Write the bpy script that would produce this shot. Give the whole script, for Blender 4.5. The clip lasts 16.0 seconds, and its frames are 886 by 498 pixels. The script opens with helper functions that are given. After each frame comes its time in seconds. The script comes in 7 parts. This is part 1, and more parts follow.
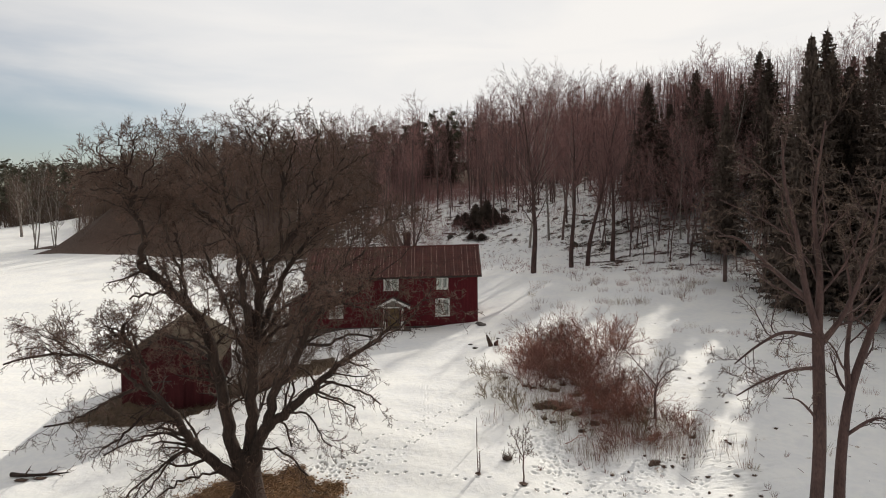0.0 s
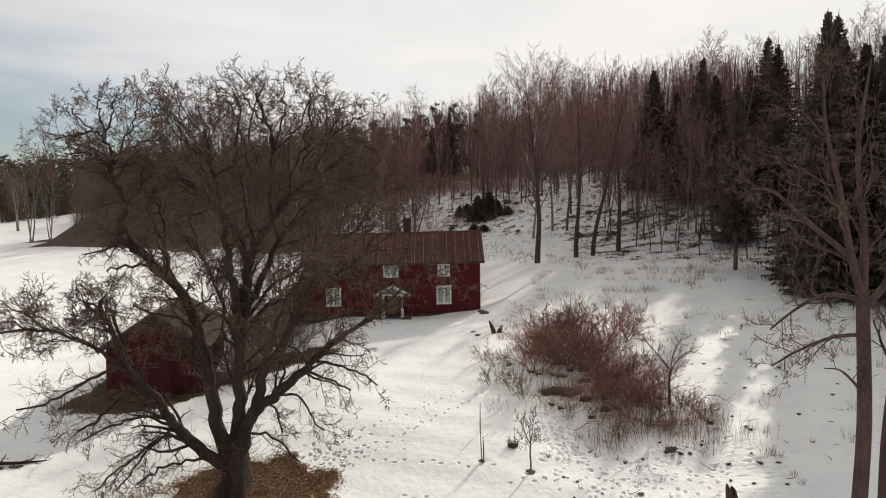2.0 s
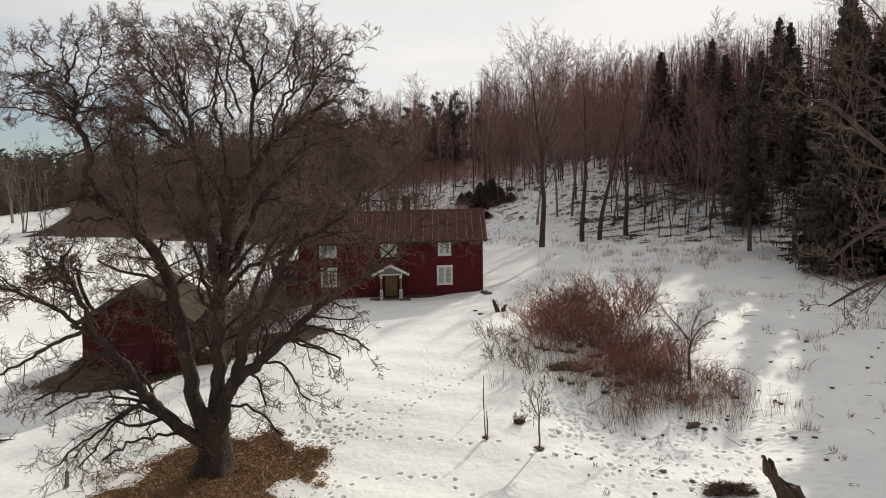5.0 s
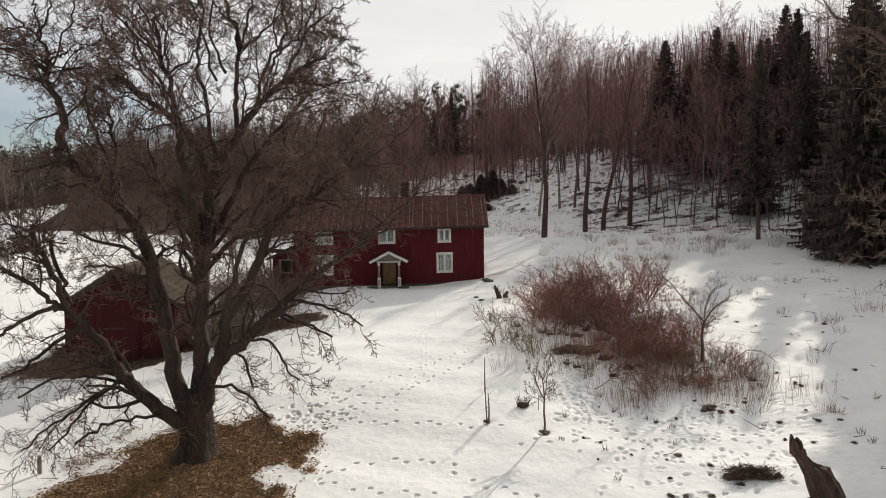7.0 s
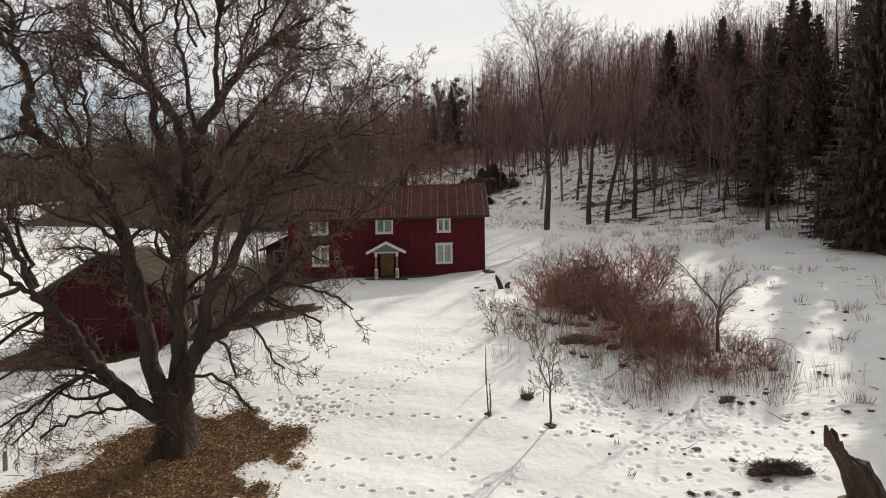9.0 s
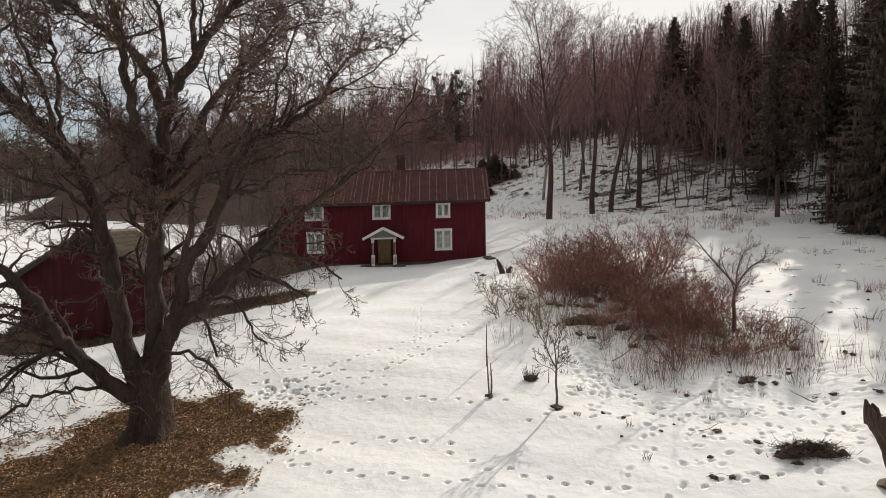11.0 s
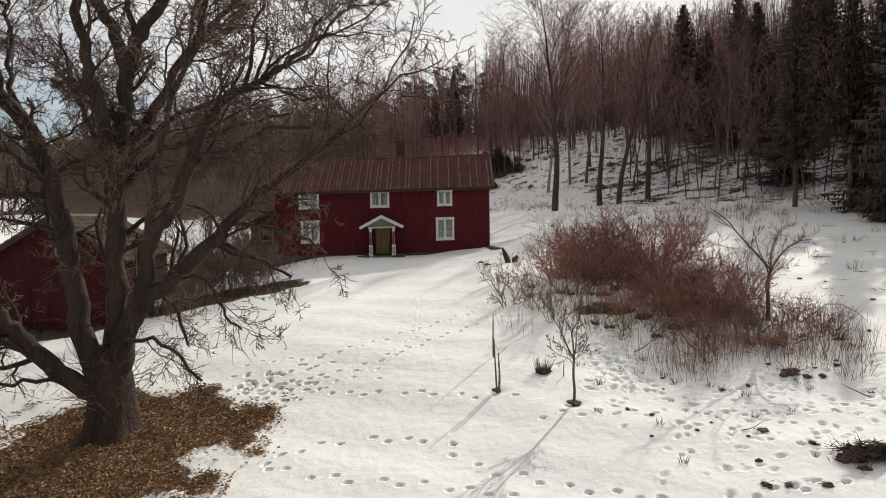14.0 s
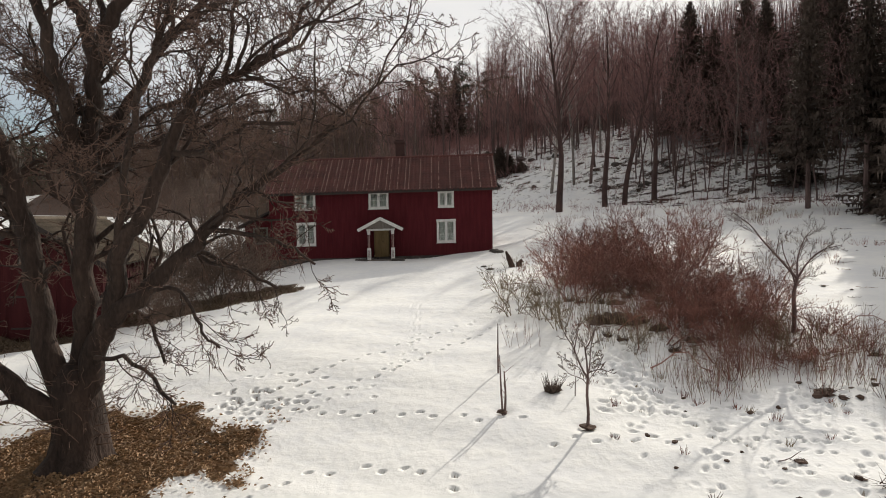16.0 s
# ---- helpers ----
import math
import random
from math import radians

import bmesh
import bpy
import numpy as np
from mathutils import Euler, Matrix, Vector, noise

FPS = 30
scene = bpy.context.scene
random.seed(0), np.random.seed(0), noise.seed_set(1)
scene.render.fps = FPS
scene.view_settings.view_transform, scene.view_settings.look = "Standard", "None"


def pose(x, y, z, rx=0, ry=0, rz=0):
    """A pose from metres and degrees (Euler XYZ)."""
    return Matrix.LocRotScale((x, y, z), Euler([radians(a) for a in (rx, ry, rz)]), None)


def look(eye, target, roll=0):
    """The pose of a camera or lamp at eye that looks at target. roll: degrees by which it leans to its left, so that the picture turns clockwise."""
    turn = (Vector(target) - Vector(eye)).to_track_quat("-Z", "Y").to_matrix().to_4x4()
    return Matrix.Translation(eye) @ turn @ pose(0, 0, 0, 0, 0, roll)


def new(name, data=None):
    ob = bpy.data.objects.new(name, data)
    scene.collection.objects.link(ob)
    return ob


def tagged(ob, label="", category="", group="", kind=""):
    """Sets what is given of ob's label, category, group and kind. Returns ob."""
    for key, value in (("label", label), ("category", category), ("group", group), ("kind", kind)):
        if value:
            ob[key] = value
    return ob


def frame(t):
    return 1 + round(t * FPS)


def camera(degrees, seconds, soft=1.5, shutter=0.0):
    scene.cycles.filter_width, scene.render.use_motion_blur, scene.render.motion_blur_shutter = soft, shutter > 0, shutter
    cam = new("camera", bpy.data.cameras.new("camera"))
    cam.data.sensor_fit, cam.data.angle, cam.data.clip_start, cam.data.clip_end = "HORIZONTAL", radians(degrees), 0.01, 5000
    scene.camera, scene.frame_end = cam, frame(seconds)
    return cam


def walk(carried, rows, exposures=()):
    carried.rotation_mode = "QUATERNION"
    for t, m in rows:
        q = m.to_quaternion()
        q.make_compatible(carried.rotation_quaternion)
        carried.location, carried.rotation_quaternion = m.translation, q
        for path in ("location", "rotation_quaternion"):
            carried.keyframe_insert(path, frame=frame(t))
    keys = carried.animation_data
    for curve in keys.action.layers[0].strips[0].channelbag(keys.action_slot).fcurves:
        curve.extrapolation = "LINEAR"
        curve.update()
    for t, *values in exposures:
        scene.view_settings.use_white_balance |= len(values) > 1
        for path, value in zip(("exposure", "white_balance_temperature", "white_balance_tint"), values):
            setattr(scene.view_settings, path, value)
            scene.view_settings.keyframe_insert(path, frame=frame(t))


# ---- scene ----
cam = camera(65.7, 16.0, soft=1.0)
METRES, EYE, TILT, LEAN, TURN = 16.0, 14.0, 0.0, 0.0, 0.0
ROWS = [
    (0.0, 0.0, 0.0, 0.0, -0.03, -2.82, 0.54),
    (0.5, 0.0005, 0.0319, -0.0215, 0.01, -2.8, 0.55),
    (1.0, 0.0004, 0.0631, -0.0426, 0.04, -2.79, 0.53),
    (1.5, 0.0007, 0.0936, -0.0632, 0.08, -2.8, 0.53),
    (2.0, 0.0002, 0.1236, -0.0827, 0.1, -2.8, 0.54),
    (2.5, 0.0004, 0.1519, -0.1021, 0.14, -2.8, 0.54),
    (3.0, 0.0006, 0.18, -0.1212, 0.17, -2.81, 0.55),
    (3.5, 0.0018, 0.2076, -0.1415, 0.21, -2.8, 0.57),
    (4.0, 0.0026, 0.2351, -0.1612, 0.22, -2.81, 0.59),
    (6.5, 0.0086, 0.3603, -0.257, 0.33, -2.73, 0.66),
    (7.0, 0.0094, 0.387, -0.2737, 0.34, -2.72, 0.68),
    (7.5, 0.0104, 0.4154, -0.2892, 0.36, -2.71, 0.71),
    (8.0, 0.0118, 0.4439, -0.3026, 0.38, -2.72, 0.73),
    (10.5, 0.0196, 0.5756, -0.3659, 0.46, -2.76, 0.81),
    (11.0, 0.0208, 0.6026, -0.3896, 0.49, -2.76, 0.82),
    (11.5, 0.0207, 0.6292, -0.4081, 0.51, -2.76, 0.83),
    (12.0, 0.0201, 0.656, -0.4261, 0.54, -2.74, 0.84),
    (12.5, 0.02, 0.6828, -0.4422, 0.58, -2.72, 0.84),
    (13.0, 0.0198, 0.7094, -0.4474, 0.6, -2.73, 0.82),
    (13.5, 0.0192, 0.7347, -0.445, 0.62, -2.73, 0.8),
    (14.0, 0.0189, 0.7603, -0.4422, 0.63, -2.72, 0.79),
    (14.5, 0.0193, 0.7869, -0.4397, 0.66, -2.72, 0.77),
    (15.0, 0.0193, 0.814, -0.4374, 0.69, -2.72, 0.77),
    (15.5, 0.0187, 0.8407, -0.4354, 0.71, -2.74, 0.74),
    (16.0, 0.0188, 0.8645, -0.4338, 0.74, -2.73, 0.75),
]
walk(cam, [(t, pose(0, 0, EYE, TILT, LEAN, TURN) @ pose(METRES * x, METRES * y, METRES * z, 90 + pitch, roll, yaw)) for t, x, y, z, yaw, pitch, roll in ROWS])

SUN_AZ, SUN_EL = 30.0, 30.0


# ---- world, sun ----
def make_world():
    world = bpy.data.worlds.new("winter_sky")
    scene.world = world
    world.use_nodes = True
    nt = world.node_tree
    nt.nodes.clear()
    n = nt.nodes.new
    out, bg = n("ShaderNodeOutputWorld"), n("ShaderNodeBackground")
    sky = n("ShaderNodeTexSky")
    sky.sky_type, sky.sun_disc = "NISHITA", False
    sky.sun_elevation, sky.sun_rotation = radians(SUN_EL), radians(SUN_AZ)
    sky.air_density, sky.dust_density, sky.ozone_density = 1.0, 1.0, 1.0
    dim = n("ShaderNodeVectorMath")
    dim.operation, dim.inputs[3].default_value = "SCALE", 0.085
    nt.links.new(sky.outputs[0], dim.inputs[0])
    tc, sep = n("ShaderNodeTexCoord"), n("ShaderNodeSeparateXYZ")
    nt.links.new(tc.outputs["Generated"], sep.inputs[0])
    # thin high cloud, drawn out in streaks, thinner low in the west
    mp = n("ShaderNodeMapping")
    mp.inputs["Rotation"].default_value = (0.0, radians(16), 0.0)
    mp.inputs["Scale"].default_value = (1.6, 1.6, 9.0)
    nt.links.new(tc.outputs["Generated"], mp.inputs[0])
    nz = n("ShaderNodeTexNoise")
    nz.inputs["Scale"].default_value, nz.inputs["Detail"].default_value = 1.6, 6.0
    nz.inputs["Roughness"].default_value, nz.inputs["Distortion"].default_value = 0.5, 0.35
    nt.links.new(mp.outputs[0], nz.inputs["Vector"])

    def sums(op, a, b):
        m = n("ShaderNodeMath")
        m.operation = op
        for i, q in enumerate((a, b)):
            if isinstance(q, (int, float)):
                m.inputs[i].default_value = q
            else:
                nt.links.new(q, m.inputs[i])
        return m.outputs[0]

    f = sums("ADD", sums("MULTIPLY", sep.outputs["Z"], 3.2), sums("MULTIPLY", sep.outputs["X"], 0.75))
    f = sums("ADD", f, sums("MULTIPLY", nz.outputs["Fac"], 0.62))
    mr = n("ShaderNodeMapRange")
    mr.interpolation_type = "SMOOTHSTEP"
    for i, v in ((1, 0.27), (2, 0.72), (3, 0.12), (4, 0.97)):
        mr.inputs[i].default_value = v
    nt.links.new(f, mr.inputs[0])
    streak = n("ShaderNodeValToRGB")
    streak.color_ramp.elements[0].position, streak.color_ramp.elements[0].color = 0.32, (0.81, 0.81, 0.815, 1)
    streak.color_ramp.elements[1].position, streak.color_ramp.elements[1].color = 0.66, (0.95, 0.92, 0.885, 1)
    nt.links.new(nz.outputs["Fac"], streak.inputs[0])
    # cloud glows towards the sun and greys away from it
    toward = n("ShaderNodeVectorMath")
    toward.operation = "DOT_PRODUCT"
    toward.inputs[1].default_value = (math.sin(radians(SUN_AZ)), math.cos(radians(SUN_AZ)), 0.35)
    nt.links.new(tc.outputs["Generated"], toward.inputs[0])
    glow = n("ShaderNodeMapRange")
    for i, v in ((1, -0.6), (2, 0.75), (3, 0.34), (4, 1.0)):
        glow.inputs[i].default_value = v
    nt.links.new(toward.outputs["Value"], glow.inputs[0])
    cloud = n("ShaderNodeVectorMath")
    cloud.operation = "SCALE"
    nt.links.new(streak.outputs[0], cloud.inputs[0])
    nt.links.new(glow.outputs[0], cloud.inputs[3])
    mix = n("ShaderNodeMix")
    mix.data_type = "RGBA"
    nt.links.new(mr.outputs[0], mix.inputs["Factor"])
    nt.links.new(dim.outputs[0], mix.inputs["A"])
    nt.links.new(cloud.outputs[0], mix.inputs["B"])
    nt.links.new(mix.outputs["Result"], bg.inputs[0])
    bg.inputs[1].default_value = 0.98
    nt.links.new(bg.outputs[0], out.inputs[0])


make_world()
az, el = radians(SUN_AZ), radians(SUN_EL)
sun = new("sun", bpy.data.lights.new("sun", "SUN"))
sun.data.energy, sun.data.angle, sun.data.color = 3.8, radians(0.55), (1.0, 0.935, 0.815)
sun.matrix_world = look((90 * math.sin(az) * math.cos(el), 90 * math.cos(az) * math.cos(el), 90 * math.sin(el)), (0, 0, 0))


# ---- materials ----
def material(name, low, high, scale=6.0, fine=60.0, rough=0.8, bump=0.2, dist=0.02, vary=0.0, metal=0.0, stretch=(1, 1, 1), spec=0.5):
    """Two scales of noise between two colours, with fine relief; vary: light and dark from one object to the next."""
    m = bpy.data.materials.new(name)
    m.use_nodes = True
    nt = m.node_tree
    bsdf = nt.nodes["Principled BSDF"]
    n, link = nt.nodes.new, nt.links.new
    tc, mp = n("ShaderNodeTexCoord"), n("ShaderNodeMapping")
    mp.inputs["Scale"].default_value = stretch
    link(tc.outputs["Object"], mp.inputs[0])
    a, b = n("ShaderNodeTexNoise"), n("ShaderNodeTexNoise")
    for t, s in ((a, scale), (b, fine)):
        t.inputs["Scale"].default_value, t.inputs["Detail"].default_value = s, 5.0
        link(mp.outputs[0], t.inputs["Vector"])
    mixf = n("ShaderNodeMix")
    mixf.inputs["Factor"].default_value = 0.45
    link(a.outputs["Fac"], mixf.inputs["A"])
    link(b.outputs["Fac"], mixf.inputs["B"])
    ramp = n("ShaderNodeValToRGB")
    ramp.color_ramp.elements[0].position, ramp.color_ramp.elements[0].color = 0.34, (*low, 1)
    ramp.color_ramp.elements[1].position, ramp.color_ramp.elements[1].color = 0.66, (*high, 1)
    link(mixf.outputs["Result"], ramp.inputs[0])
    colour = ramp.outputs[0]
    if vary:
        info, hsv, mr = n("ShaderNodeObjectInfo"), n("ShaderNodeHueSaturation"), n("ShaderNodeMapRange")
        mr.inputs[3].default_value, mr.inputs[4].default_value = 1 - vary, 1 + vary
        link(info.outputs["Random"], mr.inputs[0])
        link(mr.outputs[0], hsv.inputs["Value"])
        link(colour, hsv.inputs["Color"])
        colour = hsv.outputs[0]
    link(colour, bsdf.inputs["Base Color"])
    bsdf.inputs["Roughness"].default_value, bsdf.inputs["Metallic"].default_value = rough, metal
    bsdf.inputs["Specular IOR Level"].default_value = spec
    if bump:
        bp = n("ShaderNodeBump")
        bp.inputs["Strength"].default_value, bp.inputs["Distance"].default_value = bump, dist
        link(mixf.outputs["Result"], bp.inputs["Height"])
        link(bp.outputs[0], bsdf.inputs["Normal"])
    return m


def snow_material():
    """Old spring snow: crust grain, wind ripples, twigs and needles shed on it, and bare litter in patches under the wood."""
    m = bpy.data.materials.new("old_snow")
    m.use_nodes = True
    nt = m.node_tree
    bsdf = nt.nodes["Principled BSDF"]
    n, link = nt.nodes.new, nt.links.new
    geo, sep = n("ShaderNodeNewGeometry"), n("ShaderNodeSeparateXYZ")
    link(geo.outputs["Position"], sep.inputs[0])

    def tex(scale, detail=5.0, rough=0.5):
        t = n("ShaderNodeTexNoise")
        t.inputs["Scale"].default_value, t.inputs["Detail"].default_value, t.inputs["Roughness"].default_value = scale, detail, rough
        link(geo.outputs["Position"], t.inputs["Vector"])
        return t.outputs["Fac"]

    def op(kind, a, b):
        q = n("ShaderNodeMath")
        q.operation = kind
        for i, v in enumerate((a, b)):
            if isinstance(v, (int, float)):
                q.inputs[i].default_value = v
            else:
                link(v, q.inputs[i])
        return q.outputs[0]

    def ramp(x, lo, hi, a=0.0, b=1.0):
        r = n("ShaderNodeMapRange")
        r.interpolation_type = "SMOOTHSTEP"
        for i, v in ((1, lo), (2, hi), (3, a), (4, b)):
            r.inputs[i].default_value = v
        link(x, r.inputs[0])
        return r.outputs[0]

    wide, mid, grain = tex(0.35), tex(2.4, 6.0), tex(22.0, 6.0, 0.65)
    mixc = n("ShaderNodeMix")
    mixc.data_type = "RGBA"
    mixc.inputs["A"].default_value, mixc.inputs["B"].default_value = (0.77, 0.768, 0.768, 1), (0.85, 0.84, 0.815, 1)
    link(ramp(op("ADD", wide, op("MULTIPLY", mid, 0.6)), 0.6, 1.0), mixc.inputs["Factor"])
    # shed bark and needles
    speck = ramp(tex(9.0, 4.0, 0.7), 0.70, 0.78, 0.0, 0.55)
    mixs = n("ShaderNodeMix")
    mixs.data_type = "RGBA"
    mixs.inputs["B"].default_value = (0.20, 0.15, 0.11, 1)
    link(speck, mixs.inputs["Factor"])
    link(mixc.outputs["Result"], mixs.inputs["A"])
    # forest litter where the wood stands
    wood = ramp(op("ADD", sep.outputs["Y"], op("MULTIPLY", sep.outputs["X"], 0.62)), 84.0, 104.0, 0.0, 0.235)
    # the western part of the wood stands on bare brown litter
    wood = op("MULTIPLY", wood, ramp(sep.outputs["X"], -72.0, -58.0))
    west = op("MULTIPLY", wood, ramp(op("MULTIPLY", sep.outputs["X"], -1.0), 6.0, 34.0, 0.0, 1.3))
    deep = ramp(op("ADD", sep.outputs["Y"], op("MULTIPLY", sep.outputs["X"], 0.65)), 126.0, 142.0, 0.0, 0.22)
    patch = op("ADD", op("ADD", op("ADD", op("MULTIPLY", tex(0.85, 8.0, 0.7), 0.9), wood), west), deep)
    mixl = n("ShaderNodeMix")
    mixl.data_type = "RGBA"
    mixl.inputs["B"].default_value = (0.085, 0.058, 0.04, 1)
    link(ramp(patch, 0.69, 0.80), mixl.inputs["Factor"])
    link(mixs.outputs["Result"], mixl.inputs["A"])
    link(mixl.outputs["Result"], bsdf.inputs["Base Color"])
    bsdf.inputs["Roughness"].default_value = 0.8
    bsdf.inputs["Specular IOR Level"].default_value = 0.1
    bp = n("ShaderNodeBump")
    bp.inputs["Strength"].default_value, bp.inputs["Distance"].default_value = 0.42, 0.12
    link(op("ADD", op("ADD", mid, op("MULTIPLY", wide, 1.5)), op("MULTIPLY", grain, 0.10)), bp.inputs["Height"])
    link(bp.outputs[0], bsdf.inputs["Normal"])
    return m


def glass_material():
    m = bpy.data.materials.new("window_glass")
    m.use_nodes = True
    b = m.node_tree.nodes["Principled BSDF"]
    b.inputs["Base Color"].default_value = (0.9, 0.95, 0.95, 1)
    b.inputs["Roughness"].default_value, b.inputs["Transmission Weight"].default_value = 0.03, 1.0
    b.inputs["IOR"].default_value = 1.45
    return m


SNOW = snow_material()
# Snow inside footprints: dirt and wet, with the hollows' shade painted into the colour.
PRINT_DIRT_SHADE = material("dirty_trodden_snow", (0.24, 0.20, 0.165), (0.56, 0.52, 0.47), 7.0, 40, 0.9, 0.5, 0.02)
SOIL = material("leafy_soil", (0.12, 0.074, 0.040), (0.32, 0.20, 0.110), 1.6, 26, 0.95, 0.8, 0.05)
MOSSY = material("dry_moss_grass", (0.05, 0.034, 0.022), (0.16, 0.108, 0.064), 1.2, 20, 0.95, 0.8, 0.05)
EARTH = material("dark_wet_earth", (0.045, 0.026, 0.019), (0.13, 0.08, 0.058), 4.0, 30, 0.95, 0.8, 0.03)
LEAF = material("fallen_leaf", (0.18, 0.108, 0.056), (0.44, 0.275, 0.145), 3.0, 30, 0.8, 0.1)
OAKBARK = material("oak_bark", (0.012, 0.007, 0.005), (0.072, 0.045, 0.034), 2.2, 16, 0.97, 1.0, 0.10, stretch=(1, 1, 0.25))
OAKTWIG = material("oak_twig", (0.062, 0.036, 0.028), (0.185, 0.110, 0.080), 2.0, 18, 0.9, 0.2, 0.01)
ASHBARK = material("ash_bark", (0.035, 0.019, 0.018), (0.120, 0.070, 0.062), 3.0, 25, 0.95, 0.7, 0.03, stretch=(1, 1, 0.3))
BARK = material("grey_bark", (0.065, 0.042, 0.038), (0.20, 0.130, 0.118), 2.0, 18, 0.95, 0.6, 0.03, 0.25, stretch=(1, 1, 0.3))
BIRCHBARK = material("birch_bark", (0.10, 0.08, 0.07), (0.42, 0.37, 0.33), 1.2, 9, 0.8, 0.3, 0.02, 0.25, stretch=(1, 1, 2.5))
TWIG = material("bare_twig", (0.155, 0.078, 0.074), (0.33, 0.180, 0.168), 1.0, 10, 0.9, 0.0, 0.01, 0.3)
SHRUBTWIG = material("shrub_twig", (0.12, 0.054, 0.044), (0.33, 0.155, 0.118), 1.5, 12, 0.85, 0.0, 0.01, 0.45)
PALETWIG = material("pale_shrub_twig", (0.13, 0.10, 0.065), (0.27, 0.21, 0.14), 1.5, 12, 0.85, 0.0, 0.01, 0.25)
DULLTWIG = material("dull_brown_twig", (0.06, 0.04, 0.03), (0.17, 0.115, 0.085), 1.5, 12, 0.9, 0.0, 0.01, 0.3)
NEEDLE = material("spruce_needles", (0.060, 0.047, 0.042), (0.150, 0.115, 0.095), 1.2, 14, 0.85, 0.0, 0.02, 0.25, spec=0.03)
PINENEEDLE = material("pine_needles", (0.045, 0.046, 0.032), (0.11, 0.10, 0.07), 1.2, 14, 0.85, 0.0, 0.02, 0.25, spec=0.2)
STRAW = material("dry_straw", (0.18, 0.13, 0.075), (0.36, 0.28, 0.17), 3.0, 20, 0.9, 0.0, 0.01, 0.2)
RED = material("red_limewash_boards", (0.072, 0.010, 0.014), (0.120, 0.019, 0.024), 1.1, 30, 0.92, 0.25, 0.01, stretch=(6, 6, 0.6), spec=0.2)
REDBARN = material("worn_red_boards", (0.042, 0.009, 0.011), (0.082, 0.019, 0.021), 0.9, 24, 0.95, 0.3, 0.01, stretch=(6, 6, 0.5), spec=0.2)
TILE = material("clay_roof_tile", (0.06, 0.020, 0.017), (0.15, 0.052, 0.042), 1.2, 14, 0.85, 0.4, 0.01)
LICHEN = material("lichened_tile_crest", (0.20, 0.11, 0.09), (0.42, 0.28, 0.23), 3.0, 20, 0.9, 0.4, 0.01)
BARNTILE = material("mossy_roof_tile", (0.05, 0.037, 0.024), (0.13, 0.097, 0.066), 0.9, 14, 0.92, 0.4, 0.02)
POSTPAINT = material("worn_pink_grey_post_paint", (0.26, 0.17, 0.15), (0.44, 0.33, 0.30), 3, 40, 0.85, 0.25, 0.006, stretch=(4, 4, 0.5))
WHITE = material("white_window_paint", (0.62, 0.61, 0.58), (0.80, 0.79, 0.76), 3, 40, 0.6, 0.1, 0.004)
GREYWOOD = material("weathered_grey_wood", (0.10, 0.085, 0.075), (0.26, 0.23, 0.20), 2.0, 30, 0.9, 0.4, 0.01, stretch=(5, 5, 0.5))
DARKWOOD = material("tarred_dark_wood", (0.02, 0.014, 0.012), (0.06, 0.045, 0.038), 2.0, 30, 0.85, 0.3, 0.01)
DOORPAINT = material("ochre_door_paint", (0.16, 0.105, 0.04), (0.28, 0.19, 0.08), 2.0, 24, 0.7, 0.2, 0.006, stretch=(4, 4, 0.5))
STONE = material("foundation_stone", (0.03, 0.025, 0.023), (0.11, 0.095, 0.085), 1.6, 18, 0.95, 0.8, 0.03)
ROCK = material("dark_boulder", (0.035, 0.03, 0.026), (0.13, 0.11, 0.095), 1.2, 14, 0.95, 0.9, 0.06)
BRICK = material("sooty_chimney_brick", (0.03, 0.015, 0.013), (0.08, 0.036, 0.03), 2.0, 20, 0.9, 0.5, 0.02)
ROTWOOD = material("rotten_trunk_wood", (0.022, 0.013, 0.010), (0.105, 0.060, 0.042), 2.2, 20, 0.95, 1.0, 0.05, stretch=(1, 1, 0.22))
CURTAIN = material("white_curtain", (0.45, 0.45, 0.41), (0.70, 0.70, 0.65), 4, 30, 0.9, 0.2, 0.02)
INSIDE = material("dim_room_plaster", (0.10, 0.09, 0.075), (0.16, 0.14, 0.12), 2, 20, 0.9, 0.1)
GLASS = glass_material()


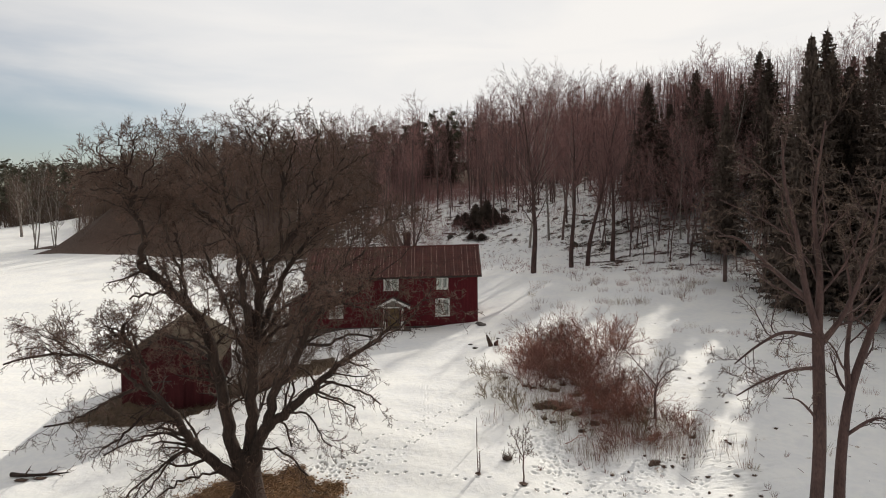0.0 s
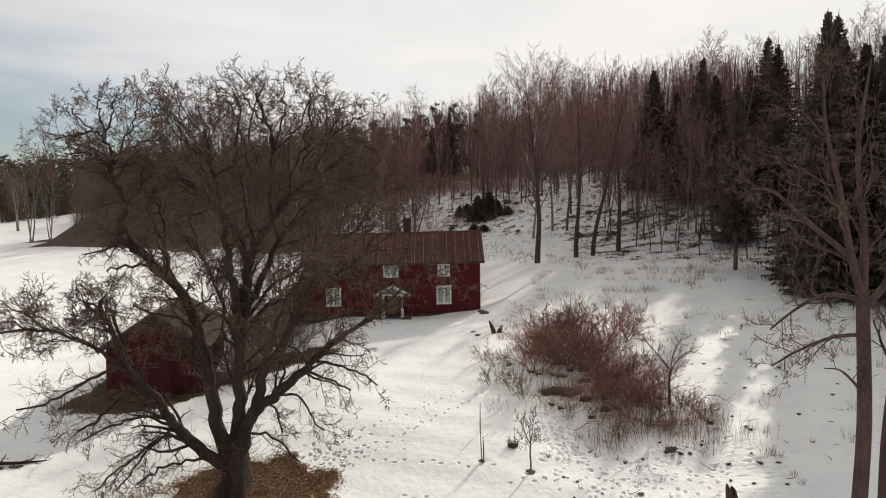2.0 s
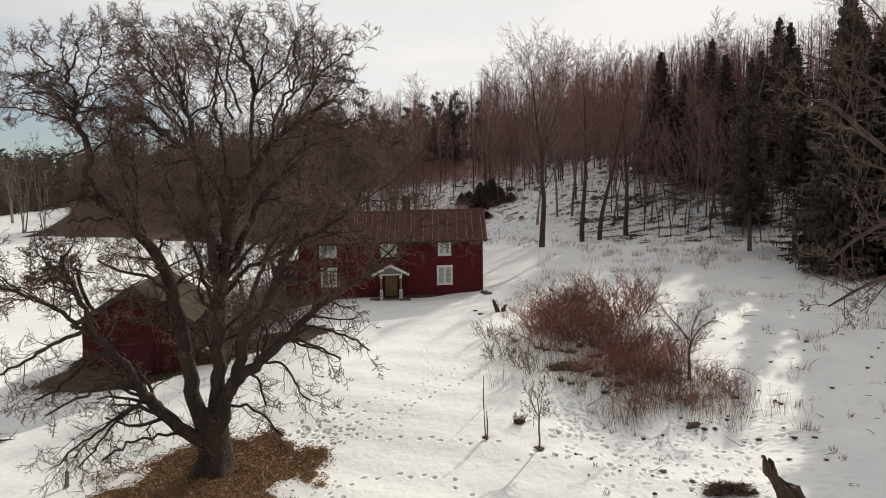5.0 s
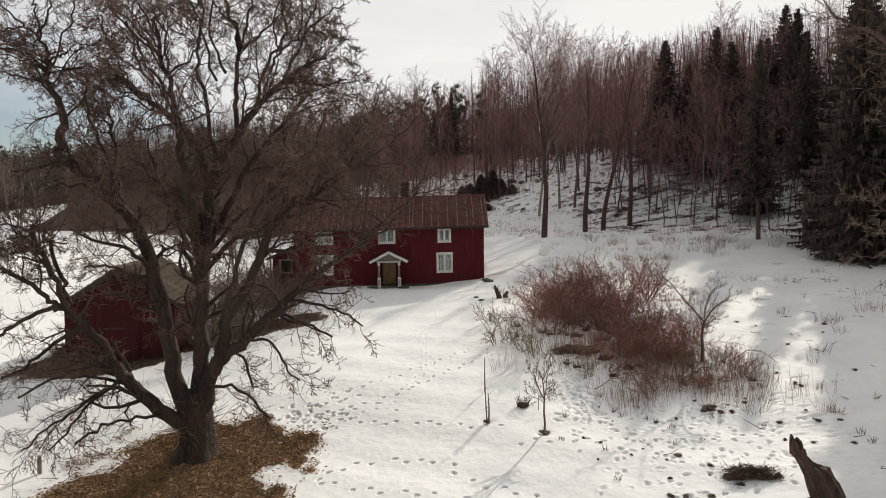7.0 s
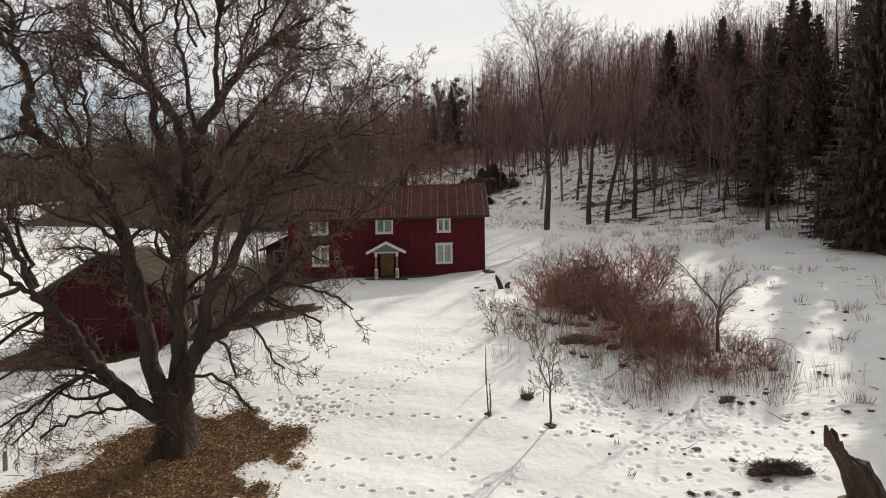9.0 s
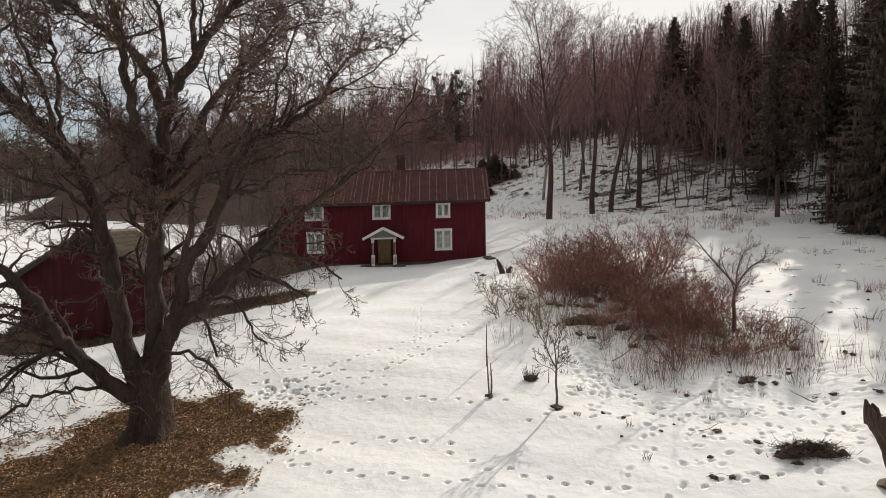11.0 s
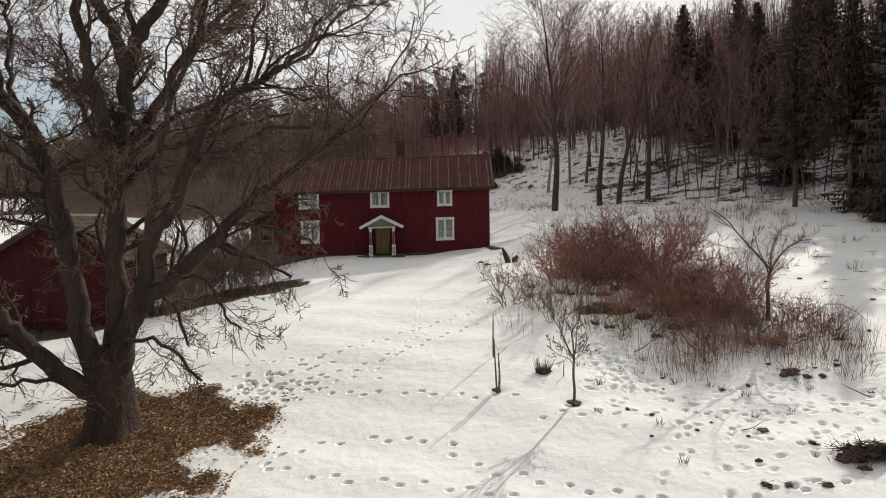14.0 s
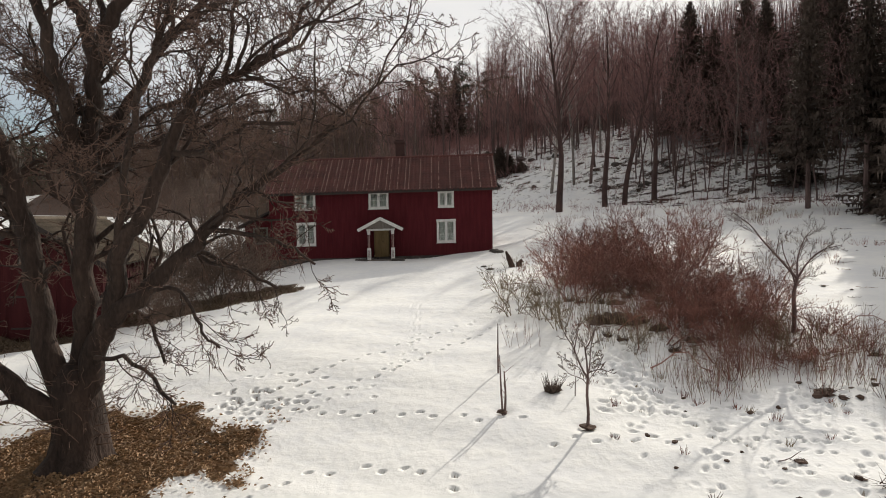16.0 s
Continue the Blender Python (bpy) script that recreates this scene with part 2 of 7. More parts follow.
# ---- mesh helpers ----
class Geo:
    """Gathers vertices and faces for one mesh."""

    def __init__(self):
        self.v, self.f, self.k = [], [], []

    def add(self, verts, faces, slot=0):
        o = len(self.v)
        self.v += [tuple(p) for p in verts]
        self.f += [tuple(i + o for i in q) for q in faces]
        self.k += [slot] * len(faces)

    def box(self, x0, x1, y0, y1, z0, z1, m=None, b=0.0):
        """A box; b: width of the chamfer on its upright and level edges."""
        if b <= 0:
            vs = [Vector((x, y, z)) for z in (z0, z1) for y in (y0, y1) for x in (x0, x1)]
            fs = [(0, 2, 3, 1), (4, 5, 7, 6), (0, 1, 5, 4), (2, 6, 7, 3), (0, 4, 6, 2), (1, 3, 7, 5)]
        else:
            bm = bmesh.new()
            bmesh.ops.create_cube(bm, size=1.0, matrix=Matrix.Translation(((x0 + x1) / 2, (y0 + y1) / 2, (z0 + z1) / 2)) @ Matrix.Diagonal((x1 - x0, y1 - y0, z1 - z0, 1)))
            bmesh.ops.bevel(bm, geom=bm.edges[:], offset=b, segments=1, affect="EDGES")
            bm.verts.index_update()
            vs, fs = [v.co.copy() for v in bm.verts], [tuple(v.index for v in f.verts) for f in bm.faces]
            bm.free()
        if m is not None:
            vs = [m @ p for p in vs]
        self.add(vs, fs)
        return self

    def tube(self, pts, radii, n=5, cap=False):
        k = len(pts)
        ref = Vector((0.31, 0.87, 0.38))
        verts, faces = [], []
        for i, p in enumerate(pts):
            d = pts[min(i + 1, k - 1)] - pts[max(i - 1, 0)]
            u = d.cross(ref)
            if u.length < 1e-6:
                u = d.cross(Vector((1, 0, 0)))
            u.normalize()
            w = d.cross(u)
            w.normalize()
            r = radii[i]
            for j in range(n):
                a = 6.28318 * j / n
                verts.append(p + u * (r * math.cos(a)) + w * (r * math.sin(a)))
        for i in range(k - 1):
            for j in range(n):
                a, b = i * n + j, i * n + (j + 1) % n
                faces.append((a, b, b + n, a + n))
        if cap:
            faces.append(tuple(range(n - 1, -1, -1)))
            faces.append(tuple(range((k - 1) * n, k * n)))
        self.add(verts, faces)
        return self

    def blade(self, p, q, r, rng):
        """A very fine twig: one slender three-cornered sliver."""
        d = q - p
        s = d.cross(Vector((rng.gauss(0, 1), rng.gauss(0, 1), rng.gauss(0, 1))))
        if s.length > 1e-9:
            s *= r / s.length
        o = len(self.v)
        self.v += [tuple(p - s), tuple(p + s), tuple(q)]
        self.f.append((o, o + 1, o + 2))
        self.k.append(0)

    def weld(self, gap=1e-4):
        """Joins corners that meet."""
        seen, to, vs = {}, [], []
        for p in self.v:
            key = tuple(round(c / gap) for c in p)
            if key not in seen:
                seen[key] = len(vs)
                vs.append(p)
            to.append(seen[key])
        faces = [tuple(to[i] for i in f) for f in self.f]
        count = {}
        for f in faces:
            count[frozenset(f)] = count.get(frozenset(f), 0) + 1
        keep = [i for i, f in enumerate(faces) if count[frozenset(f)] == 1]
        self.v, self.f, self.k = vs, [faces[i] for i in keep], [self.k[i] for i in keep]
        return self

    def mesh(self, name, mats, smooth=False):
        me = bpy.data.meshes.new(name)
        me.from_pydata(self.v, [], self.f)
        for m in (mats if isinstance(mats, (list, tuple)) else (mats,)):
            me.materials.append(m)
        if any(self.k):
            me.polygons.foreach_set("material_index", self.k)
        if smooth:
            me.polygons.foreach_set("use_smooth", [True] * len(self.f))
        me.update()
        return me


def part(name, geo, mat, parent, label="", smooth=False):
    ob = new(name, geo.mesh(name, mat, smooth) if isinstance(geo, Geo) else geo)
    ob.parent = parent
    return tagged(ob, label)


def thing(name, m, label, category, group="", kind=""):
    ob = new(name)
    ob.empty_display_size = 0.3
    ob.matrix_world = m
    return tagged(ob, label, category, group, kind)


# ---- ground ----
KNOT_Y = (-400, 10, 20, 27, 31, 36.5, 42, 50, 58.5, 80, 120, 300, 2500)
KNOT_Z = (-6, 0.0, 0.75, 1.4, 1.9, 2.95, 3.6, 4.3, 4.72, 7.0, 9.0, 17.0, 30.0)
FY = np.arange(-400.0, 2500.0, 0.5)
FZ = np.interp(FY, KNOT_Y, KNOT_Z)
FZ = np.convolve(np.pad(FZ, 8, mode="edge"), np.hanning(17) / np.hanning(17).sum(), mode="valid")


def spur(x, y):
    """The steep bare end of the wooded ridge that runs out into the western pasture."""
    return 8.6 / (1 + np.exp(np.clip(-(x + 65.8) / 1.5, -50, 50))) / (1 + np.exp(np.clip((x + 44) / 5, -50, 50))) * np.exp(-(((y - 128) / (np.where(y < 128, 5.0, 14.0))) ** 2))


def base_height(x, y):
    x, y = np.asarray(x, float), np.asarray(y, float)
    z = np.interp(y, FY, FZ)
    left = np.clip(0.05 + 0.0015 * (y - 30), 0.05, 0.09)
    z = z + np.where(x > 3, 0.07 * (np.minimum(x, 90) - 3), left * (np.maximum(x, -26) - 3))
    s = np.maximum((y + 0.65 * x - 95) / 1.2, 0.0)
    side = 1 / (1 + np.exp(-(x + 75) / 22))
    hill = (11.2 + 0.03 * np.minimum(s, 200)) * (1 - np.exp(-((s / 22) ** 1.3))) * (0.25 + 0.75 * side)
    # the pasture swells in the far west
    z = z + 2.1 / (1 + np.exp((x + 44) / 7)) / (1 + np.exp(-(y - 104) / 8))
    z = z + spur(x, y)
    # an earth bank against the barn's western side
    z = z + 1.55 * np.exp(-(((x + 19.3) / np.where(x < -19.3, 1.6, 1.1)) ** 2) - ((y - 42.6) / 2.0) ** 2)
    # the level yard before the house, and hollows
    z = z + 0.5 * np.exp(-(((x + 8) / 4.5) ** 2) - ((y - 57) / 6) ** 2)
    soft = 0.10 * np.sin(x * 0.55 + 1.3 * np.sin(y * 0.21)) * np.sin(y * 0.43 + 0.8) + 0.035 * np.sin(x * 1.7 + y * 0.6) * np.sin(y * 1.9 - x * 0.4)
    far = np.clip((np.hypot(x, y - 60) - 60) / 120, 0, 1)
    rough = far * (0.8 * np.sin(x * 0.083 + 0.4) * np.sin(y * 0.071))
    return z + hill + soft + rough


def height(x, y):
    return float(base_height(x, y))


def litter_mask(x, y):
    """Above 0: where the snow has melted off fallen leaves round the oak, the bank beside the barn and the thicket's heart."""
    wob = 0.22 * np.sin(x * 2.3 + 1.1 * np.sin(y * 1.7)) + 0.16 * np.sin(y * 3.1 + 2.0 * np.sin(x * 1.3)) + 0.12 * np.sin(x * 6.1 + y * 4.3) * np.sin(y * 5.2 - x * 2.2)
    oak = 1.0 - np.hypot((x + 8.6) / 3.9, (y - 30.2) / 2.75) + 0.7 * wob
    oak2 = 0.9 - np.hypot((x + 10.8 + 0.35 * (y - 28)) / 2.6, (y - 27.6) / 2.3) + 0.6 * wob
    oak3 = 0.95 - np.hypot((x + 8.5) / 3.3, (y - 27.7) / 2.9) + 0.75 * wob
    return np.maximum(np.maximum(oak, oak2), oak3)


def bank_mask(x, y):
    wob = 0.2 * np.sin(x * 1.3 + np.sin(y * 0.9)) + 0.15 * np.sin(y * 2.1 + x * 1.6)
    u, v = (x + 12.2) * 0.83 + (y - 46.2) * 0.55, -(x + 12.2) * 0.55 + (y - 46.2) * 0.83
    a = 1.0 - np.hypot(u / 5.6, v / 2.2) + 0.5 * wob
    b = 1.0 - np.hypot((x + 18.5) / 4.6, (y - 41.2) / 2.3) + 0.3 * wob
    c = 0.9 * spur(x, y) - 0.5 + 0.4 * wob
    return np.maximum(np.maximum(a, b), c)


TRAILS = (
    ((-6.9, 34.1), (-4.8, 32.9), (-3.0, 32.2), (-1.3, 31.9), (0.3, 31.3), (1.3, 30.8), (2.4, 31.1)),
    ((-4.4, 27.9), (-3.2, 28.9), (-2.0, 29.2), (0.1, 28.6), (0.6, 27.5), (1.1, 27.0), (2.5, 26.3), (5.0, 25.2), (8.4, 25.6)),
    ((-5.6, 32.6), (-2.6, 33.9), (-0.3, 36.3), (1.6, 38.2), (3.0, 41.0)),
    ((-6.8, 34.8), (-4.2, 35.0), (-1.7, 36.8), (1.4, 39.7)),
    ((-4.2, 27.8), (-3.0, 27.4), (-1.5, 26.7), (0.0, 26.4), (2.0, 25.6), (4.0, 24.0)),
    ((5.2, 32.0), (6.9, 28.5), (7.8, 27.3), (8.5, 26.0), (9.0, 24.0)),
    ((5.7, 31.3), (7.8, 30.8), (10.1, 30.8), (12.5, 31.6), (15.0, 34.0)),
    ((-1.8, 53.0), (-1.3, 44.1), (-1.0, 36.7), (-2.0, 34.0), (-4.9, 31.5)),
    ((2.4, 29.6), (6.0, 29.4), (9.4, 28.8), (13.0, 30.2)),
)


def footprints(rng):
    """Centre, heading, length, width and depth of every print on the trails and of the trodden ground by the thicket."""
    prints = []
    for line, deep in zip(TRAILS, (1, 1, 0.6, 0.45, 0.9, 0.6, 0.6, 0.2, 0.6)):
        side = 1
        for (x0, y0), (x1, y1) in zip(line[:-1], line[1:]):
            d = math.hypot(x1 - x0, y1 - y0)
            a = math.atan2(y1 - y0, x1 - x0)
            for k in range(int(d / 0.46)):
                u = (k + 0.5) * 0.46 / d
                side = -side
                o = side * rng.uniform(0.05, 0.16)
                prints.append((x0 + (x1 - x0) * u - o * math.sin(a) + rng.uniform(-0.05, 0.05), y0 + (y1 - y0) * u + o * math.cos(a), a + rng.uniform(-0.25, 0.25), rng.uniform(0.075, 0.098), rng.uniform(0.048, 0.060), rng.uniform(0.18, 0.28) * deep))
    for _ in range(130):
        x, y = rng.gauss(10.5, 3.2), rng.gauss(29.2, 1.9)
        prints.append((x, y, rng.uniform(0, 3.1), rng.uniform(0.06, 0.12), rng.uniform(0.04, 0.07), rng.uniform(0.03, 0.08)))
    for _ in range(60):
        x, y = rng.gauss(-5.3, 1.0), rng.gauss(33.0, 0.9)
        prints.append((x, y, rng.uniform(0, 3.1), rng.uniform(0.08, 0.11), rng.uniform(0.055, 0.075), rng.uniform(0.10, 0.2)))
    # old shallow tracks and melt pocks about the thicket's foot
    for _ in range(420):
        x, y = rng.uniform(4.2, 13.5), rng.uniform(25.4, 34.0)
        if rng.random() > 0.25 + 0.09 * (x - 4):
            continue
        prints.append((x, y, rng.uniform(0, 3.1), rng.uniform(0.06, 0.14), rng.uniform(0.05, 0.09), rng.uniform(0.02, 0.075)))
    # much-trodden snow at the thicket's western foot
    for _ in range(260):
        y = rng.uniform(30.8, 37.0)
        prints.append((5.25 + 0.1 * (y - 33) + rng.gauss(0, 0.5), y, rng.uniform(0, 3.1), rng.uniform(0.07, 0.2), rng.uniform(0.045, 0.09), rng.uniform(0.02, 0.075)))
    return prints


def axis(lo, fine0, fine1, hi, step, growth):
    mid = list(np.arange(fine0, fine1, step))
    out, s, p = [], step, mid[-1]
    while p < hi:
        s *= growth
        p += s
        out.append(p)
    back, s, p = [], step, fine0
    while p > lo:
        s *= growth
        p -= s
        back.append(p)
    return np.array(back[::-1] + mid + out)


def build_ground():
    rng = random.Random(5)
    xs = axis(-1500, -7.0, 10.6, 1500, 0.05, 1.075)
    ys = axis(-350, 25.2, 38.2, 2200, 0.058, 1.075)
    X, Y = np.meshgrid(xs, ys)
    Z = base_height(X, Y)
    litter, bank = litter_mask(X, Y), bank_mask(X, Y)
    Z = Z - 0.07 * np.clip(np.maximum(litter, bank) * 4, 0, 1)
    Z = Z + 0.03 * np.clip(litter * 6, 0, 1) * np.sin(X * 23.0 + 3 * np.sin(Y * 11)) * np.sin(Y * 19.0)
    # melt hollows round trunks
    for x, y, r, d in ((3.5, 30.2, 0.28, 0.1), (1.55, 31.3, 0.22, 0.1), (3.0, 32.5, 0.3, 0.08)):
        Z = Z - d * np.exp(-(((X - x) ** 2 + (Y - y) ** 2) / r**2))
    trodden = np.zeros_like(Z)
    for x, y, a, l, w, d in footprints(rng):
        i0, i1 = np.searchsorted(xs, (x - 0.6, x + 0.6))
        j0, j1 = np.searchsorted(ys, (y - 0.6, y + 0.6))
        if i1 - i0 < 3 or j1 - j0 < 3:
            continue
        sx, sy = X[j0:j1, i0:i1] - x, Y[j0:j1, i0:i1] - y
        u, v = sx * math.cos(a) + sy * math.sin(a), -sx * math.sin(a) + sy * math.cos(a)
        q = (u / l) ** 2 + (v / w) ** 2
        # deeper prints are masked for the dirt-and-shade colour
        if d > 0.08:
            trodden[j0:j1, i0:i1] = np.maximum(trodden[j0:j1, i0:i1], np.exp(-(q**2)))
        Z[j0:j1, i0:i1] += -d * np.exp(-(q**3)) + 0.012 * np.exp(-((np.sqrt(q) - 1.7) ** 2) * 4)
    ny, nx = X.shape
    co = np.stack([X, Y, Z], -1).reshape(-1, 3)
    idx = np.arange(nx * ny).reshape(ny, nx)
    quads = np.stack([idx[:-1, :-1], idx[:-1, 1:], idx[1:, 1:], idx[1:, :-1]], -1).reshape(-1, 4)
    me = bpy.data.meshes.new("ground")
    me.vertices.add(len(co))
    me.vertices.foreach_set("co", co.astype(np.float32).ravel())
    me.loops.add(quads.size)
    me.loops.foreach_set("vertex_index", quads.astype(np.int32).ravel())
    me.polygons.add(len(quads))
    me.polygons.foreach_set("loop_start", np.arange(0, quads.size, 4, dtype=np.int32))
    me.polygons.foreach_set("loop_total", np.full(len(quads), 4, np.int32))
    cx, cy = X[:-1, :-1].ravel(), Y[:-1, :-1].ravel()
    slot = np.zeros(len(quads), np.int32)
    slot[bank_mask(cx, cy) > 0.12] = 2
    lm = litter_mask(cx, cy)
    slot[lm > 0.10] = 1
    slot[(lm > 0.10) & (np.sin(cx * 1.9) + np.sin(cy * 2.3 + cx) > 1.25)] = 2
    steep = spur(X, Y)
    steep = np.maximum(np.maximum(steep[:-1, :-1], steep[1:, :-1]), np.maximum(steep[:-1, 1:], steep[1:, 1:])).ravel()
    slot[steep > 0.7 + 0.3 * np.sin(cx * 1.1 + cy * 0.7)] = 3
    # print hollows get the darker colour, part dirty snow, part painted shade
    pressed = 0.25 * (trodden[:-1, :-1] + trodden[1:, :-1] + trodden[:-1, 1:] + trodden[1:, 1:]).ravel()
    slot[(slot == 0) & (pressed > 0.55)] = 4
    for m in (SNOW, SOIL, MOSSY, EARTH, PRINT_DIRT_SHADE):
        me.materials.append(m)
    me.polygons.foreach_set("material_index", slot)
    me.polygons.foreach_set("use_smooth", np.ones(len(quads), bool))
    me.update()
    me.validate()
    ob = new("ground", me)
    tagged(ob, "snow-covered sloping pasture with footprints and melted patches", "ground", kind="structure")


build_ground()


# ---- house ----
def wall_pieces(g, x0, x1, z0, z1, y0, y1, holes, m=None):
    """A wall along x with openings (x0, x1, z0, z1) through it."""
    cuts = sorted({x0, x1, *(h[0] for h in holes), *(h[1] for h in holes)})
    for a, b in zip(cuts[:-1], cuts[1:]):
        spans = sorted((h[2], h[3]) for h in holes if h[0] <= a + 1e-6 and h[1] >= b - 1e-6)
        z = z0
        for lo, hi in spans:
            if lo > z:
                g.box(a, b, y0, y1, z, lo, m)
            z = hi
        if z1 > z:
            g.box(a, b, y0, y1, z, z1, m)


SAG = Matrix(((1, 0, 0, 0), (0, 1, 0, 0), (0.017, 0, 1, 0), (0, 0, 0, 1)))


def sagged(g, m=SAG):
    g.v = [tuple(m @ Vector(p)) for p in g.v]
    return g


def tiled_slope(length, run, rise, x0, y0, z0, way, cols, rows, rng):
    """A slope of interlocking tiles: rolls across, courses stepped up the slope; way: +1 climbs along +y, -1 along -y."""
    g = Geo()
    sl = math.hypot(run, rise)
    nx, nr = -rise / sl, run / sl
    prof = [0.0, 0.01, 0.07, 0.085, 0.05, 0.0]
    for r in range(rows):
        s0, s1 = r * sl / rows - 0.03, (r + 1) * sl / rows
        for c in range(cols):
            w = length / cols
            lift, slip = rng.uniform(0, 0.014), rng.uniform(-0.02, 0.02)
            vs = []
            for s, base in ((s0 + slip, 0.055 + lift), (s1, 0.018)):
                for i, h in enumerate(prof):
                    x = x0 + c * w + w * i / (len(prof) - 1)
                    q = base + h
                    vs.append(Vector((x, y0 + way * (s * run / sl + q * nx), z0 + s * rise / sl + q * nr)))
            k = len(prof)
            fs = [(i, i + 1, i + 1 + k, i + k) if way > 0 else (i, i + k, i + 1 + k, i + 1) for i in range(k - 1)]
            # the lower lip
            lip = [v + Vector((0, -way * 0.03 * nx, -0.03 * nr)) for v in vs[:k]]
            fs += [(i, i + 2 * k, i + 1 + 2 * k, i + 1) for i in range(k - 1)]
            g.add(vs + lip, fs)
            if (c * 7) % 11 < (7 if c < cols * 0.6 else 4) and rng.random() < 0.88:
                g.k[-len(fs) + 2] = 1
    return g


def window(parent, x, z, w, h, rows, m, rng, y=0.0, trim=0.11):
    """A casement window of two leaves under its parent: white casing, sill, mullions, bars, panes, a curtain behind."""
    win = new("window")
    win.parent = parent
    win.empty_display_size = 0.2
    tagged(win, "white-painted casement window with lace curtains")
    x0, x1, z0, z1 = x - w / 2, x + w / 2, z, z + h
    g = Geo()
    g.box(x0, x0 + trim, y - 0.035, y + 0.08, z0, z1, b=0.006)
    g.box(x1 - trim, x1, y - 0.035, y + 0.08, z0, z1, b=0.006)
    g.box(x0 - 0.02, x1 + 0.02, y - 0.045, y + 0.08, z1 - trim, z1 + 0.03, b=0.006)
    g.box(x0 + trim, x1 - trim, y - 0.035, y + 0.08, z0 + 0.004, z0 + trim, b=0.006)
    part("frame", sagged(g, m), WHITE, win)
    g = Geo().box(x0 - 0.03, x1 + 0.03, y - 0.075, y - 0.03, z0 - 0.035, z0 + 0.01, b=0.006)
    part("sill", sagged(g, m), WHITE, win)
    ix0, ix1, iz0, iz1 = x0 + trim, x1 - trim, z0 + trim, z1 - trim
    g = Geo().box(x - 0.04, x + 0.04, y - 0.01, y + 0.06, iz0, iz1, b=0.004)
    part("mullion", sagged(g, m), WHITE, win)
    for a, b in ((ix0, x - 0.04), (x + 0.04, ix1)):
        g = Geo()
        g.box(a, a + 0.045, y + 0.005, y + 0.045, iz0, iz1)
        g.box(b - 0.045, b, y + 0.005, y + 0.045, iz0, iz1)
        g.box(a + 0.045, b - 0.045, y + 0.005, y + 0.045, iz0, iz0 + 0.05)
        g.box(a + 0.045, b - 0.045, y + 0.005, y + 0.045, iz1 - 0.045, iz1)
        leaf = part("casement", sagged(g, m), WHITE, win)
        zs = [iz0 + 0.05 + (iz1 - iz0 - 0.095) * k / rows for k in range(rows + 1)]
        for k in range(rows):
            if k:
                part("glazing_bar", sagged(Geo().box(a + 0.045, b - 0.045, y + 0.01, y + 0.04, zs[k] - 0.014, zs[k] + 0.014), m), WHITE, leaf)
            pane = part("pane", sagged(Geo().box(a + 0.045, b - 0.045, y + 0.022, y + 0.028, zs[k] + (0.014 if k else 0), zs[k + 1] - (0.014 if k < rows - 1 else 0)), m), GLASS, leaf)
            pane.visible_shadow = False
    # gathered curtains either side
    for a, b in ((ix0 - 0.05, x - rng.uniform(0.06, 0.14)), (x + rng.uniform(0.06, 0.14), ix1 + 0.05)):
        g = Geo()
        cols = 14
        vs, fs = [], []
        for k in range(cols + 1):
            u = k / cols
            xx, yy = a + (b - a) * u, y + 0.19 + 0.025 * math.sin(u * 38)
            vs += [Vector((xx, yy, iz0 - 0.03)), Vector((xx, yy, iz1 + 0.05))]
            if k:
                fs.append((2 * k - 2, 2 * k, 2 * k + 1, 2 * k - 1))
        g.add(vs, fs)
        part("curtain", sagged(g, m), CURTAIN, win, "white gathered curtain")
    return win


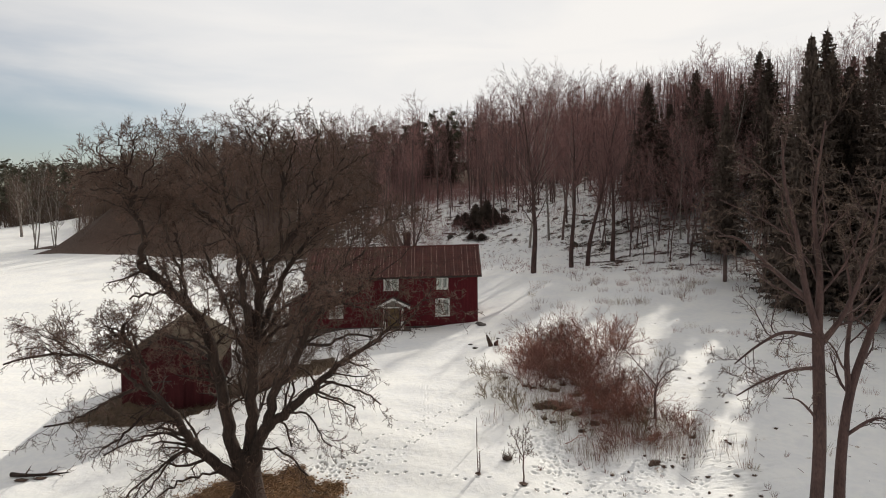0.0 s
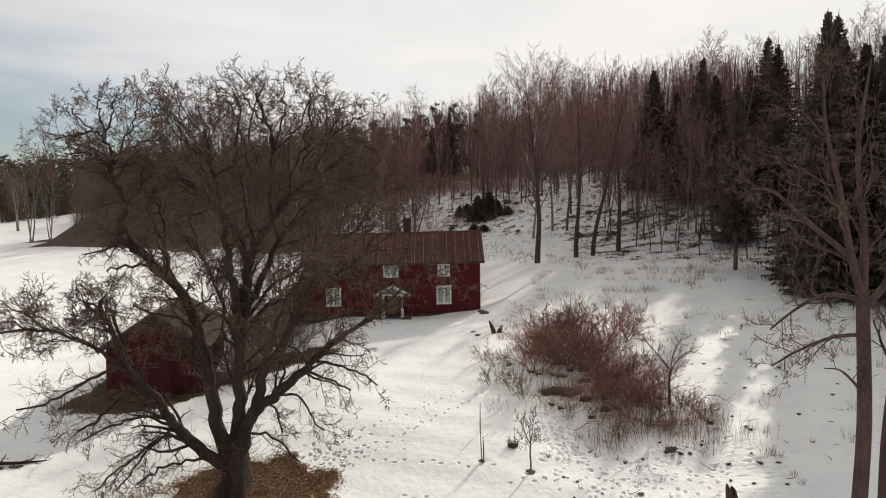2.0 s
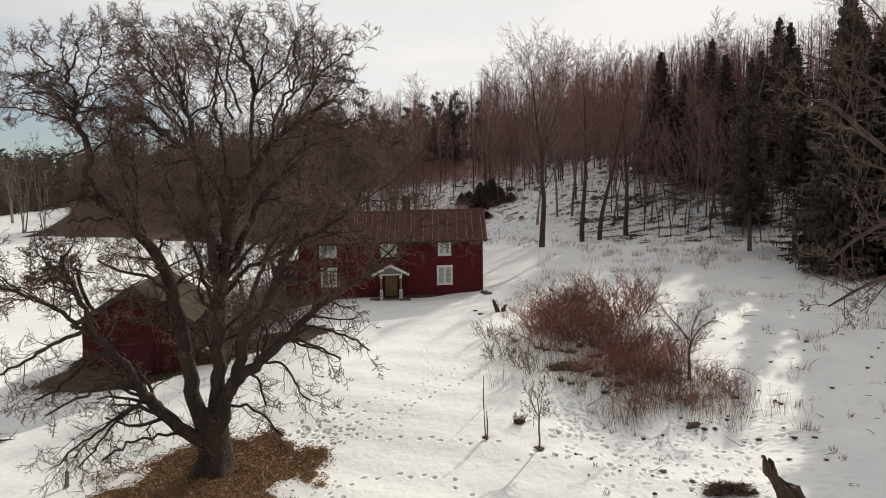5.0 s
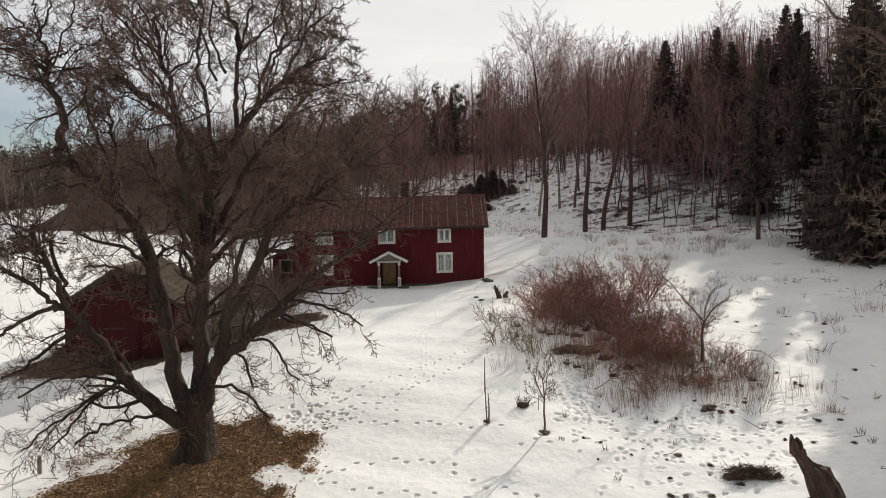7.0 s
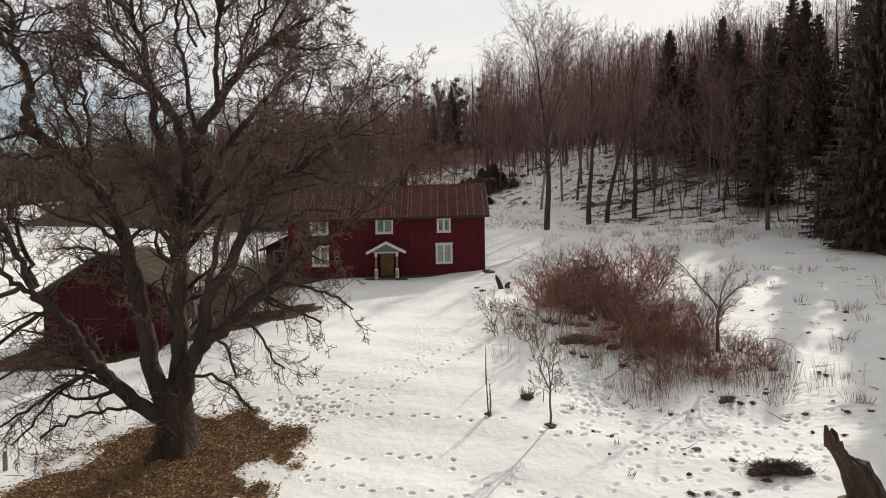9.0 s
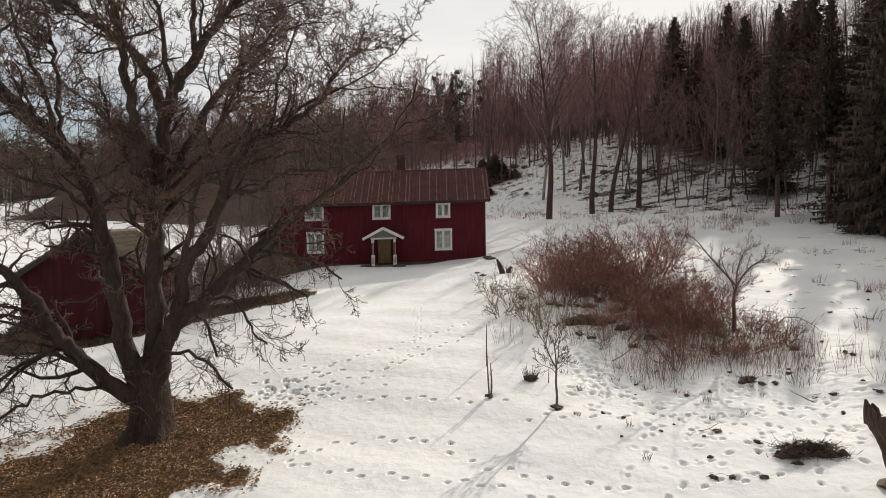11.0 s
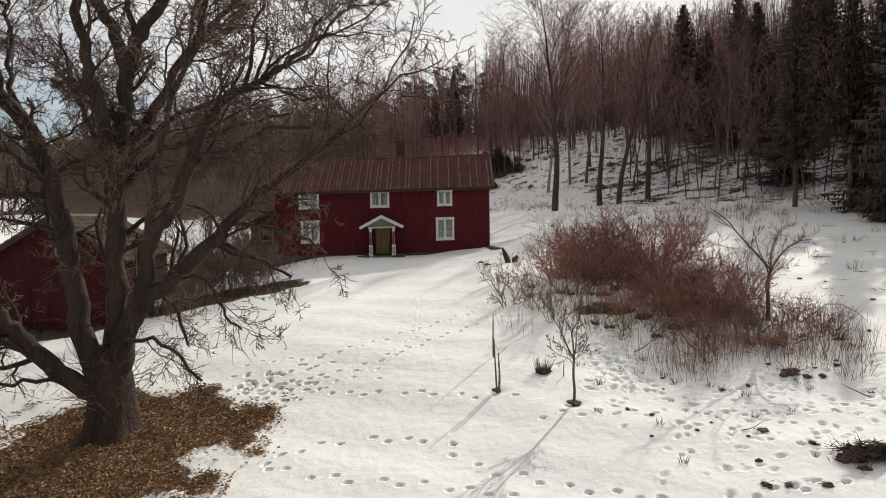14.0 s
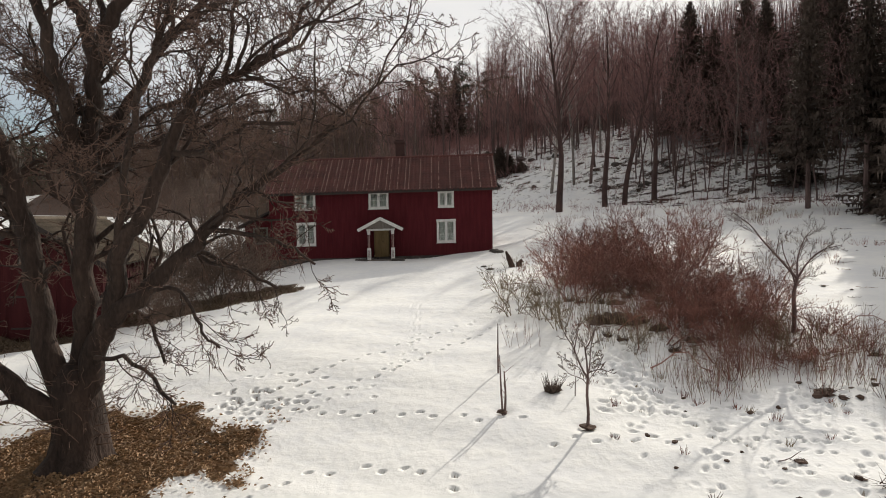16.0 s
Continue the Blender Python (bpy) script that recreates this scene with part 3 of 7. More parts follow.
def build_house():
    rng = random.Random(3)
    house = thing("farmhouse", pose(2.92, 58.8, 4.72, 0, 0, 1.0), "two-storey red-painted wooden farmhouse with clay tile roof and white windows", "house")
    L, D, T, H = 14.5, 6.2, 0.22, 4.32
    wins = [(-3.0, 0.67, 1.24, 1.5, 3), (-3.0, 2.98, 1.03, 1.07, 2), (-7.4, 3.0, 1.3, 1.12, 2), (-12.2, 3.05, 1.36, 1.15, 2), (-12.15, 0.72, 1.25, 1.5, 3)]
    holes = [(x - w / 2 + 0.06, x + w / 2 - 0.06, z + 0.06, z + h - 0.06) for x, z, w, h, _ in wins]
    holes.append((-7.76, -6.7, -0.22, 1.9))
    g = Geo()
    wall_pieces(g, -L, 0, -0.22, H, 0, T, holes)
    wall = part("wall", sagged(g).weld(), RED, house, "red limewashed board wall facing the yard")
    g = Geo()
    for k in range(int(L / 0.26)):
        x = -L + 0.1 + k * 0.26
        spans = [(-0.2, H)]
        for h in [(x_ - w / 2 - 0.04, x_ + w / 2 + 0.04, z - 0.05, z + hh + 0.04) for x_, z, w, hh, _ in wins] + [(-8.5, -6.0, -0.22, 2.55)]:
            if h[0] < x + 0.045 and h[1] > x:
                spans = [s for a, b in spans for s in ((a, min(b, h[2])), (max(a, h[3]), b)) if s[1] > s[0]]
        for a, b in spans:
            g.box(x, x + 0.045, -0.02, 0.0, a, b)
    tagged(part("batten_cladding", sagged(g), RED, wall), kind="stuff")
    g = Geo().box(-L, 0, D - T, D, -0.22, H)
    part("wall", sagged(g), RED, house)
    ridge_y, eave_y, eave_z, rise = D / 2, -0.45, 4.12, 2.36
    for x0 in (-T, -L):
        g = Geo().box(x0, x0 + T, T, D - T, -0.22, H)
        g.add([(x0, 0, H), (x0, D, H), (x0, ridge_y, H + 2.0), (x0 + T, 0, H), (x0 + T, D, H), (x0 + T, ridge_y, H + 2.0)], [(0, 2, 1), (3, 4, 5), (0, 3, 5, 2), (1, 2, 5, 4), (0, 1, 4, 3)])
        gable = part("gable_wall", sagged(g).weld(), RED, house)
        g = Geo()
        for k in range(20):
            xx = x0 + T if x0 > -1 else x0 - 0.02
            yy = 0.15 + k * 0.31
            g.box(xx, xx + 0.02, yy, yy + 0.045, -0.2, H + 2.0 * (1 - abs(yy - ridge_y) / ridge_y) - 0.05)
        tagged(part("batten_cladding", sagged(g), RED, gable), kind="stuff")
    part("corner_board", sagged(Geo().box(-0.13, 0.03, -0.035, -0.0205, -0.2, H, b=0.004)), RED, house)
    part("corner_board", sagged(Geo().box(-L - 0.03, -L + 0.13, -0.035, -0.0205, -0.2, H, b=0.004)), RED, house)
    g = Geo().box(-L + T, -T, T, D - T, -0.25, -0.2)
    g.box(-L + T, -T, T, D - T, 2.5, 2.6)
    g.box(-L + T, -T, 2.6, 2.7, -0.2, 4.2)
    for x in (-10.2, -5.0):
        g.box(x, x + 0.1, T, 2.6, -0.2, 4.2)
    part("inner_room", sagged(g), INSIDE, house)
    g = Geo()
    r2 = random.Random(8)
    x = -L - 0.05
    while x < 0.03:
        w = r2.uniform(0.45, 0.9)
        for z in (-0.55, -0.98, -1.42, -1.86):
            g.box(x + 0.01, min(x + w, 0.04) - 0.01, -0.05 + r2.uniform(-0.04, 0.02), 0.3, z, z + 0.42 if z > -0.6 else z + 0.41, b=0.03)
        x += w
    part("foundation", sagged(g), STONE, house, "dark fieldstone foundation")
    g = Geo().box(-0.35, 0.02, 0.3, D, -1.0, -0.22, b=0.03).box(-L, -L + 0.35, 0.3, D, -1.9, -0.22, b=0.03).box(-L, 0, D - 0.3, D + 0.02, -1.2, -0.224, b=0.03)
    part("foundation", sagged(g), STONE, house)
    # roof
    run = ridge_y - eave_y
    roof = part("roof", sagged(tiled_slope(L + 0.7, run, rise, -L - 0.35, eave_y, eave_z, 1, 62, 13, rng)), (TILE, LICHEN), house, "red-brown clay pantile roof with pale lichen streaks")
    part("roof_slope", sagged(tiled_slope(L + 0.7, run, rise, -L - 0.35, D - eave_y, eave_z, -1, 62, 13, rng)), (TILE, LICHEN), roof)
    g = Geo()
    for k in range(40):
        x = -L - 0.35 + k * 0.38
        g.tube([Vector((x, ridge_y, eave_z + rise + 0.05)), Vector((x + 0.40, ridge_y, eave_z + rise + 0.065 + rng.uniform(0, 0.02)))], [0.13, 0.115], 8, True)
    part("ridge_tiles", sagged(g), TILE, roof)
    g = Geo()
    g.add([(-L - 0.33, eave_y, eave_z), (0.33, eave_y, eave_z), (0.33, ridge_y, eave_z + rise), (-L - 0.33, ridge_y, eave_z + rise), (0.33, D - eave_y, eave_z), (-L - 0.33, D - eave_y, eave_z)], [(0, 1, 2, 3), (3, 2, 4, 5)])
    part("roof_deck", sagged(g), DARKWOOD, roof)
    sl = math.atan2(rise, run)
    for x in (0.33, -L - 0.37):
        for way in (1, -1):
            g = Geo()
            yy = eave_y if way > 0 else D - eave_y
            ll = math.hypot(run, rise)
            g.box(x, x + 0.04, 0, ll, -0.16, 0.07, pose(0, yy, eave_z) @ (pose(0, 0, 0, math.degrees(sl)) if way > 0 else pose(0, 0, 0, -math.degrees(sl)) @ Matrix.Translation((0, -ll, 0))), b=0.006)
            part("bargeboard", sagged(g), DARKWOOD, roof)
    g = Geo().box(-L - 0.33, 0.33, eave_y - 0.03, eave_y, eave_z - 0.12, eave_z + 0.03, b=0.006)
    part("fascia", sagged(g), DARKWOOD, roof)
    # chimney
    g = Geo().box(-6.45, -5.8, 3.5, 4.1, 5.0, 7.85, b=0.02).box(-6.52, -5.73, 3.43, 4.17, 7.55, 7.72, b=0.02)
    part("chimney", sagged(g), BRICK, house, "sooty red-brick chimney")
    for x, z, w, h, rows in wins:
        window(house, x, z, w, h, rows, SAG, rng)
    # door and porch
    door = part("door", sagged(Geo().box(-7.72, -6.74, 0.06, 0.12, -0.2, 1.86, b=0.008)), DOORPAINT, house, "ochre-painted double front door")
    for k in range(2):
        for z0, z1 in ((0.0, 0.75), (0.87, 1.7)):
            x = -7.66 + k * 0.47
            part("door_panel", sagged(Geo().box(x + 0.05, x + 0.4, 0.035, 0.06, z0, z1, b=0.012)), DOORPAINT, door)
    part("door_handle", sagged(Geo().tube([Vector((-7.2, 0.05, 0.85)), Vector((-7.2, 0.0, 0.85)), Vector((-7.08, 0.0, 0.85))], [0.014] * 3, 6, True)), DARKWOOD, door, "dark iron handle")
    porch = new("porch")
    porch.parent = house
    tagged(porch, "small gabled entrance porch with white bargeboards")
    for x in (-8.02, -6.5):
        for y in (-1.15, -0.10):
            part("post", sagged(Geo().box(x, x + 0.13, y, y + 0.10, -0.3, 1.72, b=0.01)), POSTPAINT if y < -1 else RED, porch)
        part("post_strip", sagged(Geo().box(x + 0.045, x + 0.085, -1.154, -1.1505, 0.52, 1.6)), RED, porch, "red-painted strip up the post's middle")
        part("post_head", sagged(Geo().box(x - 0.03, x + 0.16, -1.175, -1.156, 1.36, 1.66, b=0.006)), WHITE, porch, "white fretwork head of the post")
        part("rail_panel", sagged(Geo().box(x + 0.03, x + 0.09, -1.05, -0.10, 0.0, 0.62, b=0.008)), RED, porch)
        g = Geo().box(x - 0.04, x + 0.20, -1.2, -1.16, -0.24, 0.50, b=0.006)
        part("lattice_panel", sagged(g), WHITE, porch, "white fretwork panel at the porch post")
        for k in range(3):
            part("lattice_slot", sagged(Geo().box(x + 0.005 + k * 0.055, x + 0.03 + k * 0.055, -1.208, -1.2005, -0.1, 0.36)), RED, porch)
        for yy in (-1.0, -0.5):
            part("bracket", sagged(Geo().tube([Vector((x + 0.065, yy - 0.1, 1.35)), Vector((x + 0.065, yy + 0.12, 1.7))], [0.03, 0.03], 4, True)), WHITE, porch)
    ap, ev, hw = 2.42, 1.70, 1.42
    for way in (-1, 1):
        cx = -7.2
        g = Geo()
        a = math.atan2(ap - ev, hw)
        ll = math.hypot(ap - ev, hw) + 0.04
        m = pose(cx, 0, ap, 0, math.degrees(a), 0) if way > 0 else pose(cx, 0, ap, 0, 180 - math.degrees(a), 0)
        s = 1 if way > 0 else -1
        g.box(0, ll, -1.42, -0.001, -0.03, 0.03, m, b=0.006)
        part("roof_plank", sagged(g), DARKWOOD, porch)
        g = Geo().box(0, ll, -1.475, -1.424, *((-0.14, 0.05) if s > 0 else (-0.05, 0.14)), m, b=0.006)
        part("bargeboard", sagged(g), WHITE, porch)
    g = Geo()
    g.add([(-8.3, -1.3, 1.74), (-6.1, -1.3, 1.74), (-7.2, -1.3, 2.3), (-8.3, -1.26, 1.74), (-6.1, -1.26, 1.74), (-7.2, -1.26, 2.3)], [(0, 1, 2), (5, 4, 3), (0, 3, 4, 1), (1, 4, 5, 2), (2, 5, 3, 0)])
    part("pediment", sagged(g), GREYWOOD, porch, "weathered board pediment")
    part("beam", sagged(Geo().box(-8.1, -6.3, -1.16, -1.04, 1.6, 1.72, b=0.008)), WHITE, porch)
    part("porch_floor", sagged(Geo().box(-8.15, -6.25, -1.15, -0.01, -0.36, -0.25, b=0.01)), GREYWOOD, porch)
    for k, x in enumerate((-8.9, -6.55)):
        for j, (x0, x1, y0, z1) in enumerate(((0.0, 0.85, -1.35, -0.2), (0.12 + 0.35 * (1 - k), 0.60 + 0.3 * (1 - k), -1.95, -0.4))):
            stone = Geo().box(x + x0, x + x1, y0, y0 + 0.72, -1.1, z1, b=0.06)
            stone.v = [Vector(v) + Vector((0.03 * math.sin(9 * v[1] + j), 0.04 * math.sin(7 * v[0] + k), 0.03 * math.sin(5 * v[0] + 4 * v[1]))) for v in stone.v]
            part("stone_block", sagged(stone), ROCK, porch, "dark rough stone block beside the entrance")
    part("stone_step", sagged(Geo().box(-8.0, -6.6, -1.5, -1.2, -1.0, -0.42, b=0.04)), STONE, porch)
    part("snow_cover", sagged(Geo().box(-7.98, -6.62, -1.62, -1.17, -0.9, -0.33, b=0.08)), SNOW, porch, "snow lying on the entrance step")
    # lean-to at the western end
    shed = new("lean_to")
    shed.parent = house
    tagged(shed, "low red lean-to with dark felt roof")
    g = Geo()
    wall_pieces(g, -L - 1.75, -L - 0.002, -1.3, 2.1, 0.35, 0.5, [(-L - 1.15, -L - 0.3, 0.98, 1.95)])
    xa, xb = -L - 1.75, -L - 0.002
    g.add([(xa, 0.35, 2.1), (xb, 0.35, 2.1), (xb, 0.35, 2.9), (xa, 0.5, 2.1), (xb, 0.5, 2.1), (xb, 0.5, 2.9)], [(0, 1, 2), (5, 4, 3), (0, 3, 4, 1), (1, 4, 5, 2), (2, 5, 3, 0)])
    g.box(xa, -L - 1.6, 0.5, 4.0, -1.3, 2.1)
    g.box(-L - 1.6, xb, 3.85, 4.0, -1.3, 2.1)
    part("wall", sagged(g).weld(), RED, shed)
    g = Geo()
    m = pose(xb, 0, 3.02, 0, -24.5, 0)
    g.box(-2.4, 0, -0.15, 4.3, -0.05, 0.07, m, b=0.01)
    part("roof", sagged(g), DARKWOOD, shed)
    g = Geo().box(-L - 1.22, -L - 0.23, 0.31, 0.345, 0.9, 1.02).box(-L - 1.22, -L - 0.23, 0.31, 0.345, 1.9, 2.02).box(-L - 1.22, -L - 1.1, 0.31, 0.345, 1.02, 1.9).box(-L - 0.35, -L - 0.23, 0.31, 0.345, 1.02, 1.9)
    part("window_frame", sagged(g).weld(), GREYWOOD, shed)
    part("pane", sagged(Geo().box(-L - 1.14, -L - 0.31, 0.40, 0.41, 0.99, 1.94)), GLASS, shed)
    part("foundation", sagged(Geo().box(-L - 1.78, -L - 0.08, 0.3, 4.0, -2.2, -1.31, b=0.04)), STONE, shed)


build_house()


# ---- barn ----
def build_barn():
    rng = random.Random(4)
    W, LEN, H, RISE = 5.4, 9.5, 3.1, 1.75
    gx, gy = -16.9, 41.6
    barn = thing("barn", pose(gx, gy, height(gx, gy) + 0.05, 0, 0, 11.0), "small red-painted wooden barn with mossy tile roof", "barn")
    g = Geo()
    hw = W / 2
    g.box(-hw, hw, 0, 0.14, -0.2, H)
    g.add([(-hw, 0, H), (hw, 0, H), (0, 0, H + RISE), (-hw, 0.14, H), (hw, 0.14, H), (0, 0.14, H + RISE)], [(0, 1, 2), (5, 4, 3), (0, 3, 4, 1), (1, 4, 5, 2), (2, 5, 3, 0)])
    gable = part("gable_wall", g.weld(), REDBARN, barn)
    g = Geo()
    for k in range(21):
        x = -hw + 0.05 + k * 0.26
        g.box(x, x + 0.05, -0.022, 0, -0.15, H + RISE * (1 - abs(x) / hw) - 0.06)
    tagged(part("batten_cladding", g, REDBARN, gable), kind="stuff")
    g = Geo().box(-hw, hw, LEN - 0.14, LEN, -0.2, H)
    g.add([(-hw, LEN, H), (hw, LEN, H), (0, LEN, H + RISE), (-hw, LEN - 0.14, H), (hw, LEN - 0.14, H), (0, LEN - 0.14, H + RISE)], [(0, 2, 1), (5, 3, 4), (0, 1, 4, 3), (1, 2, 5, 4), (2, 0, 3, 5)])
    part("gable_wall", g, REDBARN, barn)
    for x in (-hw, hw - 0.14):
        g = Geo().box(x, x + 0.14, 0.14, LEN - 0.14, -0.2, H)
        side = part("side_wall", g, REDBARN, barn)
        g = Geo()
        for k in range(34):
            y = 0.2 + k * 0.27
            xx = x - 0.022 if x < 0 else x + 0.14
            g.box(xx, xx + 0.022, y, y + 0.05, -0.15, H - 0.02)
        tagged(part("batten_cladding", g, REDBARN, side), kind="stuff")
    run = hw + 0.4
    rise = RISE + 0.26
    m = pose(0, 0, 0, 0, 0, -90)
    g = tiled_slope(LEN + 0.8, run, rise, -LEN - 0.4, -run, H - 0.24, 1, 40, 11, rng)
    g.v = [tuple(m @ Vector(p)) for p in g.v]
    roof = part("roof", g, (BARNTILE, BARNTILE), barn, "mossy grey-brown tile roof")
    g = tiled_slope(LEN + 0.8, run, rise, -LEN - 0.4, run, H - 0.24, -1, 40, 11, rng)
    g.v = [tuple(m @ Vector(p)) for p in g.v]
    part("roof_slope", g, (BARNTILE, BARNTILE), roof)
    g = Geo()
    g.add([(-run, -0.36, H - 0.26), (0, -0.36, H + rise - 0.26), (run, -0.36, H - 0.26), (-run, LEN + 0.36, H - 0.26), (0, LEN + 0.36, H + rise - 0.26), (run, LEN + 0.36, H - 0.26)], [(0, 1, 4, 3), (1, 2, 5, 4)])
    part("roof_deck", g, DARKWOOD, roof)
    a = math.degrees(math.atan2(rise, run))
    ll = math.hypot(run, rise)
    for s in (1, -1):
        mm = pose(0, 0, H + rise - 0.25, 0, a if s > 0 else 180 - a, 0)
        part("bargeboard", Geo().box(0, ll, -0.42, -0.37, *((-0.16, 0.06) if s > 0 else (-0.06, 0.16)), mm, b=0.006), DARKWOOD, roof)
    g = Geo()
    for k in range(26):
        y = -0.4 + k * 0.4
        g.tube([Vector((0, y, H + rise - 0.2)), Vector((0, y + 0.42, H + rise - 0.19 + rng.uniform(0, 0.02)))], [0.13, 0.12], 8, True)
    part("ridge_tiles", g, BARNTILE, roof)
    door = part("door", Geo().box(-0.9, 0.9, -0.06, -0.025, 0.0, 2.1, b=0.01), REDBARN, barn, "plank barn door")
    part("hinge", Geo().box(-0.85, 0.2, -0.075, -0.061, 1.7, 1.78), DARKWOOD, door)
    part("hinge", Geo().box(-0.85, 0.2, -0.075, -0.061, 0.4, 0.48), DARKWOOD, door)
    g = Geo()
    r2 = random.Random(1)
    for k in range(9):
        x = -hw + k * 0.6
        g.box(x, x + 0.57, -0.08, 0.2, -0.9, -0.21 + r2.uniform(-0.05, 0), b=0.04)
    for k in range(14):
        y = 0.3 + k * 0.65
        g.box(hw - 0.2, hw + 0.05, y, y + 0.6, -0.9, -0.22, b=0.04)
        g.box(-hw - 0.05, -hw + 0.2, y, y + 0.6, -0.9, -0.22, b=0.04)
    part("foundation", g, STONE, barn)


build_barn()


# ---- trees ----
def turned(d, angle, rng, az=None):
    """d bent away from itself by angle (degrees), in a random or given roll."""
    d = d.normalized()
    u = d.cross(Vector((0, 0, 1)))
    if u.length < 0.05:
        u = d.cross(Vector((1, 0, 0)))
    u.normalize()
    w = d.cross(u)
    a = rng.uniform(0, 6.2832) if az is None else az
    s = u * math.cos(a) + w * math.sin(a)
    return (d * math.cos(radians(angle)) + s * math.sin(radians(angle))).normalized()


def wander(p, d, length, segs, bend, lift, rng):
    pts, q = [p.copy()], d.normalized()
    for i in range(segs):
        q = q + Vector((rng.gauss(0, bend), rng.gauss(0, bend), rng.gauss(0, bend) + lift))
        q.normalize()
        pts.append(pts[-1] + q * (length / segs))
    return pts


def along(pts, u):
    k = min(int(u * (len(pts) - 1)), len(pts) - 2)
    f = u * (len(pts) - 1) - k
    return pts[k].lerp(pts[k + 1], f), (pts[k + 1] - pts[k]).normalized()


def grow(wood, twigs, pts, r0, r1, level, spec, rng):
    """Tube along pts, then side branches by spec, level after level."""
    n = len(pts)
    radii = [r0 + (r1 - r0) * (i / (n - 1)) ** spec.get("taper", 0.8) for i in range(n)]
    (wood if level < spec["split"] else twigs).tube(pts, radii, spec["sides"][level])
    if level + 1 >= len(spec["kids"]) + 1 or level >= len(spec["kids"]):
        return
    length = sum((b - a).length for a, b in zip(pts[:-1], pts[1:]))
    kids = spec["kids"][level]
    count = max(1, int(kids * rng.uniform(0.8, 1.2) + 0.5))
    lo = spec["from"][level]
    for i in range(count):
        u = lo + (1 - lo) * (i + rng.uniform(0.1, 0.9)) / count
        p, d = along(pts, min(u, 0.995))
        r = (r0 + (r1 - r0) * u) * spec["thin"][level]
        ratio = spec["ratio"][level] * rng.uniform(0.65, 1.2)
        shape = spec.get("shape")
        if shape and level == 0:
            ratio *= shape(u)
        else:
            ratio *= 1.0 - 0.35 * u
        nd = turned(d, spec["angle"][level] * rng.uniform(0.75, 1.25), rng)
        nd.z += spec["rise"][level]
        nd.normalize()
        ll = length * ratio
        seg = spec["segs"][level]
        if level + 1 == len(spec["kids"]) and spec.get("blade"):
            mid = p + nd * (ll * 0.55)
            rr = spec.get("fine", max(r, spec["min"]))
            if ll > spec.get("fork", 9):
                e = mid + turned(nd, 25, rng) * (ll * 0.5)
                twigs.blade(mid, e, rr * 0.7, rng)
                twigs.blade(mid, mid + turned(nd, 35, rng) * (ll * 0.4), rr * 0.7, rng)
                twigs.blade(p, mid + nd * (0.1 * ll), rr, rng)
            else:
                twigs.blade(p, p + nd * ll, rr, rng)
            continue
        kp = wander(p, nd, ll, seg, spec["bend"][level], spec["lift"][level], rng)
        grow(wood, twigs, kp, max(r, spec["min"]), max(r * 0.35, spec["min"] * 0.7), level + 1, spec, rng)


def smooth_path(points, steps=5):
    """A rounded path through a few corner points."""
    ps = [Vector(p) for p in points]
    ps = [ps[0] * 2 - ps[1]] + ps + [ps[-1] * 2 - ps[-2]]
    out = []
    for i in range(1, len(ps) - 2):
        a, b, c, d = ps[i - 1 : i + 3]
        for k in range(steps):
            t = k / steps
            out.append(0.5 * (2 * b + (c - a) * t + (2 * a - 5 * b + 4 * c - d) * t * t + (3 * b - a - 3 * c + d) * t**3))
    out.append(ps[-2])
    return out


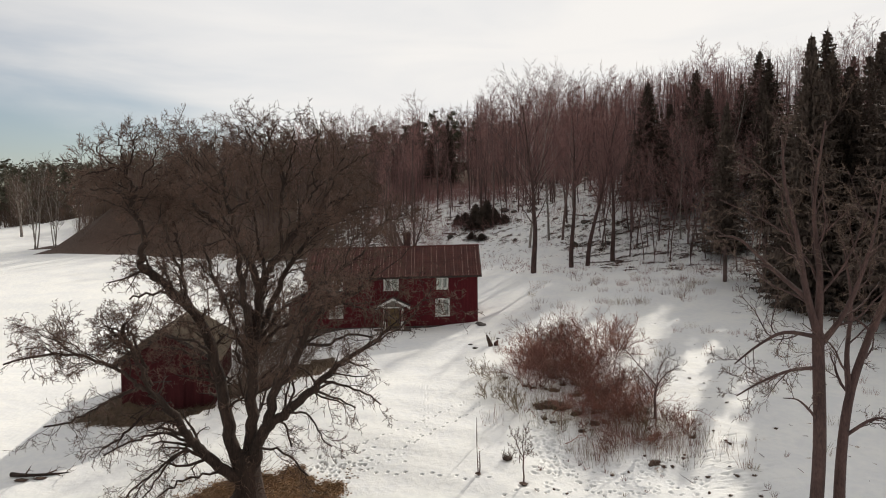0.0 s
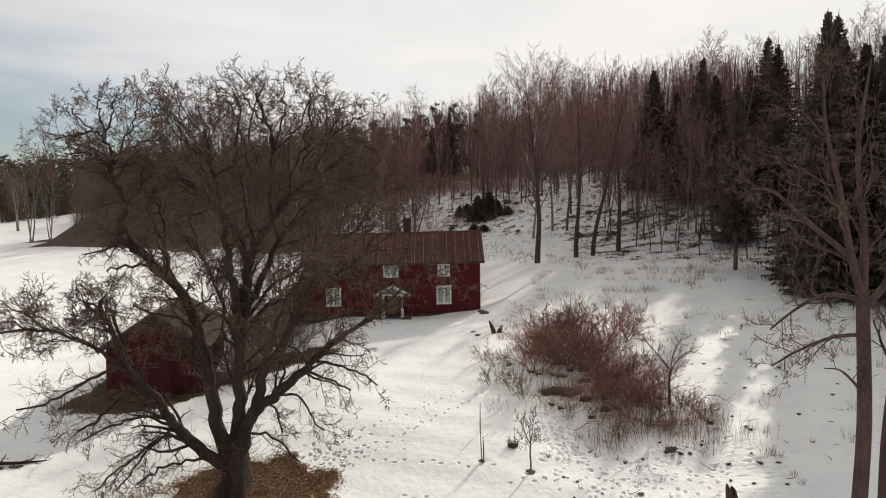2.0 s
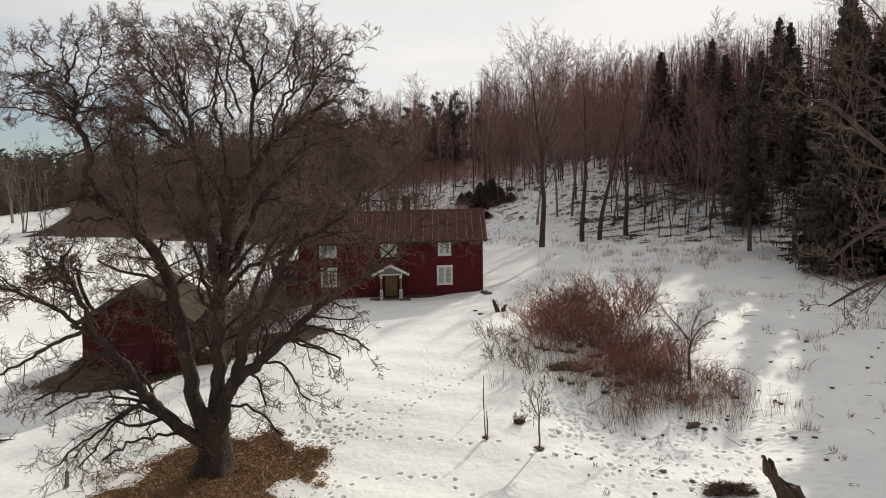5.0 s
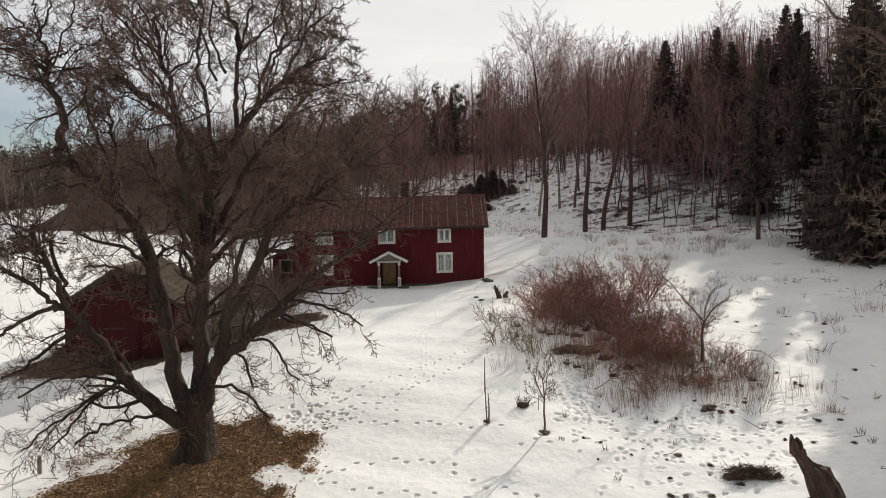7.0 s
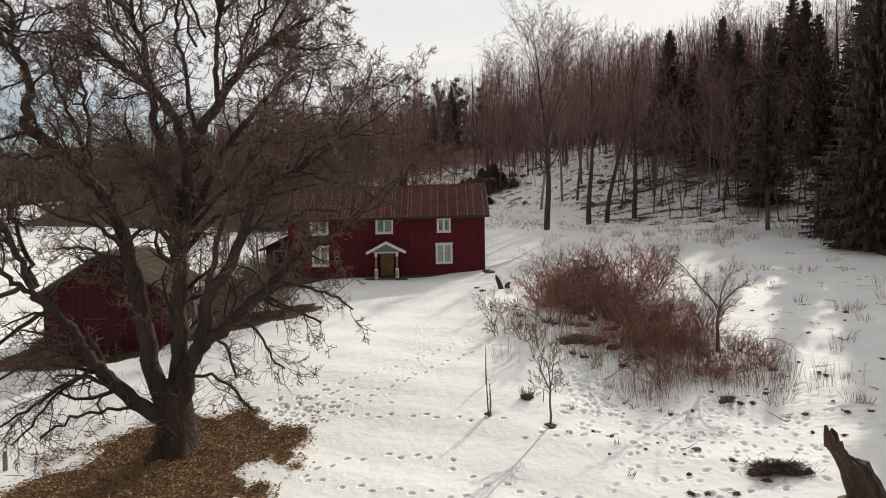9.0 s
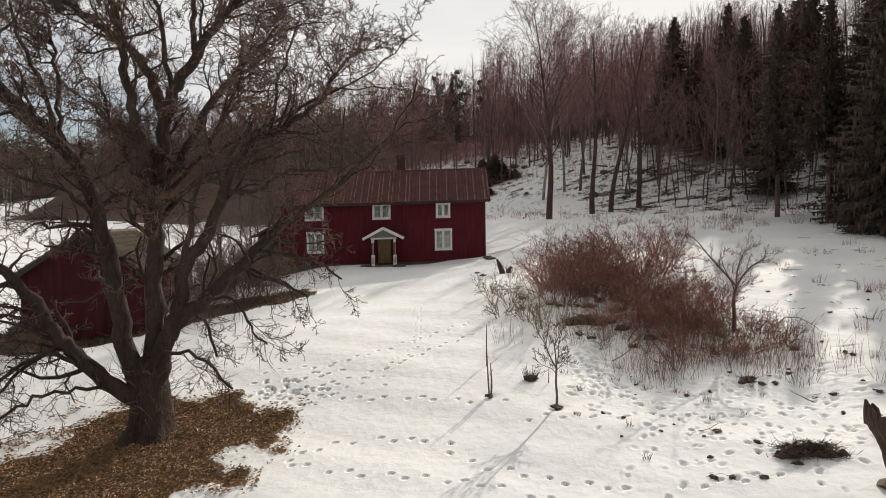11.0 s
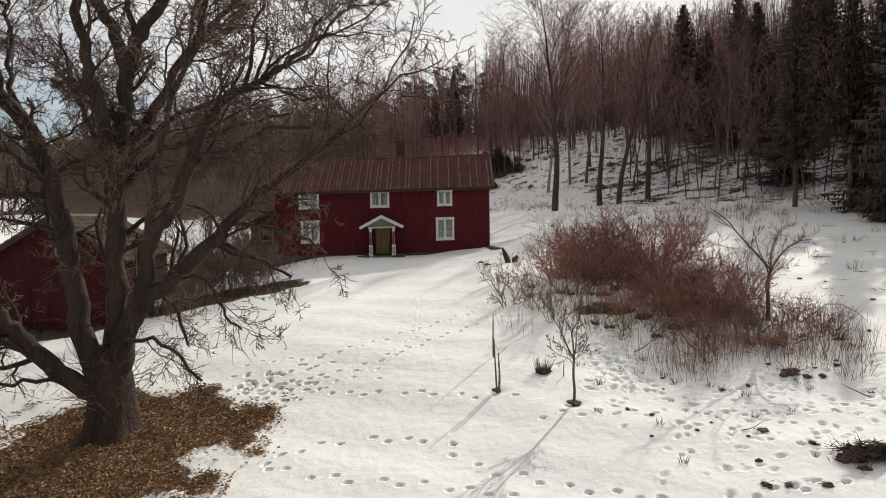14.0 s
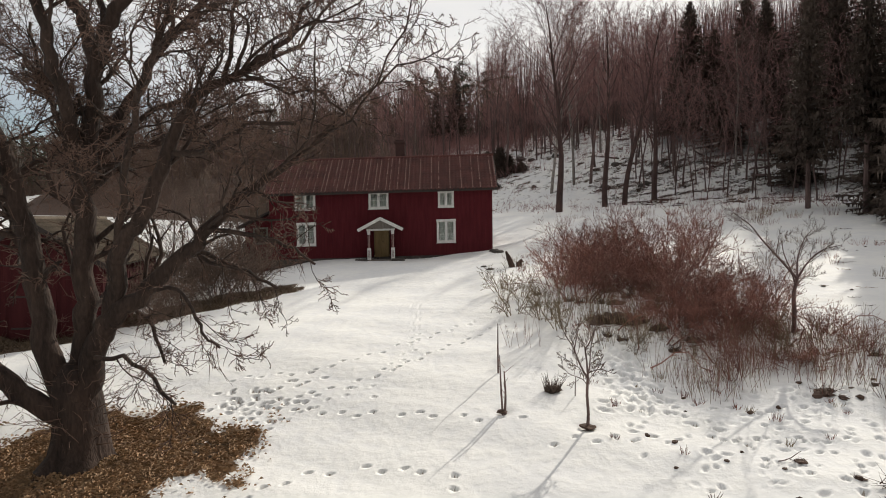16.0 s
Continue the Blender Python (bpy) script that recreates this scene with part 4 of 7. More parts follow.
def build_oak():
    rng = random.Random(21)
    x, y = -8.85, 30.2
    oak = thing("oak_tree", pose(x, y, height(x, y) - 0.1), "large bare old oak with gnarled spreading limbs above fallen leaves", "tree")
    wood, twigs = Geo(), Geo()
    # bole with root flare
    bole = [Vector((0, 0, z)) + Vector((0.05 * math.sin(z * 2), 0, 0)) for z in (-0.3, 0.0, 0.25, 0.6, 1.1, 1.6, 2.1, 2.4)]
    n = 18
    vs, fs = [], []
    for i, p in enumerate(bole):
        r = (1.10, 0.86, 0.68, 0.58, 0.53, 0.50, 0.44, 0.22)[i]
        for j in range(n):
            a = 6.2832 * j / n
            k = r * (1 + (0.14 if i < 4 else 0.07) * math.sin(a * 5 + 0.6) + 0.06 * math.sin(a * 9 + i) + rng.uniform(-0.03, 0.03))
            vs.append(p + Vector((k * math.cos(a) * 1.05, k * math.sin(a), 0)))
    for i in range(len(bole) - 1):
        for j in range(n):
            a, b = i * n + j, i * n + (j + 1) % n
            fs.append((a, b, b + n, a + n))
    fs.append(tuple(range((len(bole) - 1) * n, len(bole) * n)))
    wood.add(vs, fs)
    spec = dict(split=3, sides=(10, 5, 3, 3, 3, 3), kids=(9, 6.5, 6, 6), **{"from": (0.22, 0.2, 0.15, 0.1)}, thin=(0.36, 0.6, 0.62, 0.7), ratio=(0.42, 0.5, 0.52, 0.5),
                angle=(48, 48, 48, 45), rise=(0.1, 0.0, 0.0, 0.0), segs=(5, 3, 2, 1), bend=(0.28, 0.34, 0.34, 0.2), lift=(0.05, 0.02, 0.0, 0.0), min=0.009, fine=0.0065, taper=0.7, blade=True, fork=0.45)
    # low western limb, its forks and the broken snag on it
    low_west = (
        (((-0.34, -0.2, 1.07), (-1.3, -0.5, 2.03), (-1.98, -0.7, 2.81), (-2.38, -0.9, 3.56), (-2.95, -1.1, 4.48), (-3.66, -1.3, 5.38)), 0.34, 0.2),
        (((-3.71, -1.3, 5.55), (-4.07, -1.4, 6.59), (-4.48, -1.5, 7.61), (-4.65, -1.6, 8.26)), 0.178, 0.125),
        (((-3.66, -1.2, 5.62), (-4.19, -0.8, 6.54), (-4.67, -0.4, 7.48), (-5.12, 0, 8.19)), 0.161, 0.071),
        (((-3.66, -1.3, 5.38), (-4.07, -1.6, 5.77), (-4.64, -2, 6.48), (-5.25, -2.3, 6.93), (-6.16, -2.6, 7.3), (-7.5, -2.9, 7.3), (-8.7, -3.1, 7.0)), 0.178, 0.054),
        (((-4.03, -1.4, 5.62), (-5.19, -1.2, 5.13), (-6.2, -1, 4.58), (-7.41, -0.8, 3.95), (-8.7, -0.6, 3.7)), 0.143, 0.054),
        (((-3.22, -1.2, 4.88), (-3.84, -1.8, 4.45), (-4.34, -2.4, 3.91), (-5.01, -2.9, 3.46)), 0.143, 0.054),
    )
    # drooping sprays under it
    low_sprays = (
        (((-1.51, -0.6, 2.3), (-2.39, -1.3, 2.75), (-3.14, -2, 2.3), (-3.81, -2.6, 1.82), (-4.37, -3, 1.27)), 0.143, 0.036),
        (((-2.1, -0.8, 3.01), (-2.72, -1.5, 2.55), (-3.28, -2.1, 1.79), (-3.82, -2.5, 1.05)), 0.125, 0.036),
        (((-2.27, -0.8, 3.28), (-3.67, -0.3, 3.3), (-5.29, 0.3, 2.74), (-6.74, 0.8, 1.92)), 0.125, 0.054),
        (((-0.82, -0.4, 1.55), (-1.53, -1.2, 1.71), (-2.38, -1.9, 1.67), (-3.02, -2.3, 1.22)), 0.107, 0.054),
    )
    # western stem, bent out and up again
    west_stem = (
        (((-0.23, 0, 1.33), (-0.67, 0, 2.8), (-0.91, 0.1, 4.06), (-1.21, 0.2, 5.51), (-1.62, 0.2, 7.15), (-2.11, 0.1, 8.33), (-3.15, 0, 9.59), (-4.37, -0.2, 10.69)), 0.39, 0.24),
        (((-3.75, -0.1, 10.12), (-4.25, -0.2, 10.6), (-4.4, -0.2, 11.03), (-4.15, -0.3, 11.84), (-4.21, -0.3, 12.36), (-4.54, -0.3, 12.92), (-4.65, -0.3, 13.38), (-4.57, -0.3, 13.81), (-4.66, -0.3, 14.23)), 0.21, 0.1),
    )
    # its lesser branches
    west_stem_more = (
        (((-1.82, 0.1, 7.88), (-2.87, 0.9, 9.35), (-3.34, 1.6, 10.89), (-3.77, 2.2, 12.49), (-4.41, 2.6, 14.12)), 0.178, 0.054),
        (((-1.45, 0.2, 6.6), (-1.83, -0.7, 7.38), (-2.37, -1.5, 7.67), (-2.98, -2.2, 8.12)), 0.161, 0.054),
        (((-2.81, 0, 9.18), (-3.12, -0.9, 9.55), (-3.59, -1.6, 9.61), (-4.07, -2.2, 9.51)), 0.143, 0.054),
        (((-1.29, 0.2, 5.87), (-2.46, 1, 6.36), (-3.78, 1.8, 6.69), (-5.12, 2.5, 6.66)), 0.161, 0.054),
        (((-2.63, 0, 9.05), (-2.42, -0.7, 10.33), (-2.67, -1.3, 11.54), (-2.62, -1.8, 12.53)), 0.143, 0.054),
    )
    # middle stem and its forks
    middle = (
        (((0.04, 0.1, 1.85), (0.17, 0.1, 3.14), (0.24, 0.1, 4.23), (0.31, 0, 6.06), (0.45, 0, 7.31), (0.71, 0, 8.65), (0.79, 0, 9.63)), 0.36, 0.26),
        (((0.79, 0, 9.63), (1.18, -0.2, 10.5), (1.93, -0.4, 11.34), (2.45, -0.5, 12.1), (3.27, -0.7, 12.74), (4.1, -0.9, 13.31), (5.06, -1, 13.71)), 0.232, 0.054),
        (((0.76, 0, 9.45), (0.31, 0.4, 10.65), (-0.37, 0.7, 11.64), (-1.06, 1, 12.19), (-1.96, 1.2, 12.87), (-2.83, 1.5, 13.49), (-3.8, 1.8, 14.41)), 0.214, 0.071),
        (((0.41, 0, 6.96), (0.36, -0.8, 8.57), (0.41, -1.3, 9.74), (0.29, -1.6, 10.97), (0.33, -1.8, 12.17), (-0.08, -1.9, 13.69), (-0.24, -2, 14.86)), 0.214, 0.054),
    )
    # its lesser branches
    middle_more = (
        (((1.9, -0.4, 11.25), (1.76, -0.2, 12.59), (1.83, -0.1, 13.65), (1.9, 0.1, 14.65), (1.42, 0.2, 15.65), (1.2, 0.3, 16.6)), 0.161, 0.071),
        (((1.02, -0.1, 10.24), (0.55, 0.6, 11.66), (0.23, 1.1, 13.19), (-0.06, 1.4, 14.55), (0.13, 1.6, 16.08), (-0.2, 1.7, 16.9)), 0.161, 0.054),
        (((-1.06, 1, 12.13), (-1.13, 0.7, 13.14), (-1.66, 0.4, 14.16), (-2.06, 0.2, 15.35)), 0.107, 0.054),
        (((0.3, 0, 5.88), (-0.6, 1.1, 7.27), (-1.38, 2, 8.69), (-2.26, 2.8, 10), (-2.91, 3.5, 11.56)), 0.196, 0.054),
        (((2.51, -0.5, 12.18), (2.88, -0.1, 13.81), (3.45, 0.2, 14.83), (3.25, 0.4, 16.04), (3.4, 0.5, 16.6)), 0.107, 0.054),
        (((3.64, -0.8, 13), (4.57, -0.3, 12.96), (5.58, 0, 13.18)), 0.089, 0.036),
        (((3.3, -0.7, 12.7), (4.0, -0.8, 13.9), (4.6, -1.0, 15.1), (4.8, -1.2, 15.8)), 0.10, 0.03),
    )
    # eastern stem, the low limb and the bent upper one
    east = (
        (((0.33, -0.1, 1.91), (0.69, -0.1, 2.96), (1.14, -0.2, 3.63), (1.9, -0.3, 4.25), (3.01, -0.4, 5.15), (3.61, -0.5, 5.72), (4.58, -0.6, 6.56), (5.75, -0.7, 7.29), (6.63, -0.7, 7.97)), 0.40, 0.054),
        (((0.95, -0.1, 3.45), (1.36, -0.5, 5.13), (2.12, -0.8, 5.95), (2.59, -0.9, 6.99), (3.07, -0.9, 8.1), (3.6, -0.9, 8.73), (4.47, -0.9, 9.15), (5.34, -0.9, 9.65), (6.09, -0.9, 10.63)), 0.268, 0.054),
        (((3.51, -0.5, 5.61), (4.55, -1, 5.46), (5.5, -1.4, 5.25), (6.2, -1.7, 4.85)), 0.125, 0.036),
        (((3.01, -0.4, 5.15), (3.96, 0.1, 4.65), (4.8, 0.4, 4.13)), 0.107, 0.054),
        (((1.9, -0.3, 4.25), (2.86, -0.9, 4.21), (3.57, -1.4, 3.52), (4.05, -1.7, 3.07)), 0.107, 0.036),
        (((0.67, -0.4, 2.62), (1.89, -1, 2.63), (2.98, -1.6, 1.87)), 0.107, 0.054),
        (((1.41, -0.2, 3.91), (1.67, 0.4, 3.24), (1.89, 0.8, 2.21)), 0.107, 0.054),
    )
    # its lesser branches
    east_more = (
        (((0.45, 0, 7.13), (0.91, 0.9, 8.56), (1.39, 1.6, 9.89), (2.11, 2.2, 11.17), (2.8, 2.7, 12.19), (3.55, 3, 13.11)), 0.214, 0.054),
        (((1.36, -0.5, 5.21), (2.22, -1.7, 7.21), (3.03, -2.7, 8.53), (3.9, -3.5, 9.73), (4.34, -4, 10.73)), 0.178, 0.054),
        (((0.35, 0, 6.42), (1.1, 0.8, 7.54), (2.03, 1.5, 7.98), (3.22, 2.2, 8.54), (4.29, 2.8, 8.92)), 0.196, 0.054),
        (((2.76, -0.9, 7.37), (3.82, -1.4, 7.35), (4.92, -1.8, 7.85), (5.95, -2.1, 7.85)), 0.143, 0.054),
        (((4.47, -0.9, 9.15), (5.24, -0.6, 8.77), (6.17, -0.4, 8.67), (6.94, -0.3, 7.96)), 0.089, 0.036),
        (((4.09, -0.9, 8.95), (4.34, -1.2, 10.04), (4.82, -1.4, 11.02), (5.11, -1.5, 11.99)), 0.107, 0.036),
    )
    # fan of branches at the top of the western stem
    west_fan = (
        (((-4.66, -0.3, 14.23), (-4.87, -0.4, 14.62), (-5.18, -0.6, 15.01), (-5.58, -0.8, 15.42), (-5.86, -1, 15.79)), 0.087, 0.033),
        (((-4.83, -0.4, 14.6), (-4.7, -0.2, 15.31), (-4.69, 0, 15.99), (-4.56, 0.2, 16.63)), 0.087, 0.033),
        (((-5.18, -0.6, 14.99), (-5.75, -0.9, 14.78), (-6.35, -1.2, 14.61)), 0.065, 0.033),
        (((-4.83, -0.4, 14.62), (-5.18, 0.1, 15.48), (-5.52, 0.5, 16.21), (-5.74, 0.7, 16.65)), 0.065, 0.033),
        (((-4.57, -0.3, 13.89), (-4.27, 0.3, 14.32), (-3.95, 0.8, 14.61), (-3.5, 1.1, 14.96)), 0.087, 0.033),
        (((-4.65, -0.3, 13.47), (-4.85, -0.9, 13.84), (-5.18, -1.4, 14.04), (-5.67, -1.7, 13.96)), 0.087, 0.033),
        (((-4.77, -0.2, 13.23), (-6.17, 0.5, 13.54), (-7.41, 1, 13.85), (-8.43, 1.3, 13.95)), 0.087, 0.033),
        (((-4.47, -0.3, 13.68), (-3.83, -0.6, 14.77), (-3.32, -0.9, 15.47), (-3.17, -1, 16.09)), 0.065, 0.033),
    )
    # crown between the stems
    crown_west = (
        (((-0.76, 0.6, 12.96), (-0.99, 0.9, 14.04), (-1.24, 1.1, 15.19), (-1.6, 1.3, 16.19)), 0.109, 0.043),
        (((-1.08, 0.8, 13.7), (-1.52, 0.4, 14.7), (-1.82, 0.1, 15.17), (-2.47, -0.2, 15.88)), 0.087, 0.033),
        (((-1.65, 1.2, 13.3), (-2.25, 1.4, 14.12), (-2.52, 1.6, 15.4), (-2.52, 1.8, 16.53)), 0.109, 0.033),
        (((-2.21, 1.4, 13.89), (-3.32, 2, 14.56), (-3.98, 2.4, 15.44), (-4.09, 2.6, 16.3)), 0.065, 0.033),
    )
    # fan at the top of the middle stem
    crown_middle = (
        (((1.9, -0.1, 14.19), (1.69, 0.2, 15.1), (1.18, 0.5, 15.6), (0.77, 0.8, 16.21), (0.37, 1, 16.76)), 0.109, 0.033),
        (((1.94, -0.1, 14.19), (2.33, -0.5, 15.18), (2.61, -0.8, 15.95), (2.57, -1, 16.6)), 0.087, 0.033),
        (((2.05, -0.2, 14.22), (2.88, 0.2, 15.09), (3.18, 0.5, 15.97), (3.44, 0.8, 16.6)), 0.087, 0.033),
        (((0.87, 0.6, 13.32), (0.16, 1.1, 15.28), (-0.27, 1.4, 16.35), (-0.59, 1.6, 17.05)), 0.087, 0.033),
        (((1.38, 0, 13.46), (1.13, -0.8, 14.51), (1.4, -1.2, 15.46), (1.97, -1.5, 16.68)), 0.087, 0.033),
    )
    # eastern side of the crown
    crown_east = (
        (((3.05, -0.5, 13.32), (3.44, -0.7, 13.92), (4.16, -0.9, 14.38), (5, -1.1, 14.99), (5.65, -1.3, 15.36)), 0.087, 0.033),
        (((4.12, -0.9, 14.34), (4.23, -0.5, 15.16), (4.06, -0.2, 15.93)), 0.065, 0.033),
        (((4.48, -1, 14.57), (5.15, -0.5, 14.6), (5.66, -0.2, 14.52)), 0.054, 0.033),
        (((3.49, -0.7, 13.96), (3.42, -1.3, 14.71), (3.95, -1.8, 15.21)), 0.065, 0.033),
    )
    # the limb that leans out behind, towards the house
    outer_east = (
        (((0.4, 0, 7.0), (1.6, 1.2, 8.6), (3.3, 2.7, 9.8), (4.8, 3.8, 10.9), (5.3, 4.1, 11.8), (5.9, 4.5, 12.5), (6.2, 4.8, 13.5)), 0.15, 0.04),
        (((5.2, 4.0, 11.6), (4.7, 4.0, 12.4), (4.4, 4.2, 13.6)), 0.06, 0.02),
        (((5.9, 4.5, 12.5), (6.7, 4.7, 12.7), (7.4, 4.8, 13.3)), 0.06, 0.02),
    )
    limbs = west_fan + crown_west + crown_middle + crown_east + outer_east + low_west + low_sprays + west_stem + west_stem_more + middle + middle_more + east + east_more
    # lesser limbs from the stems out into the crown
    more = []
    stems = [c for c, r0, r1 in limbs if r0 > 0.17 and c[-1][2] > 6]
    for k in range(80):
        path = smooth_path(stems[k % len(stems)], 4)
        a, _ = along(path, rng.uniform(0.4, 0.95))
        if a.z < 4.6:
            continue
        out = Vector((a.x * 0.35 + rng.gauss(0, 1), a.y * 0.5 + rng.gauss(0, 1.2), 0))
        out.normalize()
        l = rng.uniform(1.8, 3.8) * (0.6 if a.x < -3.4 else 1.0)
        b = a + out * (0.45 * l) + Vector((0, 0, rng.uniform(0.1, 0.42) * l))
        e = b + out * (0.40 * l) + Vector((rng.gauss(0, 0.5), rng.gauss(0, 0.5), rng.uniform(-0.05, 0.5) * l))
        more.append(((a, b, e), rng.uniform(0.05, 0.09), 0.02))
    for corners, r0, r1 in (*limbs, *more):
        corners = [Vector(c) for c in corners]
        if corners[0].z < 2 and r0 > 0.3:
            corners.insert(0, Vector((corners[0].x * 0.3, corners[0].y * 0.3, corners[0].z - 0.9)))
        pts = smooth_path(corners, 4)
        # shoots sprouting straight from the old wood
        run = sum((b - a).length for a, b in zip(pts[:-1], pts[1:]))
        for _ in range(int(run * (11 if corners[0][2] < 7 else 4))):
            q, d = along(pts, rng.uniform(0.05, 0.98))
            nd = turned(d, rng.uniform(40, 95), rng)
            l = rng.uniform(0.3, 1.1) if q.z < 8 else rng.uniform(0.2, 0.6)
            m1 = q + nd * (l * 0.5)
            e1 = m1 + turned(nd, rng.uniform(10, 45), rng) * (l * 0.55)
            twigs.blade(q, m1 + (m1 - q) * 0.1, 0.012, rng)
            twigs.blade(m1, e1, 0.009, rng)
            for _ in range(3):
                b1 = q.lerp(m1, rng.uniform(0.3, 1.0))
                twigs.blade(b1, b1 + turned(nd, rng.uniform(25, 60), rng) * l * rng.uniform(0.25, 0.55), 0.008, rng)
        pts = [p + Vector((rng.gauss(0, 0.05), rng.gauss(0, 0.05), rng.gauss(0, 0.04))) if 0 < i else p for i, p in enumerate(pts)]
        length = sum((b - a).length for a, b in zip(pts[:-1], pts[1:]))
        s = dict(spec)
        s["kids"] = (max(5, 1.8 * length), 7, 6.5, 6)
        s["ratio"] = (min(0.6, 2.3 / length), 0.56, 0.52, 0.46)
        if corners[-1][2] < 6:
            s["rise"], s["lift"] = (-0.1, -0.05, -0.05, 0.0), (-0.02, -0.03, -0.02, 0.0)
            s["kids"] = (max(5, 1.5 * length), 5.5, 5, 3.5)
        if corners[-1].x > 3.4 and corners[-1].z < 12:
            s["kids"] = (max(4, 1.4 * length), 6, 5.5, 4.5)
        if r0 > 0.2:
            s["from"] = (0.34, 0.2, 0.15, 0.1)
        s["taper"] = 1.0 if r0 > 0.2 else 0.7
        grow(wood, twigs, pts, r0 * (0.86 if r0 > 0.2 else 0.58), r1 * 0.7, 0, s, rng)
    # moss-grown shoots on the bole
    for _ in range(90):
        a, z = rng.uniform(0, 6.28), rng.uniform(0.4, 2.2)
        p = Vector((0.5 * math.cos(a), 0.5 * math.sin(a), z))
        twigs.tube(wander(p, Vector((math.cos(a), math.sin(a), 0.5)), rng.uniform(0.5, 1.3), 4, 0.35, 0.08, rng), [0.014, 0.011, 0.009, 0.007, 0.005], 3)
    part("trunk", wood, OAKBARK, oak, smooth=True)
    part("crown", twigs, OAKTWIG, oak)


build_oak()


def bare_tree(name, seed, height_m, spec, bark, twig, girth, lean=0.0, stems=1, smooth=True):
    """Trunk and crown meshes of one bare broadleaved tree standing on the origin."""
    rng = random.Random(seed)
    wood, twigs = Geo(), Geo()
    for s in range(stems):
        off = Vector((0, 0, -0.3)) if stems == 1 else Vector((0.25 * math.cos(s * 2.3), 0.25 * math.sin(s * 2.3), -0.3))
        d = turned(Vector((0, 0, 1)), lean + (6 if stems > 1 else 0), rng)
        hh = height_m * (1 if s == 0 else rng.uniform(0.75, 0.95))
        pts = wander(off, d, hh, 11, 0.045, 0.03, rng)
        grow(wood, twigs, pts, girth * (1 if s == 0 else 0.8), 0.02, 0, spec, rng)
    return wood.mesh("trunk", bark, smooth), twigs.mesh("crown", twig)


def birch_spec(dense):
    return dict(split=2, sides=(7, 4, 3, 3), blade=True, fork=0.75, kids=(27, 8, 10 * dense), **{"from": (0.28, 0.15, 0.1)}, thin=(0.26, 0.45, 0.6), ratio=(0.30, 0.42, 0.5), angle=(44, 42, 42), rise=(0.2, 0.05, -0.04),
                segs=(4, 2, 1), bend=(0.08, 0.12, 0.1), lift=(0.07, 0.0, -0.08), min=0.012, taper=0.9, shape=lambda u: 0.45 + 0.65 * math.sin(math.pi * min(1.0, max(0.0, (u - 0.1) / 0.95))))


def aspen_spec(dense):
    return dict(split=2, sides=(7, 4, 3, 3), blade=True, fork=0.75, kids=(24, 8, 10 * dense), **{"from": (0.40, 0.2, 0.1)}, thin=(0.30, 0.45, 0.6), ratio=(0.28, 0.42, 0.48), angle=(40, 42, 45), rise=(0.2, 0.1, 0.05),
                segs=(4, 2, 1), bend=(0.12, 0.14, 0.1), lift=(0.09, 0.05, 0.03), min=0.012, taper=0.9, shape=lambda u: 1.1 - 0.7 * u)


